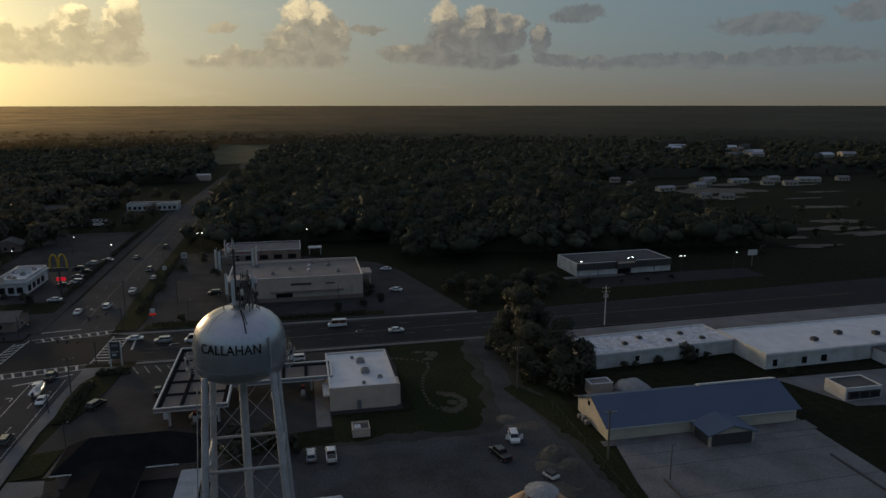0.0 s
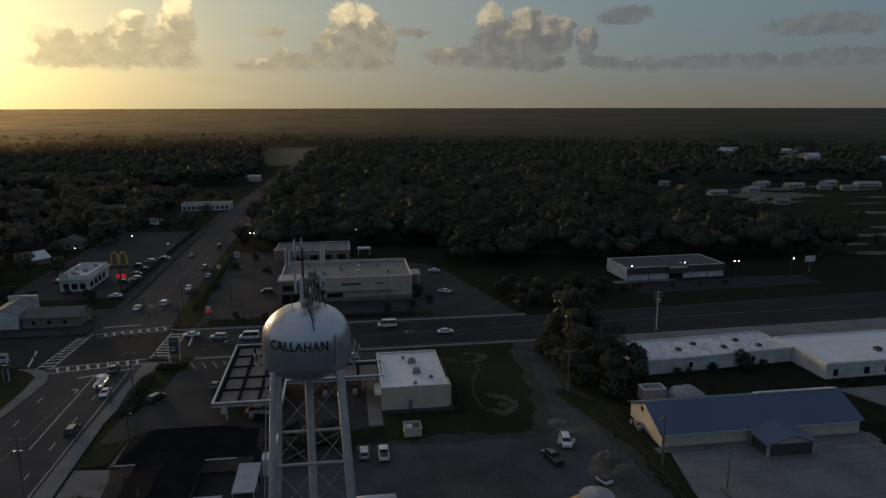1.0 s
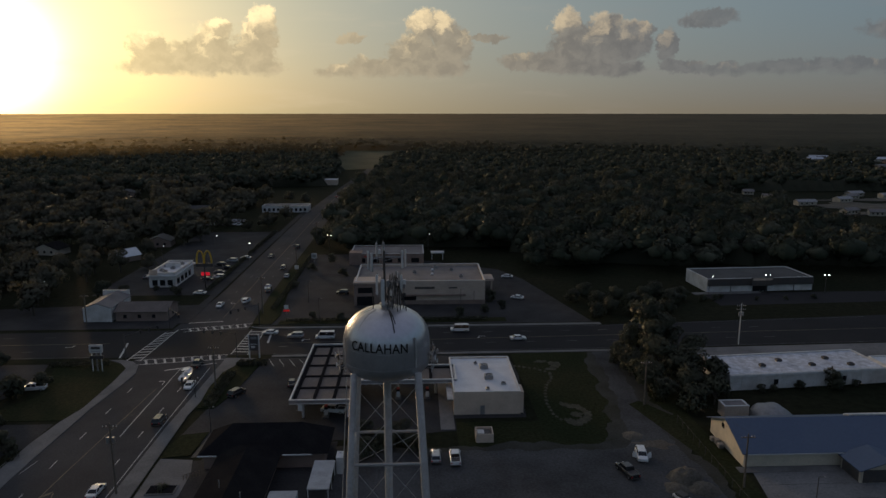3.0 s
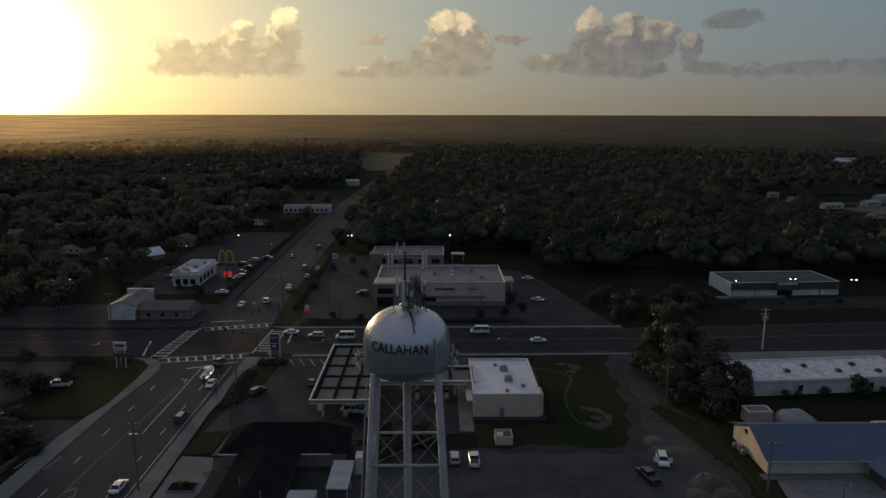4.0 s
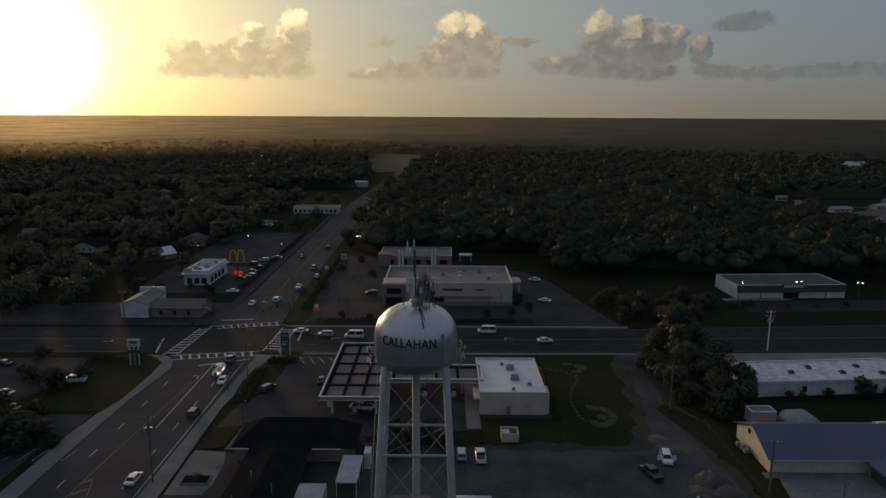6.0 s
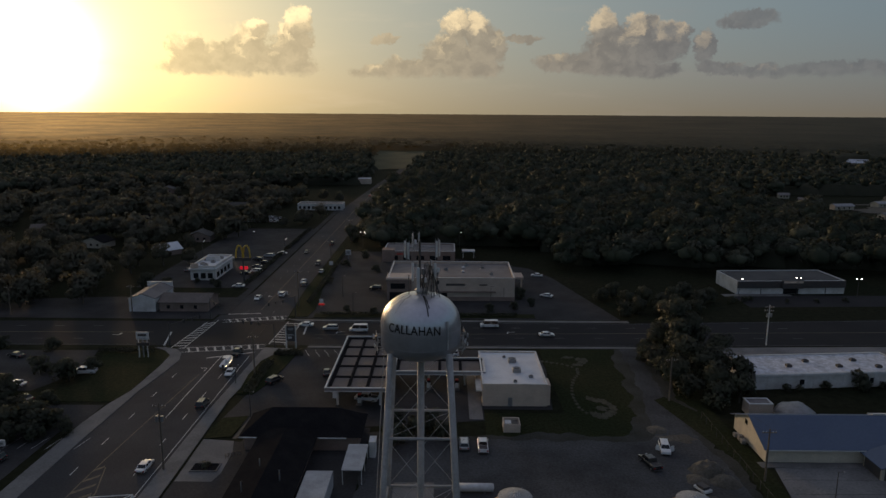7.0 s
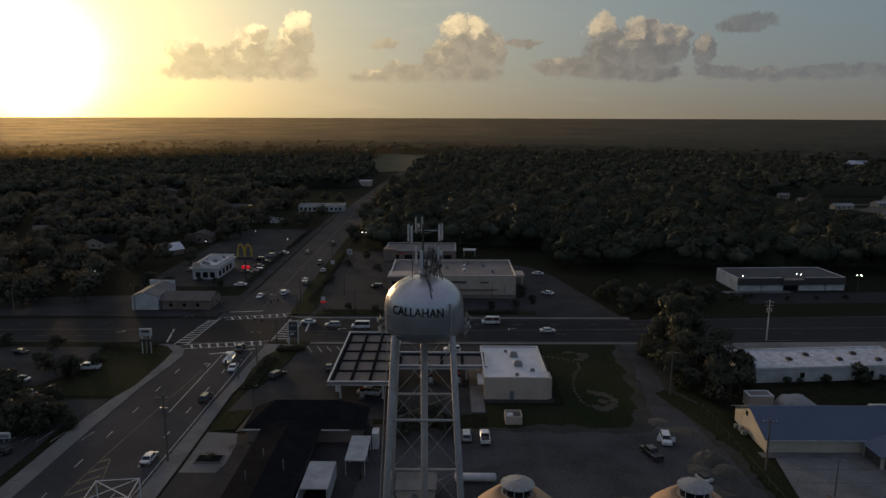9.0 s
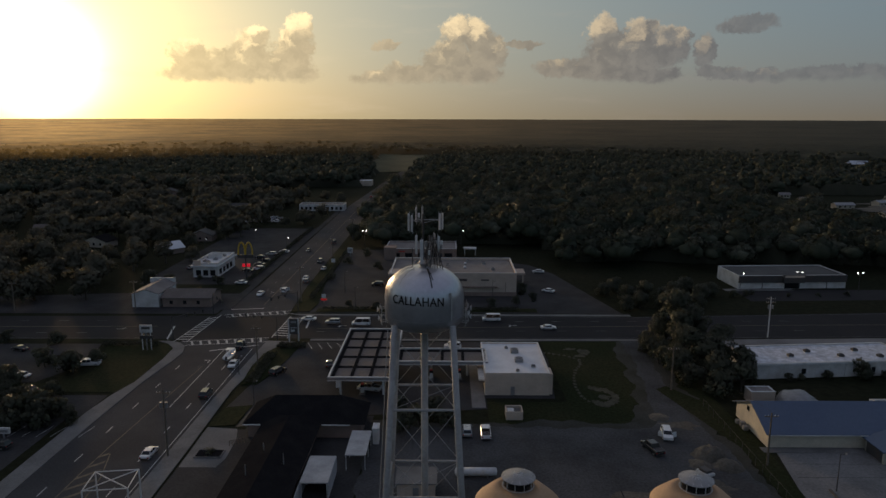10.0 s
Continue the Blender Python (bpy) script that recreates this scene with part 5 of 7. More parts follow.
# loose old shade trees of the streets behind the restaurant, and bushes of the open land to the east
FAR_SHADE, FAR_BUSH = [], []
for k in range(820):
    x, y = west.uniform(-345, -112), west.uniform(232, 640)
    if near_home(x, y) or (x > -110 and y < 262) or (-124 < x < -116 and 262 < y < 312) or (x > -150 and 545 < y < 622):
        continue
    if noise.noise((x * 0.018, y * 0.018, 9.0)) < -0.28:
        continue
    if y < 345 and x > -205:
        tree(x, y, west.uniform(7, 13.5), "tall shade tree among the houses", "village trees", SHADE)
    else:
        FAR_SHADE.append((x, y, west.uniform(7.5, 14)))
for k in range(170):
    x, y = west.uniform(205, 560), west.uniform(250, 600)
    if not (255 < x < 470 and 430 < y < 575) and noise.noise((x * 0.02, y * 0.02, 4.0)) > -0.15:
        FAR_BUSH.append((x, y, west.uniform(2.5, 7)))


def joined_trees(name, places, leaf, label, seed, n, low):
    """Crowns with their trunks, too far off to tell one from the next."""
    g = np.random.default_rng(seed)
    kinds = [leaf_cloud(g, 10.0, 5.0, n, 0.75, 12, low) for k in range(5)]
    Q, S = [], []
    for x, y, h in places:
        q, soft = kinds[g.integers(0, 5)]
        a, f = g.uniform(0, 6.283), h / 10 * g.uniform(0.85, 1.15)
        c, d = math.cos(a), math.sin(a)
        for p, to, at, kx, kz in ((q, Q, (x, y, 0), f, h / 10), (soft, S, (0, 0, 0), 1, 1)):
            to.append(np.stack([(p[..., 0] * c - p[..., 1] * d) * kx, (p[..., 0] * d + p[..., 1] * c) * kx, p[..., 2] * kz], -1) + at)
        w = 0.03 * h
        post = np.array([[(-w, 0, 0), (w, 0, 0), (w * 0.5, 0, h * 0.6), (-w * 0.5, 0, h * 0.6)], [(0, -w, 0), (0, w, 0), (0, w * 0.5, h * 0.6), (0, -w * 0.5, h * 0.6)]]) + (x, y, 0)
        Q.append(post)
        S.append(np.broadcast_to((0, -1, 0.2), post.shape))
    tagged(new(name, quads(name, (np.concatenate(Q), np.concatenate(S)), leaf)), label, "trees", "", "stuff")


joined_trees("street_trees", FAR_SHADE, LEAF_HAZE_LIGHTENED, "loose shade trees of the streets farther off", 71, 420, 0.3)
joined_trees("open_land_bushes", FAR_BUSH, LEAF_NEAR, "dark bushy trees standing in open rough land", 72, 300, 0.2)


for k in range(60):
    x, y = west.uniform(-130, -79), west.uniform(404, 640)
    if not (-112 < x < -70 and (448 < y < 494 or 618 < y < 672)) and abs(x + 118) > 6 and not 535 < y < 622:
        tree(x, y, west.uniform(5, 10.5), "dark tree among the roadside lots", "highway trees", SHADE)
for k in range(26):
    x, y = west.uniform(-51.5, -46), west.uniform(342, 700)
    tree(x, y, west.uniform(4, 8.5), "dark tree at the highway's edge", "highway trees")


def hedge(x0, x1, y0, y1, h, label):
    """A clipped loose hedge of leaf clumps on a strip."""
    g = np.random.default_rng(int(abs(x0 * 7 + y0)))
    n = int((x1 - x0) * (y1 - y0) * 26)
    p = np.stack([g.uniform(x0, x1, n), g.uniform(y0, y1, n), h * np.sqrt(g.uniform(0.05, 1, n))], -1)
    u, v = g.normal(size=(n, 3)), g.normal(size=(n, 3))
    u /= np.linalg.norm(u, axis=1)[:, None]
    v /= np.linalg.norm(v, axis=1)[:, None]
    s = g.uniform(0.12, 0.3, (n, 1))
    tagged(new("hedge", quads("hedge", (np.stack([p - u * s, p - v * s, p + u * s, p + v * s], 1), np.repeat((u * 0.7 + (0, -0.2, 0.8))[:, None], 4, 1)), LEAF_NEAR)), label, "hedge")


hedge(-79.5, -77.6, 266, 330, 1.3, "dark hedge between the restaurant lot and the highway")
hedge(-79.5, -77.6, 334, 398, 1.5, "dark hedge along the far lot")
hedge(-49.5, -47.8, 240, 330, 1.2, "low dark hedge along the pharmacy lot")
hedge(-42, 24, 225.5, 227.2, 1.2, "low dark hedge before the pharmacy lot")
hedge(-49.5, -46.5, 160, 182, 0.8, "low dark planting at the gas station")
hedge(-48, -40, 186, 190, 0.9, "low dark planting under the price sign")
hedge(-98, -82, 187.4, 189.5, 1.2, "low dark hedge at the corner lawn")

for t, th in TREE + SHRUB + FINE + SHADE:
    if t["fresh"]:
        for o in (*t.children_recursive, t):
            bpy.data.objects.remove(o)

KEEP_OUT = [(-123, -45, 100, 412), (-82, -51, 400, 700), (-46, 48, 200, 338), (48, 100, 150, 225), (98, 190, 225, 290), (-130, -75, 415, 492), (-116, -70, 585, 682), (228, 760, 200, 585), (-52, -25, 690, 730)]


def wooded(x, y):
    for a, b, c, d in KEEP_OUT:
        if a < x < b and c < y < d:
            return False
    if -50 < x < 235 and y > 292 + 14 * noise.noise((x * 0.03, y * 0.03, 0)):
        return True
    if x <= -84 and y > 640 + 22 * noise.noise((x * 0.02, y * 0.02, 2.0)):
        return True
    if x <= -335 and y > 225:
        return noise.noise((x * 0.012, y * 0.012, 3.0)) > -0.25
    if x <= -84:
        return False
    if x >= 235 and y > 425:
        return noise.noise((x * 0.01, y * 0.01, 7.0)) > -0.25
    if 155 < x < 235 and y > 286:
        return True
    return y > 700 and x > -92


def lump(rng, c, r):
    """A head of leaves: an uneven rounded lump, as corners of triangles given as quads with a doubled corner."""
    bm = B()
    bmesh.ops.create_icosphere(bm, subdivisions=1, radius=1.0)
    off = Vector(rng.uniform(0, 90, 3))
    for v in bm.verts:
        v.co *= r * (1 + 0.42 * noise.noise(v.co * 1.7 + off) + 0.34 * noise.noise(v.co * 4.3 + off))
        v.co.z *= 0.78
        v.co += Vector(c)
    vs = np.array([v.co for v in bm.verts])
    fs = np.array([[v.index for v in f.verts] for f in bm.faces])
    bm.free()
    return vs, fs


def wood_tree(rng, h, r):
    """A woodland crown: dark inner heads under a loose skin of leaf clumps."""
    vs, fs, n = [], [], 0
    for k in range(4):
        a = 6.283 * k / 4 + rng.uniform(-0.4, 0.4)
        f = rng.uniform(0.25, 0.5) if k else 0.0
        v, t = lump(rng, (r * f * math.cos(a), r * f * math.sin(a), h * (rng.uniform(0.5, 0.68) if k else 0.66)), r * rng.uniform(0.52, 0.68))
        vs.append(v)
        fs.append(t + n)
        n += len(v)
    return np.concatenate(vs), np.concatenate(fs), leaf_cloud(rng, h, r * 1.1, 280, 0.72, 9)


def woods():
    rng = np.random.default_rng(40)
    kinds = [wood_tree(rng, h, r) for h, r in ((13.0, 6.6), (15.0, 7.0), (11.5, 6.2), (17.0, 6.2), (14.0, 7.6), (16.0, 6.8))]
    V, F, Q, S, n = [], [], [], [], 0
    step = 10.2
    for i in range(-50, 52):
        for j in range(20, 65):
            x, y = (i + rng.uniform(-0.45, 0.45)) * step, (j + rng.uniform(-0.45, 0.45)) * step
            if math.hypot(x, y) > 650 or not wooded(x, y):
                continue
            v, f, q = kinds[rng.integers(0, len(kinds))]
            a, s, z = rng.uniform(0, 6.283), rng.uniform(0.7, 1.15), rng.uniform(0.85, 1.1)
            c, d = math.cos(a) * s, math.sin(a) * s
            put = lambda p: np.stack([p[..., 0] * c - p[..., 1] * d + x, p[..., 0] * d + p[..., 1] * c + y, p[..., 2] * s * z], -1)
            V.append(put(v))
            F.append(f + n)
            n += len(v)
            Q.append(put(q[0]))
            S.append(np.stack([q[1][..., 0] * c - q[1][..., 1] * d, q[1][..., 0] * d + q[1][..., 1] * c, q[1][..., 2] * s], -1))
    me = bpy.data.meshes.new("woodland")
    me.from_pydata(np.concatenate(V).tolist(), [], np.concatenate(F).tolist())
    me.materials.append(HEADS)
    me.polygons.foreach_set("use_smooth", np.ones(len(me.polygons), bool))
    tagged(new("woodland", me), "dense dark mixed woodland round the town", "woods", "", "stuff")
    tagged(new("woodland_leaves", quads("woodland_leaves", (np.concatenate(Q), np.concatenate(S)), LEAF_WOOD)), "loose outer leaf clumps of the dark woodland", "woods", "", "stuff")


woods()


def mid_woods():
    """Smaller-built trees of the same woods, farther off."""
    rng = np.random.default_rng(61)
    kinds = []
    for k in range(6):
        vs, fs, n = [], [], 0
        for j in range(2):
            bm = B()
            bmesh.ops.create_icosphere(bm, subdivisions=1, radius=1.0)
            v = np.array([q.co for q in bm.verts]) * rng.uniform(0.75, 1.25, (len(bm.verts), 1)) * (4.0, 4.0, 3.0)
            f = np.array([[q.index for q in t.verts] for t in bm.faces])
            bm.free()
            v = v * 0.85 + (rng.uniform(-2.0, 2.0), rng.uniform(-2.0, 2.0), rng.uniform(8.0, 10.5))
            vs.append(v)
            fs.append(f + n)
            n += len(v)
        q = leaf_cloud(rng, 14.0, 5.6, 32, 1.4, 6)
        kinds.append((np.concatenate(vs), np.concatenate(fs), q))
    step = 11.0
    near, distant = ([], [], [], []), ([], [], [], [])
    for i in range(-100, 92):
        for j in range(40, 146):
            x, y = (i + rng.uniform(-0.48, 0.48)) * step, (j + rng.uniform(-0.48, 0.48)) * step
            reach = rng.uniform(1480, 1640) if x < -100 else rng.uniform(1330, 1480) if x < 140 else rng.uniform(1060, 1360)
            far = math.hypot(x, y)
            if not 640 < far < reach or bare_land(x, y) or (far > 1000 and rng.uniform() < 0.35 + (far - 1000) / 1000):
                continue
            v, f, q = kinds[rng.integers(0, 6)]
            V, F, Q, S = near if far < 1000 else distant
            a, s = rng.uniform(0, 6.283), rng.uniform(0.75, 1.25)
            c, d = math.cos(a) * s, math.sin(a) * s
            z = rng.uniform(0.8, 1.15)
            S.append(np.stack([q[1][..., 0] * c - q[1][..., 1] * d, q[1][..., 0] * d + q[1][..., 1] * c, q[1][..., 2] * s], -1))
            F.append(f + len(V) * len(v))
            for p, to in ((v, V), (q[0], Q)):
                to.append(np.stack([p[..., 0] * c - p[..., 1] * d + x, p[..., 0] * d + p[..., 1] * c + y, p[..., 2] * z], -1))
    for (V, F, Q, S), name, heads, leaves, label in ((near, "middle_woodland", HEADS, LEAF_WOOD, "dark woodland beyond the town"), (distant, "backdrop_woodland", HAZE_GLOW_HEADS, HAZE_GLOW_LEAVES, "woodland with a painted haze glow a kilometre off and more")):
        me = bpy.data.meshes.new(name)
        me.from_pydata(np.concatenate(V).tolist(), [], np.concatenate(F).tolist())
        me.materials.append(heads)
        me.polygons.foreach_set("use_smooth", np.ones(len(me.polygons), bool))
        tagged(new(name, me), label, "woods", "", "stuff")
        tagged(new(name + "_leaves", quads(name + "_leaves", (np.concatenate(Q), np.concatenate(S)), leaves)), "loose outer leaf clumps of the " + label, "woods", "", "stuff")


def bare_land(X, Y):
    """Open ground in the far woods."""
    out = (X > -102 - (Y - 830) * 0.06 + 5 * np.sin(Y / 17)) & (Y > 826) & (Y < 1222 + 14 * np.sin(X / 31)) & (X < -50 + (Y - 830) * 0.17 + 6 * np.sin(Y / 23))
    out |= (X > -84) & (X < -40) & (Y < 880) & (Y > 500)
    out |= (X > 480) & (X < 720) & (Y > 640) & (Y < 1000) & (np.sin(X / 19) * np.sin(Y / 27) > -0.45)
    out |= (X > 228) & (X < 760) & (Y > 200) & (Y < 590)
    return out


mid_woods()


def far_woods():
    """The canopy of the woods from 600 m to the horizon, with the heads of its trees."""
    ang = np.radians(np.concatenate([np.arange(-52, 66, 0.36), np.arange(66, 308, 2.0)]))
    rad = 270 * 1.0085 ** np.arange(345)
    rad = rad[rad < 4880]
    R, A = np.meshgrid(rad, ang, indexing="ij")
    X, Y = R * np.sin(A), R * np.cos(A)

    def head(cell, seed):
        ci, cj = np.floor(X / cell).astype(int), np.floor(Y / cell).astype(int)
        best = np.full(X.shape, -9.0)
        for di in (-1, 0, 1):
            for dj in (-1, 0, 1):
                a, b = ci + di, cj + dj
                hsh = np.sin(a * 127.1 + b * 311.7 + seed) * 43758.5453
                h2 = np.sin(a * 269.5 + b * 183.3 + seed) * 43758.5453
                f, g = hsh - np.floor(hsh), h2 - np.floor(h2)
                cx, cy = (a + 0.2 + 0.6 * f) * cell, (b + 0.2 + 0.6 * g) * cell
                d2 = ((X - cx) ** 2 + (Y - cy) ** 2) / cell**2
                best = np.maximum(best, 0.55 + 0.45 * np.sin(f * 20 + g * 9) - 1.5 * d2)
        return best

    Z = 10.0 + 3.4 * np.clip((2500 - R) / 1200, 0.25, 1) * head(14.0, 1.0) + 1.6 * np.clip((1500 - R) / 600, 0.1, 1) * head(46.0, 5.0)
    Z -= 5.0 * np.clip((1330 - R) / 250, 0, 1)
    s = np.clip((R - 1700) / 3200, 0, 1)
    Z += 40 * s * s * (3 - 2 * s)
    bare = bare_land(X, Y)
    bare |= Y < -350
    for i, j in zip(*np.nonzero(R < 655)):
        x, y = X[i, j], Y[i, j]
        if not (wooded(x, y) and wooded(x - 11, y) and wooded(x + 11, y) and wooded(x, y - 14)):
            bare[i, j] = True
    n, k = len(rad), len(ang)
    idx = np.arange(n * k).reshape(n, k)
    nxt = np.roll(idx, -1, axis=1)
    faces = np.stack([idx[:-1], nxt[:-1], nxt[1:], idx[1:]], -1).reshape(-1, 4)[:, ::-1]
    Z[bare] = 0.2
    faces = faces[~bare.reshape(-1)[faces].all(1)]
    places = np.stack([X, Y, Z], -1).reshape(-1, 3)
    outer = R.reshape(-1)[faces].min(1) > 1000
    for name, some, material, label, kind in (("far_woodland", faces[~outer], CANOPY, "dark woodland canopy beyond the town", "stuff"), ("backdrop", faces[outer], HAZE_GLOW_WOODS, "distant woods with a painted haze glow out to the horizon", "structure")):
        used, renamed = np.unique(some, return_inverse=True)
        me = bpy.data.meshes.new(name)
        me.from_pydata(places[used].tolist(), [], renamed.reshape(some.shape).tolist())
        me.materials.append(material)
        me.polygons.foreach_set("use_smooth", np.ones(len(me.polygons), bool))
        tagged(new(name, me), label, "woods" if kind == "stuff" else "backdrop", "", kind)


far_woods()


# ---------------------------------------------------------------- details of the buildings
def roof_unit(x, y, z, w, d, h, label="grey rooftop air unit", group="roof units"):
    t = thing("air_unit", x, y, z, 0, label, "air conditioner", group)
    part("casing", box(B(), -w / 2, w / 2, -d / 2, d / 2, 0.12, h, 0.05), DARK_METAL if "dark" in label else GREY_METAL, t)
    part("fan_ring", spin(B(), [(0.3 * w, h - 0.01), (0.34 * w, h - 0.01), (0.34 * w, h + 0.12), (0.3 * w, h + 0.12)], 16), DARK_METAL, t)
    part("curb", box(B(), -w / 2 + 0.08, w / 2 - 0.08, -d / 2 + 0.08, d / 2 - 0.08, 0, 0.12), WHITE_METAL, t)


for x, y, w, d in ((17.0, 168, 2.0, 1.7), (17.5, 161.3, 2.0, 1.8), (15.2, 171, 0.9, 0.5), (20.6, 157.6, 1.1, 1.0), (16.6, 154.6, 0.9, 0.7)):
    roof_unit(x, y + 1.2, 5.15, w, d, 1.0 if w > 1.5 else 0.5)
for x, y in ((0, 262), (14, 266), (17, 255), (-6, 255), (8, 270), (-12, 268)):
    roof_unit(x, y, 7.6, 1.4, 1.2, 0.9)
for x, y in ((6.5, 259), (6.8, 266)):
    t = thing("skylight", x, y, 7.6, 0, "pale tilted skylight on the flat roof", "skylight", "roof skylights")
    part("curb", box(B(), -0.6, 0.6, -0.6, 0.6, 0, 0.3), GREY_METAL, t)
    part("dome", frustum(B(), (-0.55, 0.55, -0.55, 0.55, 0.3), (-0.25, 0.35, -0.3, 0.3, 0.8)), WHITE_ROOF, t)
for x, y in ((88, 169), (94, 172), (101, 168), (107, 172), (111, 167)):
    roof_unit(x, y + 0.087 * (x - 77) + 1.0, 3.85, 1.4, 1.2, 0.7, "dark roof unit on the weathered roof")
for x, y in ((139.5, 160), (150, 163.5), (160, 161), (163, 158)):
    roof_unit(x, y + 2.6, 4.05, 1.7, 1.5, 1.0, "dark roof unit on the white roof")
for x, y in ((-100, 280), (-97, 284), (-101, 288), (-96, 292), (-98, 278)):
    roof_unit(x, y, 5.1, 1.7, 1.5, 0.9)


def slab(name, parent, material, *q, label="", bevel=0.0):
    return part(name, box(B(), *q, bevel), material, parent, label)


# the store: glazed front to the west, door canopy on the east side (all from its own corner)
for k in range(6):
    slab("window", store, GLASS, -0.05, 0.02, 2.0 + 3.4 * k, 4.9 + 3.4 * k, 0.8, 2.9)
slab("awning", store, WHITE_METAL, -1.4, -0.04, 1.0, 22.5, 3.2, 3.5)
slab("side_box", store, CREAM_WALL, 15.12, 15.9, 0.6, 5.0, 0, 5.0)
slab("walkway", store, CONCRETE, -3.2, -0.1, -7.5, 22, 0.02, 0.14)
slab("rear_door", store, GREY_METAL, 6.0, 7.0, -0.06, 0.01, 0.05, 2.15)

# the pharmacy: dark awning bands, lettering as plain bars, corner entrance
slab("awning", pharmacy, BROWN_WALL, 14.0, 39.0, -0.9, -0.04, 3.2, 3.7, label="dark band over the windows")
slab("base_course", pharmacy, BROWN_WALL, 8.6, 45.95, -0.14, -0.02, 0, 1.5, label="dull brown base course")
slab("window", pharmacy, GLASS, 16.0, 21.5, -0.05, 0.02, 1.2, 3.0)
slab("sign_bar", pharmacy, DARK_METAL, 21.0, 28.0, -0.1, -0.02, 5.6, 6.4, label="dark plain bar of a sign")
slab("sign_bar", pharmacy, DARK_METAL, 33.0, 36.0, -0.1, -0.02, 5.7, 6.2, label="dark plain bar of a sign")
slab("entrance_tower", pharmacy, BROWN_WALL, -0.4, 8.5, -1.2, 7.0, 0, 7.9, label="dull brown corner entrance")
slab("entrance_cornice", pharmacy, BEIGE_WALL, -0.6, 8.7, -1.4, 7.2, 7.9, 8.5)
slab("entrance_glass", pharmacy, GLASS, 0.6, 6.6, -1.26, -1.18, 0.1, 3.4)
slab("entrance_window", pharmacy, GLASS, 1.0, 6.2, -1.26, -1.18, 4.6, 6.6)
slab("drive_canopy", pharmacy, BEIGE_WALL, 46.0, 51.0, 18, 26, 3.9, 4.6)
for x in (47, 50.3):
    slab("canopy_post", pharmacy, BEIGE_WALL, x - 0.3, x + 0.3, 18.5, 19.1, 0, 3.9)
slab("downpipe", pharmacy, DARK_METAL, 41.9, 42.05, -0.12, -0.02, 0.8, 5.0)
# the brown shop behind
for k in range(5):
    slab("window", shop, GLASS, 3 + 6 * k, 6.5 + 6 * k, -0.05, 0.02, 0.9, 2.9)
slab("sign_bar", shop, RED_SIGN, 6, 9, -0.1, -0.02, 3.4, 3.9, label="plain dark red sign bar")
slab("tower", shop, BROWN_WALL, -0.6, 5.0, -0.8, 5.0, 0, 5.6)
slab("drive_canopy", shop, WHITE_METAL, 36, 42, 8, 12, 3.2, 3.7)
for x in (36.5, 41.5):
    slab("canopy_post", shop, WHITE_METAL, x - 0.15, x + 0.15, 9.8, 10.1, 0, 3.2)
# the discount store: dark fascia band, entry gable, lamps
slab("fascia_band", dollar, DARK_METAL, 0.0, 42.0, -0.6, -0.08, 2.5, 5.15, label="dark grey front fascia")
slab("entry_gable", dollar, DARK_METAL, 16.8, 25.2, -1.6, -0.62, 2.5, 5.6)
slab("sign_bar", dollar, BEIGE_WALL, 17.2, 24.8, -1.72, -1.61, 4.6, 5.4, label="pale plain sign bar")
slab("entry_door", dollar, GLASS, 18.0, 24.0, -0.08, 0.02, 0.1, 2.4)
for x in (9.2, 34.4):
    slab("downpipe", dollar, DARK_METAL, x, x + 0.25, -0.2, -0.02, 0, 2.6)
slab("walk", dollar, CONCRETE, -6, 20, -3.2, -0.1, 0.02, 0.16)
# the restaurant
slab("roof_band", burger, WHITE_METAL, -0.7, 10.7, -0.7, 23.7, 4.3, 4.9)
for k in range(3):
    slab("window", burger, GLASS, 1.2 + 2.9 * k, 3.2 + 2.9 * k, -0.06, 0.02, 0.8, 3.0)
for k in range(4):
    slab("window", burger, GLASS, 9.98, 10.06, 2 + 4.6 * k, 5 + 4.6 * k, 0.8, 3.0)
slab("mansard", burger, CREAM_WALL, 0.4, 3.4, -0.35, -0.02, 4.95, 7.0)
slab("roof_screen", burger, WHITE_METAL, 2.0, 8.0, 13.0, 13.3, 5.1, 7.0)
# the blue-roofed hall: entry porch, gutters, ribs of the roof
porch = gable_hall("entry_porch", 82.0, 92.0, 121.5, 127.4, 2.6, 4.2, TAN_WALL, BLUE_ROOF, "blue-roofed entry porch of the hall", 0.5, "y")
# added pale strip that stands in for sunlight on the north slope
part("ridge_panel", prism(B(), [(7.7, 6.62), (9.6, 5.9), (9.6, 6.3), (7.7, 6.95)], "x", 25, 43.9), WHITE_METAL, hall, "pale raised strip added for the sunlit far slope")
# dark panels on the closed walls imitate the shade inside an open porch
slab("dark_opening", porch, DARK_METAL, 0.5, 9.5, -0.06, 0.02, 0.1, 2.6)
slab("dark_opening", porch, DARK_METAL, -0.06, 0.02, 0.5, 5.4, 0.1, 2.5)
slab("gable_window", hall, GLASS, -0.05, 0.02, 9.0, 10.2, 3.6, 4.6)
slab("gutter", hall, WHITE_METAL, 0.0, 43.0, -0.82, -0.70, 2.85, 3.0)
slab("concrete_walk", hall, CONCRETE, 30.5, 46, -4.0, -0.1, 0.02, 0.12)
slab("concrete_walk", hall, CONCRETE, -1.6, 18.5, -2.2, -0.1, 0.02, 0.12)
t = thing("air_unit", 62.2, 136, 0, 0, "cluttered grey air units beside the gable", "air conditioner")
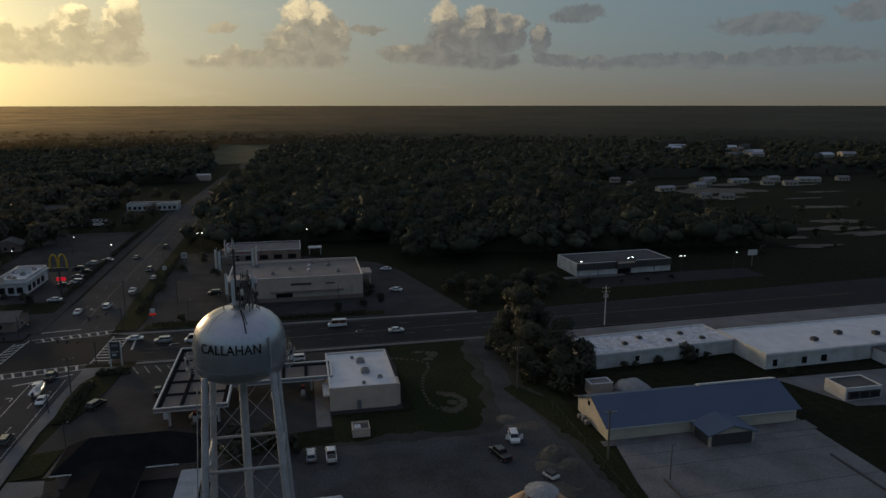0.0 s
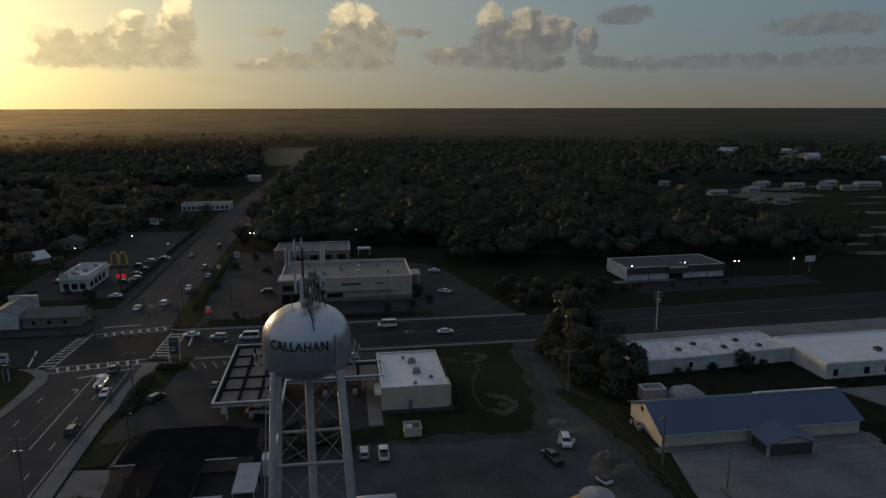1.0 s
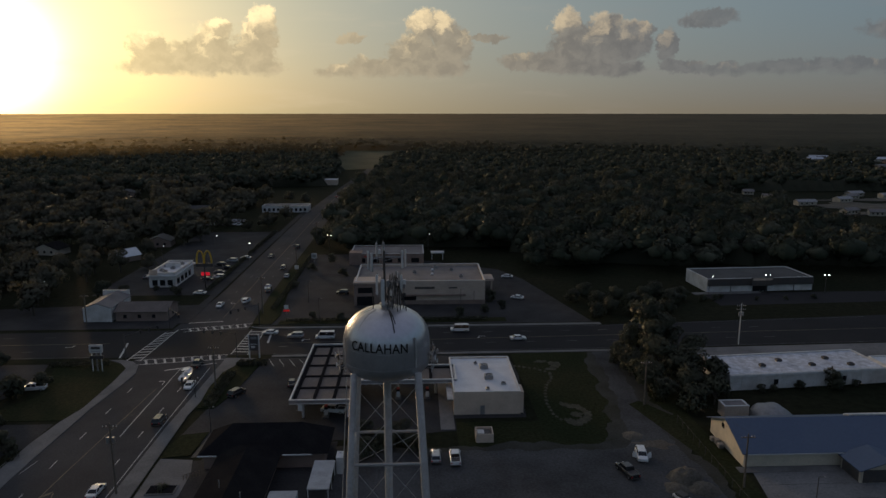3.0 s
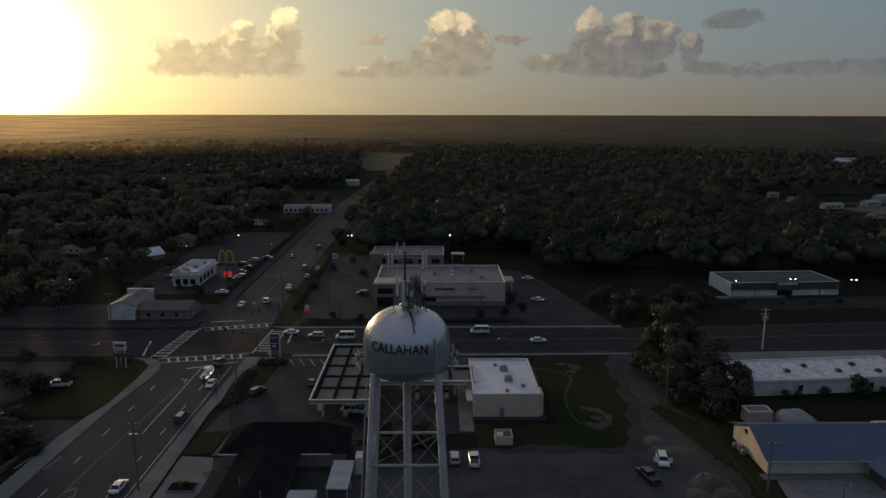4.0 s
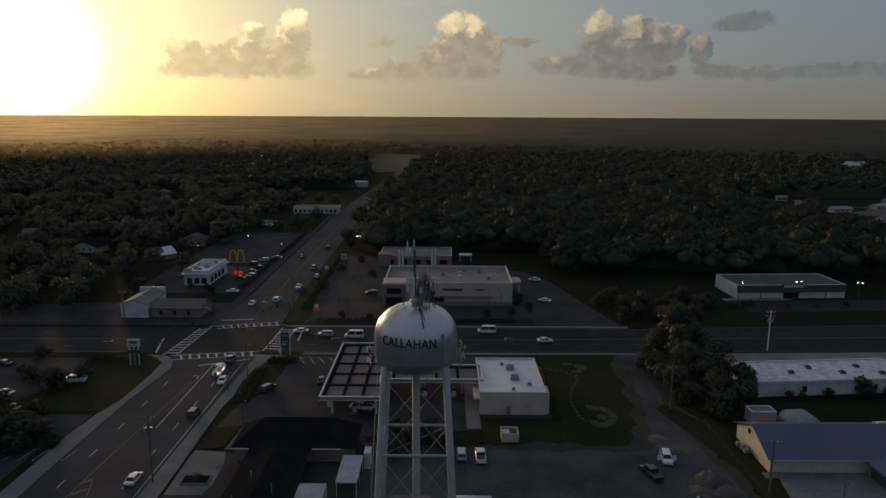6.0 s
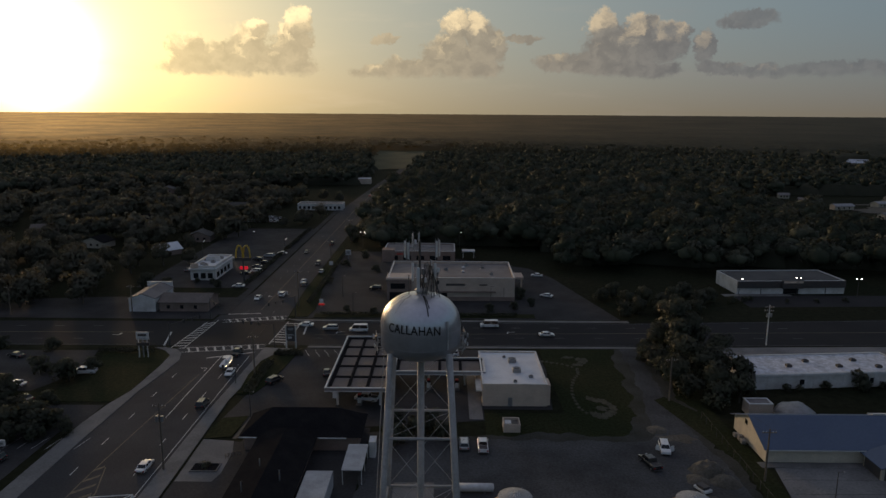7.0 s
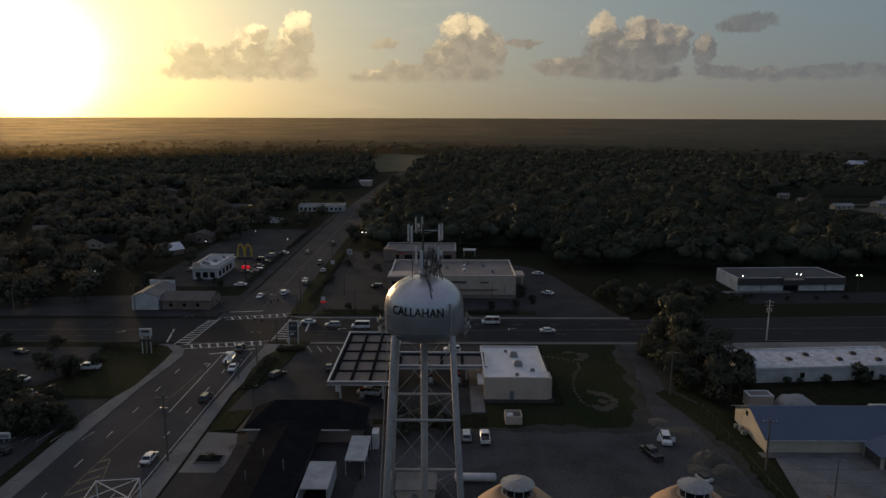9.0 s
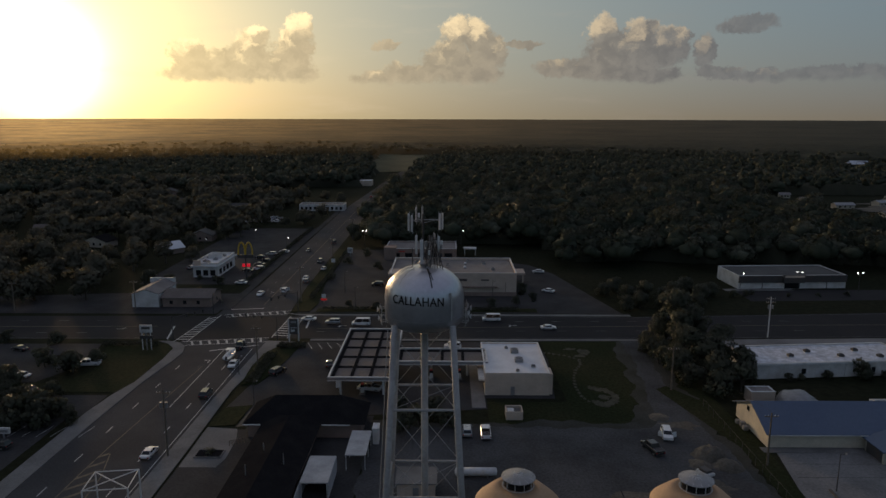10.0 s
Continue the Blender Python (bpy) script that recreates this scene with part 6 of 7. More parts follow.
for k, (x, y, s) in enumerate(((0, 0, 1.0), (0.1, 1.6, 1.2), (-0.2, 3.2, 0.9))):
    part("casing", box(B(), x - 0.5, x + 0.5, y - 0.5, y + 0.5, 0.1, s, 0.05), GREY_METAL, t)
# white block: stained joints, windows, climbing plants
for k in range(9):
    slab("pilaster", school_a, WHITE_WALL, 3.0 + 4.0 * k, 3.25 + 4.0 * k, -0.12, -0.01, 0, 3.6)
for x in (11.5, 30.0):
    slab("window", school_a, GLASS, x, x + 1.2, -0.06, 0.02, 1.0, 2.4)
for x, w in ((2.2, 1.3), (11.0, 1.6), (17.0, 1.8), (48.0, 1.6)):
    slab("window", school_b, GLASS, x, x + w, -0.06, 0.02, 0.7, 2.5)
slab("fascia", school_a, WHITE_METAL, -0.4, 42.0, -0.4, -0.07, 3.5, 4.0)
slab("fascia", school_b, WHITE_METAL, -0.4, 58.4, -0.4, -0.07, 3.7, 4.2)
slab("side_wing", school_b, WHITE_WALL, 33, 43, -6, -0.42, 0, 3.4)
slab("wing_roof", school_b, STORE_ROOF, 32.8, 43.2, -6.2, -0.42, 3.4, 3.55)
slab("wing_door", school_b, DARK_METAL, 35.4, 37.6, -6.06, -5.98, 0.1, 2.4)
small = flat_building("small_block", 125.2, 135.0, 134.8, 141.4, 3.0, WHITE_WALL, STORE_ROOF, "small pale block with a grey roof", "building", 0.1)
# dark panel on the south wall painted as the shade of its open porch
slab("dark_front", small, DARK_METAL, 0.5, 9.5, -0.05, 0.02, 0.2, 2.2)
for k in range(3):
    slab("window", small, GLASS, 1.2 + 2.8 * k, 3.5 + 2.8 * k, -0.09, -0.06, 0.5, 1.9)
back = flat_building("flat_shed", 69, 74.5, 149.5, 153, 2.9, BEIGE_WALL, GREY_ROOF, "low pale shed behind the hall", "shed", 0.1)
cov = thing("tarp_mound", 80, 150.5, 0, 0, "pale covered mound behind the hall", "mound")
bm = spin(B(), [(4.6, 0), (4.2, 1.0), (3.0, 2.0), (1.5, 2.6), (0, 2.8)], 20)
for v in bm.verts:
    v.co *= 1 + 0.15 * noise.noise(v.co * 0.6)
part("cover", bm, GREY_METAL, cov, "", True)


# ---------------------------------------------------------------- the dark-roofed house by the highway
def hip_roof(parent, x0, x1, y0, y1, eave, ridge, axis, material):
    bm = B()
    c = [bm.verts.new(p) for p in ((x0, y0, eave), (x1, y0, eave), (x1, y1, eave), (x0, y1, eave))]
    if axis == "x":
        d = (y1 - y0) / 2
        r = [bm.verts.new((x0 + d, y0 + d, ridge)), bm.verts.new((x1 - d, y0 + d, ridge))]
        fs = [(c[0], c[1], r[1], r[0]), (c[1], c[2], r[1]), (c[2], c[3], r[0], r[1]), (c[3], c[0], r[0])]
    else:
        d = (x1 - x0) / 2
        r = [bm.verts.new((x0 + d, y0 + d, ridge)), bm.verts.new((x0 + d, y1 - d, ridge))]
        fs = [(c[0], c[1], r[0]), (c[1], c[2], r[1], r[0]), (c[2], c[3], r[1]), (c[3], c[0], r[0], r[1])]
    for f in fs:
        bm.faces.new(f)
    bm.faces.new(c[::-1])
    bmesh.ops.recalc_face_normals(bm, faces=bm.faces[:])
    return part("roof", bm, material, parent, "dark shingled hip roof")


house = thing("dark_roofed_building", 0, 0, 0, 0, "low building with dark hipped shingle roofs", "building")
slab("wall", house, BROWN_WALL, -40.4, -17.4, 131.5, 141.0, 0, 3.2)
slab("wall", house, BROWN_WALL, -36.2, -26.6, 92, 131.4, 0, 3.2)
hip_roof(house, -41.3, -16.5, 130.6, 141.9, 3.2, 7.2, "x", DARK_ROOF)
hip_roof(house, -37.4, -25.4, 86, 135.5, 3.25, 5.6, "y", DARK_ROOF)
slab("gutter", house, WHITE_METAL, -41.2, -37.6, 130.4, 130.58, 3.05, 3.25)
slab("gutter", house, WHITE_METAL, -25.2, -19.6, 130.4, 130.58, 3.05, 3.25)
for x, y in ((-33, 116), (-34, 108), (-28.5, 112)):
    part("vent_pipe", rod(B(), (x, y, 3.3), (x, y, 6.4), 0.1, n=8), GREY_METAL, house)


def carport(x0, x1, y0, y1, z0, z1, label):
    t = thing("carport", 0, 0, 0, 0, label, "carport")
    part("roof", frustum(B(), (x0, x1, y0, y1, z0), (x0 + 0.02, x1 - 0.02, y0 + 0.02, y1 - 0.02, z0 + 0.16)), DULL_SHEET, t, "pale dull sheet roof")
    for x in (x0 + 0.2, x1 - 0.2):
        for y in (y0 + 0.2, (y0 + y1) / 2, y1 - 0.2):
            part("post", rod(B(), (x, y, 0), (x, y, z0), 0.07, n=8), WHITE_METAL, t)
    return t


carport(-18.8, -14.9, 118.2, 128.4, 2.9, 3.1, "white flat-roofed carport beside the dark roof")
t = carport(-25.0, -20.2, 108.2, 117.8, 2.95, 3.1, "white open shelter with a flat sheet roof")
slab("screen", t, DULL_SHEET, -25.1, -24.98, 104, 117.7, 0, 2.9)
slab("back_wall", t, DULL_SHEET, -24.96, -20.3, 117.72, 117.85, 0, 2.9)
slab("side_wall", t, DULL_SHEET, -20.28, -20.18, 108.3, 117.7, 0, 2.9)
tail = flat_building("side_shelter", -14.8, -13.6, 128.6, 131.2, 3.3, WHITE_WALL, WHITE_ROOF, "narrow white shed at the carport", "shed", 0.05)
pump = thing("pump_house", -8.8, 108.2, 0, 0, "pump house with a pale flat roof under the tower", "shed")
slab("wall", pump, BEIGE_WALL, 0.3, 6.8, 0.3, 5.7, 0, 2.8)
slab("roof", pump, CONCRETE, 0, 7.1, 0, 6.0, 2.8, 3.0)
slab("door", pump, GREY_METAL, 3.0, 4.0, 0.24, 0.31, 0.05, 2.1)
cyl = thing("steel_tank", 1.4, 116.2, 0, 0, "white horizontal steel tank on saddles", "tank")
bm = rod(B(), (0.3, 0, 1.0), (7.4, 0, 1.0), 0.75, n=24)
part("shell", bm, WHITE_METAL, cyl, "", True)
for x in (0.3, 7.4):
    bm = spin(B(), [(0.75, 0), (0.6, 0.18), (0.3, 0.27), (0, 0.3)], 24)
    bm.transform(pose(x, 0, 1.0, 0, 90 if x > 1 else -90, 0))
    part("end_cap", bm, WHITE_METAL, cyl, "", True)
for x in (1.6, 6.0):
    slab("saddle", cyl, CONCRETE, x - 0.2, x + 0.2, -0.6, 0.6, 0, 0.6)
cab = thing("equipment_cabinet", -1.2, 97.5, 0, 12, "pale ribbed cabinet beside the tank", "cabinet")
slab("casing", cab, WHITE_METAL, -0.6, 0.6, -0.9, 0.9, 0, 2.0)
for k in range(5):
    slab("rib", cab, WHITE_METAL, -0.64, 0.64, -0.8 + 0.36 * k, -0.72 + 0.36 * k, 2.0, 2.06)
enc = thing("dumpster_pen", 12.7, 140.2, 0, 0, "cream masonry dumpster pen with open top", "enclosure")
for q in ((0, 3.6, 0, 0.2), (0, 0.2, 0.2, 3.6), (3.4, 3.6, 0.2, 3.6), (0.2, 3.4, 3.4, 3.6)):
    slab("wall", enc, CREAM_WALL, *q, 0, 1.9)
dump = thing("dumpster", 13.1, 141.3, 0, 0, "dark steel dumpster inside the pen", "dumpster")
part("bin", frustum(B(), (0.2, 2.6, 0.1, 1.7, 0.1), (0, 2.8, 0, 1.9, 1.5)), DARK_METAL, dump)
part("lid", frustum(B(), (0, 1.35, 0.05, 1.85, 1.5), (0, 1.35, 0.1, 1.8, 1.58)), WHITE_METAL, dump)

# pumps under the canopy
first = None
for x, y in ((-20, 155), (-20, 163), (-20, 171), (-20, 179), (-4, 164.5), (3, 164.5)):
    if first is None:
        first = thing("fuel_pump", x, y, 0, 0, "fuel pump on a concrete island", "fuel pump", "pumps")
        slab("island", first, CONCRETE, -0.7, 0.7, -1.6, 1.6, 0.01, 0.18)
        slab("cabinet", first, WHITE_METAL, -0.4, 0.4, -0.55, 0.55, 0.18, 1.5)
        slab("display", first, GLASS, -0.42, 0.42, -0.4, 0.4, 1.5, 2.1)
        slab("top_sign", first, RED_SIGN, -0.35, 0.35, -0.5, 0.5, 2.1, 2.35)
    else:
        copy_thing(first, pose(x, y, 0))
slab("corner_box", canopy, WHITE_METAL, -25.6, -24.6, 150.9, 151.4, 2.9, 4.4)


# ---------------------------------------------------------------- signs and poles
def post_sign(name, x, y, turn, posts, face, label, bar=None, mat=None, lamp=None):
    """posts: heights; face: width, bottom, top."""
    t = thing(name, x, y, 0, turn, label, "sign")
    w, z0, z1 = face
    for px in ((-w / 2 + 0.15, w / 2 - 0.15) if posts == 2 else (0,)):
        slab("post", t, WHITE_METAL if posts == 2 else GREY_METAL, px - 0.15, px + 0.15, -0.12, 0.12, 0, z1 if posts == 2 else z0)
    slab("sign_face", t, mat or WHITE_WALL, -w / 2 + (0.32 if posts == 2 else 0), w / 2 - (0.32 if posts == 2 else 0), -0.2, 0.2, z0, z1)
    for (a, b, c, d, m_) in bar or ():
        for s in (-1, 1):
            slab("sign_bar", t, m_, a, b, min(s * 0.21, s * 0.24), max(s * 0.21, s * 0.24), c, d)
    return t


cv = post_sign("pharmacy_sign", -83.6, 184.6, 0, 1, (3.4, 5.2, 7.3), "white roadside sign over a dark lower board on two legs", ((-1.2, 1.2, 6.1, 6.8, DARK_METAL), (-1.2, 1.2, 5.5, 5.7, GREY_METAL)))
slab("lower_board", cv, DARK_METAL, -1.75, 1.75, -0.18, 0.18, 3.4, 4.3)
for x in (-1.2, 1.2):
    slab("leg", cv, WHITE_METAL, x - 0.1, x + 0.1, -0.1, 0.1, 0, 3.4)
    slab("leg", cv, WHITE_METAL, x - 0.1, x + 0.1, -0.1, 0.1, 4.3, 5.2)
post_sign("fuel_price_sign", -44.5, 193.0, 0, 2, (3.0, 2.2, 6.8), "tall white framed price sign with dark panels", ((-0.8, 0.8, 5.5, 6.2, GREY_METAL), (-0.9, 0.9, 4.0, 4.2, WHITE_METAL), (-0.8, 0.3, 3.0, 3.6, WHITE_METAL)), DARK_METAL)
post_sign("red_message_sign", -84.6, 285, 0, 1, (3.2, 2.1, 3.4), "red glowing message board on a post", (), RED_LED)
rx = post_sign("pharmacy_board", -43.4, 236, 0, 1, (2.0, 0.8, 1.4), "dim red glowing board with a pale top at the kerb", (), DIM_LED)
slab("top_panel", rx, WHITE_METAL, -0.7, 0.7, -0.15, 0.15, 1.7, 3.0)
post_sign("shop_sign", -45.5, 318, 0, 1, (2.4, 1.8, 4.2), "pale square sign on a post", ((-0.8, 0.8, 2.3, 3.7, GREY_METAL),))
post_sign("small_sign", -50.5, 300, 0, 1, (1.6, 1.0, 2.6), "small pale roadside sign", ())
post_sign("store_sign", 190.6, 261, 0, 1, (4.2, 4.5, 6.8), "pale store sign on a post", ())
post_sign("lot_sign", -87.9, 128.0, 0, 1, (2.6, 2.2, 3.4), "small pale lot sign with grey bars", ((-1.0, 1.0, 2.5, 3.0, GREY_METAL),))
# two yellow hoops of the restaurant's sign
arch = thing("arch_sign", -81.0, 272.5, -0.9, 0, "yellow double-hoop sign on a dark post", "sign")
slab("post", arch, DARK_METAL, -0.25, 0.25, -0.2, 0.2, 0, 10)
slab("board", arch, DARK_METAL, -3.2, 3.2, -0.25, 0.25, 9.4, 10.7)
for c in (-1.45, 1.45):
    bm = B()
    pts = [(c + 1.35 * math.cos(a) * (1.0 if math.sin(a) > 0 else 1.0), 10.7 + 4.9 * math.sin(a) ** 0.8) for a in [math.pi * k / 18 for k in range(19)]]
    for p, q in zip(pts, pts[1:]):
        rod(bm, (p[0], 0, p[1]), (q[0], 0, q[1]), 0.32, n=8)
    part("hoop", bm, YELLOW_SIGN, arch, "yellow hoop")


def utility_pole(x, y, h, arms=1, drum=True, tone=None, label="wooden utility pole with cross-arm and transformer"):
    t = thing("utility_pole", x, y, 0, 0, label, "utility pole", "utility poles")
    part("pole", rod(B(), (0, 0, 0), (0, 0, h), 0.2, 0.13, 10), tone or WOOD, t)
    for k in range(arms):
        slab("cross_arm", t, WOOD, -1.3, 1.3, -0.07, 0.07, h - 0.8 - 1.1 * k, h - 0.65 - 1.1 * k)
        for dx in (-1.2, -0.6, 0.6, 1.2):
            part("insulator", rod(B(), (dx, 0, h - 0.65 - 1.1 * k), (dx, 0, h - 0.4 - 1.1 * k), 0.06, n=6), WHITE_METAL, t)
    if drum:
        for dx in (-0.5, 0.5):
            part("transformer", rod(B(), (dx, -0.15, h - 3.6), (dx, -0.15, h - 2.5), 0.3, n=12), GREY_METAL, t)
    return t


utility_pole(-53.5, 123.2, 13.6)
utility_pole(95.2, 199.0, 12.4, 2, True, WHITE_WALL, "pale concrete utility pole with cross-arms")
for x, y, h in ((-49.3, 171.7, 11), (-51.5, 236.5, 13), (-50.5, 300, 12), (-50, 360, 12), (-105.5, 226.5, 10), (-145, 224, 10), (53.5, 157.5, 11), (60.0, 121, 10.5)):
    utility_pole(x, y, h, 1, False, None, "wooden utility pole with a cross-arm")


def wire(a, b, sag, label="thin black overhead cable"):
    cu = bpy.data.curves.new("overhead_cable", "CURVE")
    cu.dimensions, cu.bevel_depth, cu.bevel_resolution = "3D", 0.011, 1
    sp = cu.splines.new("POLY")
    sp.points.add(12)
    a, b = Vector(a), Vector(b)
    for k in range(13):
        f = k / 12
        p = a.lerp(b, f) - Vector((0, 0, sag * 4 * f * (1 - f)))
        sp.points[k].co = (*p, 1)
    cu.materials.append(BLACK_PAINT)
    tagged(new("overhead_cable", cu), label, "cable", "overhead cables")


for dx in (-1.2, 1.2):
    wire((-53.5 + dx, 123.2, 13.2), (-49.3 + dx, 171.7, 10.6), 0.8)
    wire((-49.3 + dx, 171.7, 10.6), (-51.5 + dx, 236.5, 12.6), 1.2)
    wire((-51.5 + dx, 236.5, 12.6), (-50.5 + dx, 300, 11.6), 1.2)
    wire((-50.5 + dx, 300, 11.6), (-50 + dx, 360, 11.6), 1.2)
    wire((53.5 + dx, 157.5, 10.6), (60 + dx, 121, 10.1), 0.8)


def lamp_post(x, y, h, heads, lit, label):
    t = thing("street_lamp", x, y, 0, 0, label, "street lamp", "lamps")
    part("pole", rod(B(), (0, 0, 0), (0, 0, h), 0.11, 0.07, 8), DARK_METAL, t)
    for k in range(heads):
        s = (k * 2 - 1) if heads == 2 else 1
        arm = part("arm", rod(B(), (0, 0, h - 0.05), (s * 0.9, -0.2, h + 0.1), 0.045, n=6), DARK_METAL, t)
        part("lamp_head", box(B(), s * 0.9 - 0.15, s * 0.9 + 0.15, -0.4, -0.05, h + 0.02, h + 0.2, 0.04), WHITE_LAMP if lit else GREY_METAL, arm, "glowing white lamp head" if lit else "")
    return t


for x, y, h, n in ((-132.1, 252.2, 8, 1), (-113, 317.2, 8, 1), (-97.1, 343.9, 8, 1), (-76.1, 322.7, 8, 1), (-41.7, 343.3, 8, 2), (6.6, 344.4, 8, 1), (173.4, 248.7, 9, 1), (154.0, 254.5, 7.2, 2), (132.0, 255.6, 7.2, 2), (110.2, 255.6, 6.6, 1)):
    lamp_post(x, y, h, n, True, "lit white lot lamp on a dark pole")
for x, y, h in ((68.0, 111.9, 7.0), (-43.4, 146.8, 6.0), (-31, 226, 8), (-12, 300, 8), (16, 240, 7), (-38, 250, 8), (-52.5, 166, 5)):
    lamp_post(x, y, h, 1, False, "unlit lot lamp on a dark pole")


def traffic_signal(x, y, turn, reach):
    t = thing("traffic_signal", x, y, 0, turn, "traffic signal hung on a steel mast arm", "traffic light", "signals")
    part("pole", rod(B(), (0, 0, 0), (0, 0, 7.2), 0.15, 0.11, 10), DARK_METAL, t)
    part("mast_arm", rod(B(), (0, 0, 6.6), (0, reach, 7.0), 0.09, 0.05, 8), DARK_METAL, t)
    for f in (0.45, 0.7, 0.95):
        head = slab("signal_head", t, DARK_METAL, -0.18, 0.18, reach * f - 0.18, reach * f + 0.18, 5.9, 6.95)
        for k in range(3):
            part("lens", rod(B(), (0.17, reach * f, 6.1 + 0.32 * k), (0.22, reach * f, 6.1 + 0.32 * k), 0.12, n=10), GLASS, head)


traffic_signal(-49.6, 194.0, 70, 11)
traffic_signal(-79.9, 193.6, -35, 11)
traffic_signal(-50.0, 224.4, 140, 11)
traffic_signal(-77.4, 221.4, 215, 11)


# ---------------------------------------------------------------- sign frame on tall legs near the highway
frame_ = thing("tall_sign_frame", -39.5, 75.0, 0, 8, "tall white steel sign frame with crossed top bracing", "sign")
for sx in (-2.5, 2.5):
    for sy in (-2.2, 2.2):
        part("leg", rod(B(), (sx, sy, 0), (sx, sy, 22), 0.09, n=8), WHITE_METAL, frame_)
for a, b in (((-2.5, -2.2), (2.5, -2.2)), ((2.5, -2.2), (2.5, 2.2)), ((2.5, 2.2), (-2.5, 2.2)), ((-2.5, 2.2), (-2.5, -2.2)), ((-2.5, -2.2), (2.5, 2.2)), ((2.5, -2.2), (-2.5, 2.2))):
    part("beam", rod(B(), (*a, 22), (*b, 22), 0.065, n=8), WHITE_METAL, frame_)


# ---------------------------------------------------------------- houses and far buildings
def small_house(x, y, w, d, eave, ridge, axis, wall, roof, label, turn=0.0):
    h = gable_hall("house", x, x + w, y, y + d, eave, ridge, wall, roof, label, 0.5, axis, "house")
    h.matrix_basis = pose(x, y, 0, 0, 0, turn)
    for k in range(3):
        slab("window", h, GLASS, w * (0.15 + 0.28 * k), w * (0.15 + 0.28 * k) + 1.1, -0.04, 0.02, 1.0, 2.2)
    return h


small_house(-139.7, 325, 9, 10, 2.6, 5.2, "y", BROWN_WALL, WHITE_ROOF, "dim brown house with a bright metal roof", -40)
small_house(-97.5, 229.5, 16.5, 11, 3.2, 5.0, "x", BROWN_WALL, CANOPY_DECK, "low tan shop with a brown roof", 0)
for k, (x, y, w, d, a) in enumerate(((-135, 356, 12, 10, 5), (-190, 410, 14, 10, 10), (-230, 440, 14, 10, -20), (-150, 470, 14, 10, 0), (-182, 340, 13, 9, -12), (-226, 372, 12, 9, 15), (-172, 385, 12, 9, -5), (-262, 320, 13, 10, 10), (-285, 400, 13, 10, -8), (-205, 500, 14, 10, 6), (-262, 500, 14, 10, -14), (-170, 552, 18, 10, 0), (-240, 570, 16, 10, 4))):
    small_house(x, y, w, d, 3.0, 5.4, "x" if k % 2 else "y", (BROWN_WALL, TAN_WALL, BROWN_WALL)[k % 3], (STORE_ROOF, DARK_ROOF, CANOPY_DECK)[k % 3], "small dim house among shade trees", a)
t = flat_building("billboard_wall", -108, -99, 245.2, 245.8, 6.4, WHITE_WALL, GREY_ROOF, "pale blank board behind the metal shed", "billboard", 0.1)
far_a = flat_building("roadside_store", -103, -72, 478, 490, 4.4, WHITE_WALL, GREY_ROOF, "pale roadside store with many windows", "store", 0.3)
for k in range(10):
    slab("window", far_a, GLASS, 1.0 + 3.0 * k, 2.6 + 3.0 * k, -0.05, 0.02, 0.9, 2.8)
flat_building("roadside_store", -106, -72, 655, 668, 5.0, CREAM_WALL, WHITE_ROOF, "pale roadside store far up the highway", "store", 0.3)
flat_building("roadside_store", -46, -28, 712, 724, 4.5, BROWN_WALL, RED_SIGN, "reddish roadside building far up the highway", "store", 0.2)
far_rng = random.Random(9)
for k in range(26):
    x, y = far_rng.uniform(532, 690), far_rng.uniform(750, 990)
    small_house(x, y, far_rng.uniform(12, 26), far_rng.uniform(9, 13), 3.4, 5.8, "x", (TAN_WALL, BROWN_WALL)[k % 2], (OLD_WHITE_ROOF, GREY_ROOF, GREY_METAL, STORE_ROOF)[k % 4], "low far house in a clearing", far_rng.uniform(-20, 20))
for x, y, w, d in ((278, 497, 18, 6), (286, 452, 14, 6), (298, 447, 12, 5), (318, 512, 15, 7), (366, 534, 20, 7), (400, 512, 13, 8), (430, 533, 24, 9), (349, 548, 16, 7), (270, 534, 12, 6), (410, 545, 16, 8), (270, 566, 10, 6), (278, 660, 22, 8), (472, 536, 12, 7), (336, 530, 14, 6), (385, 520, 12, 6)):
    small_house(x, y, w * 0.8, d, 2.8, 4.2, "x", TAN_WALL, (GREY_METAL if w > 14 else GREY_ROOF), "low dim building in a far yard", (w * 37) % 40 - 20)


# ---------------------------------------------------------------- yard clutter, fence, heaps
def dirt_pile_at(x, y, r, h, material, label):
    bm = B()
    n = 28
    spin(bm, [(r, 0), (r * 0.8, h * 0.3), (r * 0.55, h * 0.7), (r * 0.3, h * 0.95), (0, h)], n)
    for v in bm.verts:
        q = v.co * 0.9 + Vector((x, y, 0))
        v.co.x *= 1 + 0.3 * noise.noise(q)
        v.co.y *= 1 + 0.3 * noise.noise(q + Vector((7, 0, 0)))
        v.co.z *= 1 + 0.4 * noise.noise(q * 1.7)
    ob = part("dirt_mound", bm, material, None, label, True, category="heap")
    ob.matrix_basis = pose(x, y, 0)


dirt_pile_at(50.6, 124.4, 3.4, 2.0, DIRT, "pale heap of dirt in the yard")
dirt_pile_at(52.4, 120.6, 3.0, 1.1, DIRT, "pale heap of dirt in the yard")
dirt_pile_at(47.6, 121.0, 2.4, 0.5, DIRT, "pale heap of dirt in the yard")
dirt_pile_at(46.0, 142.0, 2.4, 0.3, DIRT, "low spread of pale gravel")
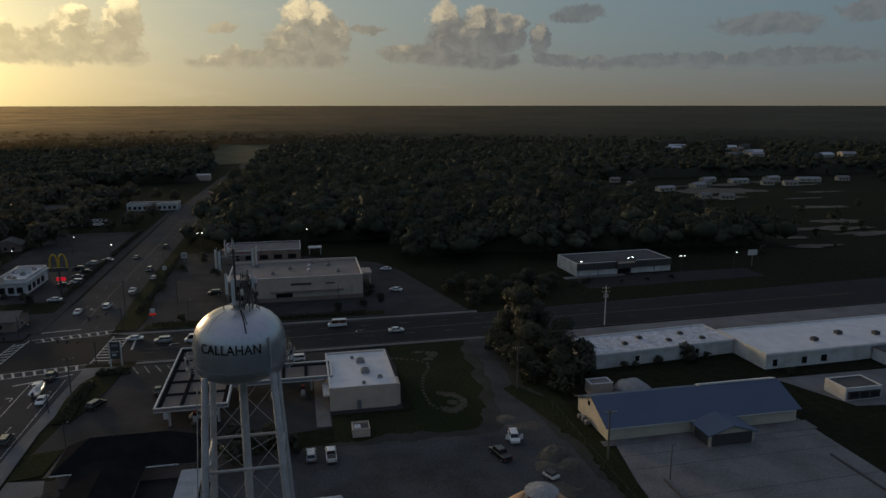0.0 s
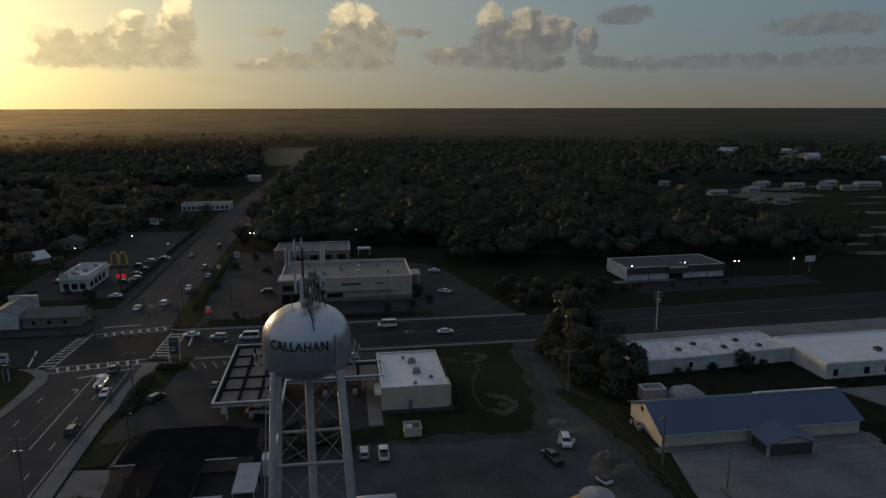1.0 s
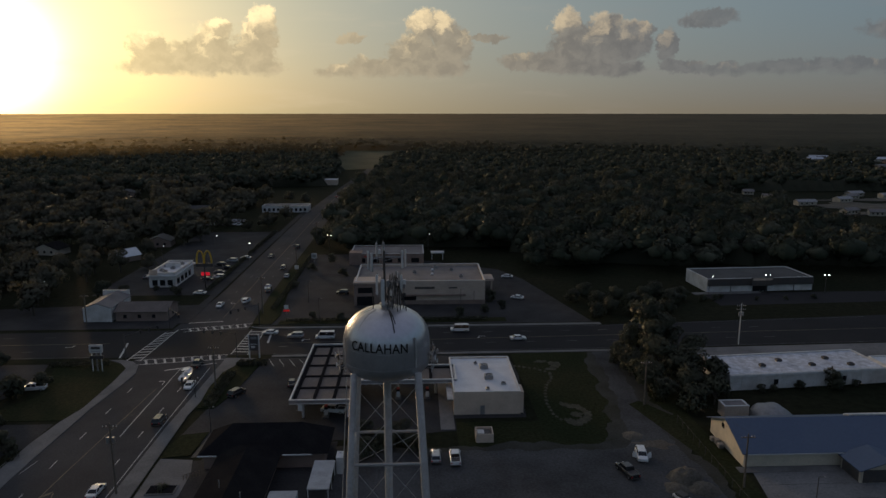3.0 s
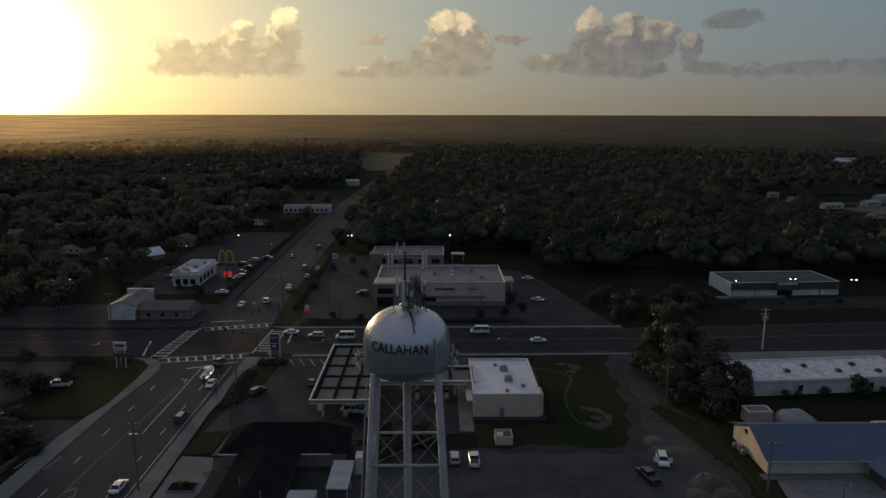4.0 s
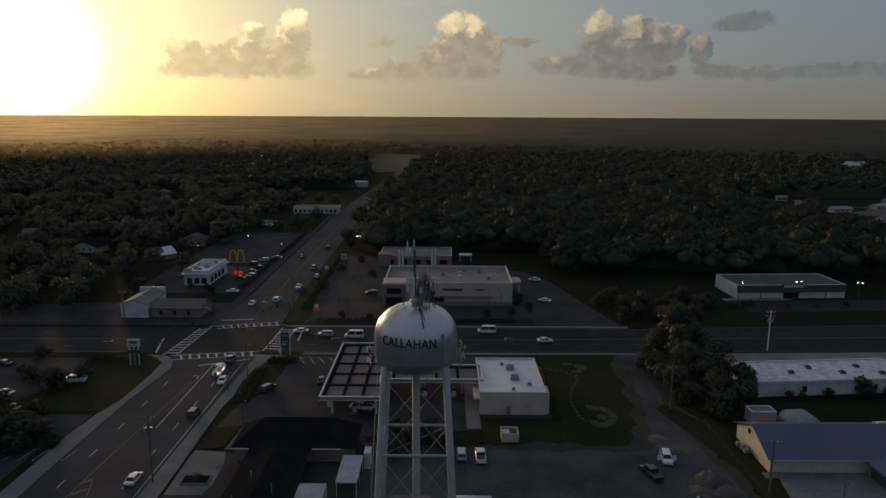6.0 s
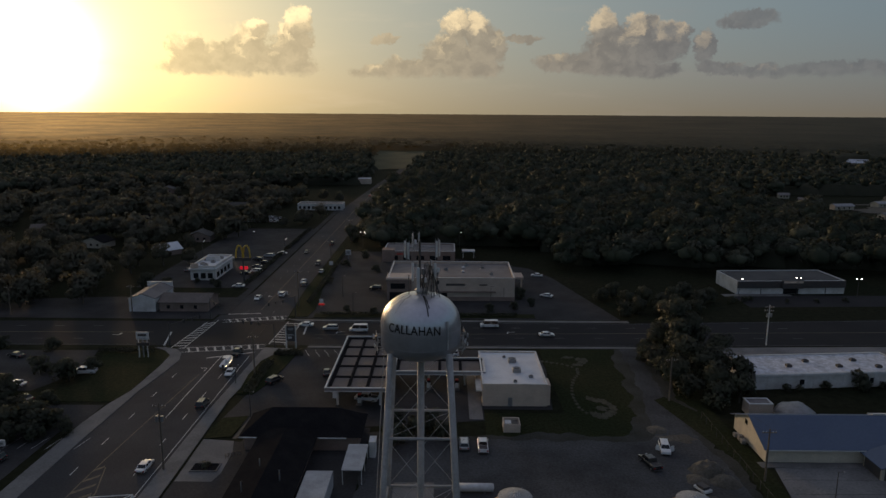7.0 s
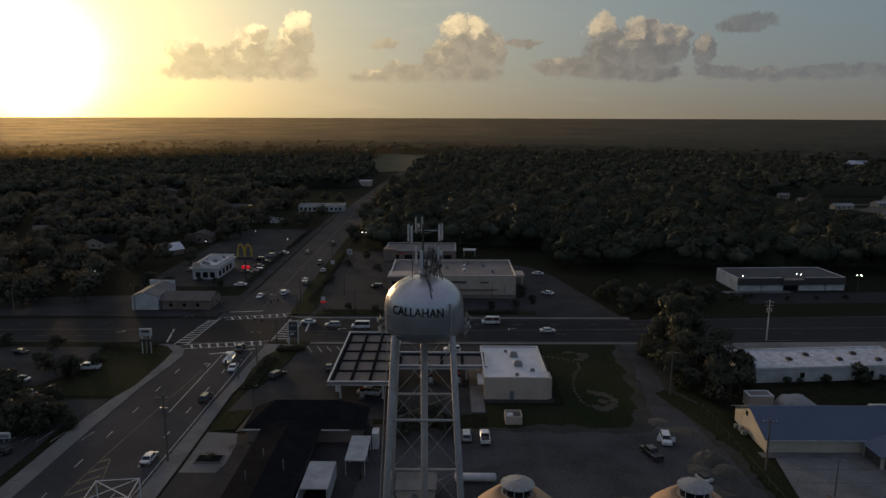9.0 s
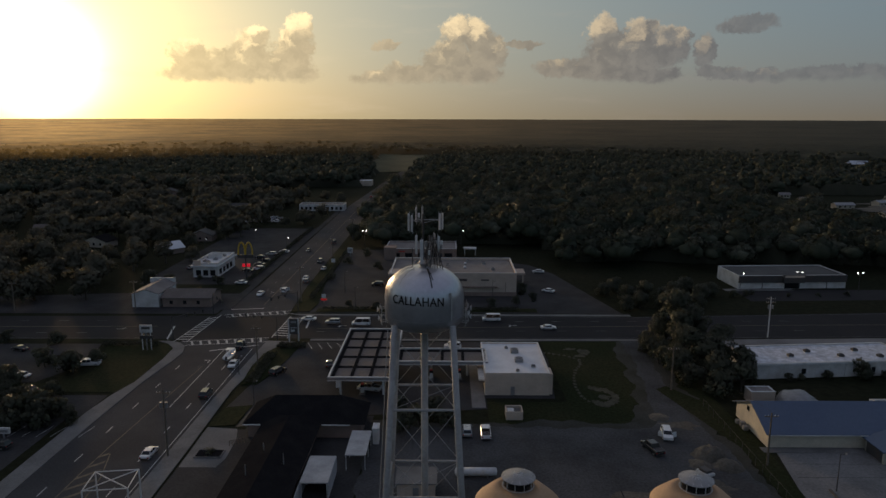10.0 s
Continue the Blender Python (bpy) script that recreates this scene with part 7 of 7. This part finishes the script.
def uneven_patch(name, x, y, rx, ry, z, material, label, category):
    """Ground laid bare, with a ragged rounded edge."""
    pts = []
    for k in range(40):
        a = 6.2832 * k / 40
        c = Vector((math.cos(a), math.sin(a), 0))
        f = 1 + 0.75 * noise.noise(c * 1.3 + Vector((x, y, 0))) + 0.35 * noise.noise(c * 4.5 + Vector((y, x, 0)))
        pts.append((x + rx * f * c.x, y + ry * f * c.y))
    return sheet(name, pts, z, material, label, category)


for x, y, rx, ry in ((322, 492, 34, 17), (345, 528, 34, 9), (300, 456, 26, 7), (408, 538, 30, 7), (420, 515, 18, 5), (255, 356, 12, 9), (262, 372, 8, 5), (309, 350, 14, 6), (290, 330, 20, 6), (300, 313, 22, 5), (250, 310, 8, 3), (245, 290, 14, 4), (360, 440, 16, 3), (340, 400, 22, 5), (400, 470, 18, 4)):
    uneven_patch("pale_patch", x, y, rx, ry, 0.3, DIRT, "pale bare patch in rough land", "ground")
k = 0
for trail, w in (([(24.5, 184.5), (28, 183.4), (32, 181.8), (35.4, 178.5), (35.0, 174.5), (33.0, 170.5), (31.6, 165), (31.0, 159), (31.4, 153.5), (33.0, 149)], 0.42), ([(34.5, 158.6), (37.5, 157.2), (39.3, 154), (38.4, 150.4), (35.6, 148.4), (33.6, 150.8)], 0.85)):
    for (x0, y0), (x1, y1) in zip(trail, trail[1:]):
        for f in (0.0, 0.33, 0.66):
            k += 1
            uneven_patch("bare_patch", x0 + (x1 - x0) * f, y0 + (y1 - y0) * f, w * (1 + 0.5 * noise.noise((k * 0.7, 0, 0))), w * 1.5, 0.047 + 0.004 * (k % 5), SOIL, "thin bare sandy trail in the lawn", "ground")
for x, y, rx, ry in ((36.5, 181.5, 1.6, 1.4), (38.0, 185, 1.6, 2.2), (36.8, 153.0, 1.2, 1.6), (34.5, 187, 1.8, 1.0)):
    uneven_patch("bare_patch", x, y, rx, ry, 0.070, SOIL, "bare sandy patch in the lawn", "ground")
for x, y, rx, ry in ((44, 112, 7, 2.6), (33, 110, 6, 1.6), (49, 138, 3.5, 2.0), (24, 107, 4, 1.2)):
    uneven_patch("gravel_patch", x, y, rx, ry, 0.05, DIRT, "pale worn gravel in the yard", "paving")
sheet("fence_verge", [(53.0, 160), (61.5, 146), (63.0, 128), (60.5, 96), (57.5, 96), (58.0, 128), (50.0, 158)], 0.05, GRASS, "dark grass verge along the fence", "lawn")
fence = thing("chain_fence", 0, 0, 0, 0, "grey chain-link fence along the verge", "fence")
fy = [(57.8 + 0.0 * k, 100 + 3.0 * k) for k in range(17)]
for a, b in zip(fy, fy[1:]):
    part("fence_rail", rod(B(), (*a, 1.75), (*b, 1.75), 0.022, n=6), DARK_METAL, fence)
for a in fy:
    part("fence_post", rod(B(), (*a, 0), (*a, 1.8), 0.04, n=6), DARK_METAL, fence)
veh = thing("utility_trailer", 47.0, 117.0, 0, 25, "small pale utility trailer with a dark load", "trailer")
slab("bed", veh, WHITE_METAL, -0.9, 0.9, -1.4, 1.4, 0.5, 0.9)
slab("load", veh, DARK_METAL, -0.7, 0.7, -0.9, 1.0, 0.9, 1.4)
for s in (-1.0, 1.0):
    wheel(veh, s, 0.0, 0.3)
plow = thing("red_loader", 30.5, 104.0, 0, 30, "dark red machine standing in the yard", "machine")
slab("chassis", plow, RED_SIGN, -0.9, 0.9, -1.6, 1.6, 0.6, 1.4)
part("cab", frustum(B(), (-0.7, 0.7, -0.6, 0.6, 1.4), (-0.6, 0.6, -0.5, 0.4, 2.5)), GLASS, plow)
for s in (-0.95, 0.95):
    for yy in (-1.0, 1.0):
        wheel(plow, s, yy, 0.5)
part("boom", rod(B(), (0, 1.2, 1.2), (0, 3.0, 3.0), 0.12, n=8), DARK_METAL, plow)
bed = thing("planting_bed", -45.8, 124.0, 0, 0, "dark planting bed with low plants behind a pale kerb", "planter")
for q in ((-2.6, 2.6, -1.6, -1.4), (-2.6, 2.6, 1.4, 1.6), (-2.6, -2.4, -1.4, 1.4), (2.4, 2.6, -1.4, 1.4)):
    slab("kerb", bed, CONCRETE, *q, 0, 0.3)
slab("soil", bed, DARK_ROOF, -2.4, 2.4, -1.4, 1.4, 0.0, 0.22)
rng7 = np.random.default_rng(77)
ob = new("plants", quads("plants", leaf_cloud(rng7, 0.9, 1.6, 260, 0.14, 7), LEAF_NEAR))
ob.parent = bed
rail = thing("hand_rail", -43.0, 127.5, 0, 0, "pale wooden ramp rail beside the bed", "railing")
for k in range(6):
    part("rail_post", rod(B(), (0.5 * k, 0.3 * k, 0), (0.5 * k, 0.3 * k, 1.1), 0.05, n=6), WOOD, rail)
for z in (0.5, 0.8, 1.1):
    part("rail_bar", rod(B(), (0, 0, z), (2.5, 1.5, z), 0.045, n=6), WOOD, rail)
sheet("bed_paving", [(-50.2, 132.7), (-50.2, 136), (-43.7, 135.2), (-42.5, 130.3), (-42.2, 122.2), (-43, 119), (-49.9, 119)], 0.03, CONCRETE, "pale concrete apron beside the sidewalk", "paving")
for k, (x0, y0, x1, y1) in enumerate(((66.8, 96, 67.2, 112.2), (103.4, 96, 103.9, 114))):
    ob = part("parking_kerb", box(B(), x0, x1, y0, y1, 0, 0.3, 0.04), DARK_METAL, None, "dark strip hedge kerb in the pale lot", category="kerb")
for k in range(12):
    x = 70 + 3.0 * k
    line([(x, 97), (x, 102.5)], 0.14, CONCRETE)
    line([(x - 0.6, 108.5), (x - 0.6, 114)], 0.14, CONCRETE)
line([(69, 102.8), (104, 102.8)], 0.2, CONCRETE)
for y in (106.0, 116.5, 121.5):
    line([(63.5, y), (107.8, y + 0.4)], 0.1, OLD_ASPHALT, "slab_joint", "dark joint between concrete slabs")
for k in range(9):
    line([(-98 + 2.9 * k, 131), (-97.2 + 2.9 * k, 136)], 0.12, PAINT)
for x, y in ((4.0, 100), (24, 104), (58, 190.5), (65.5, 211)):
    t = thing("utility_box", x, y, 0, 0, "small pale utility box", "box", "utility boxes")
    slab("casing", t, WHITE_METAL, -0.5, 0.5, -0.4, 0.4, 0, 1.1, bevel=0.05)
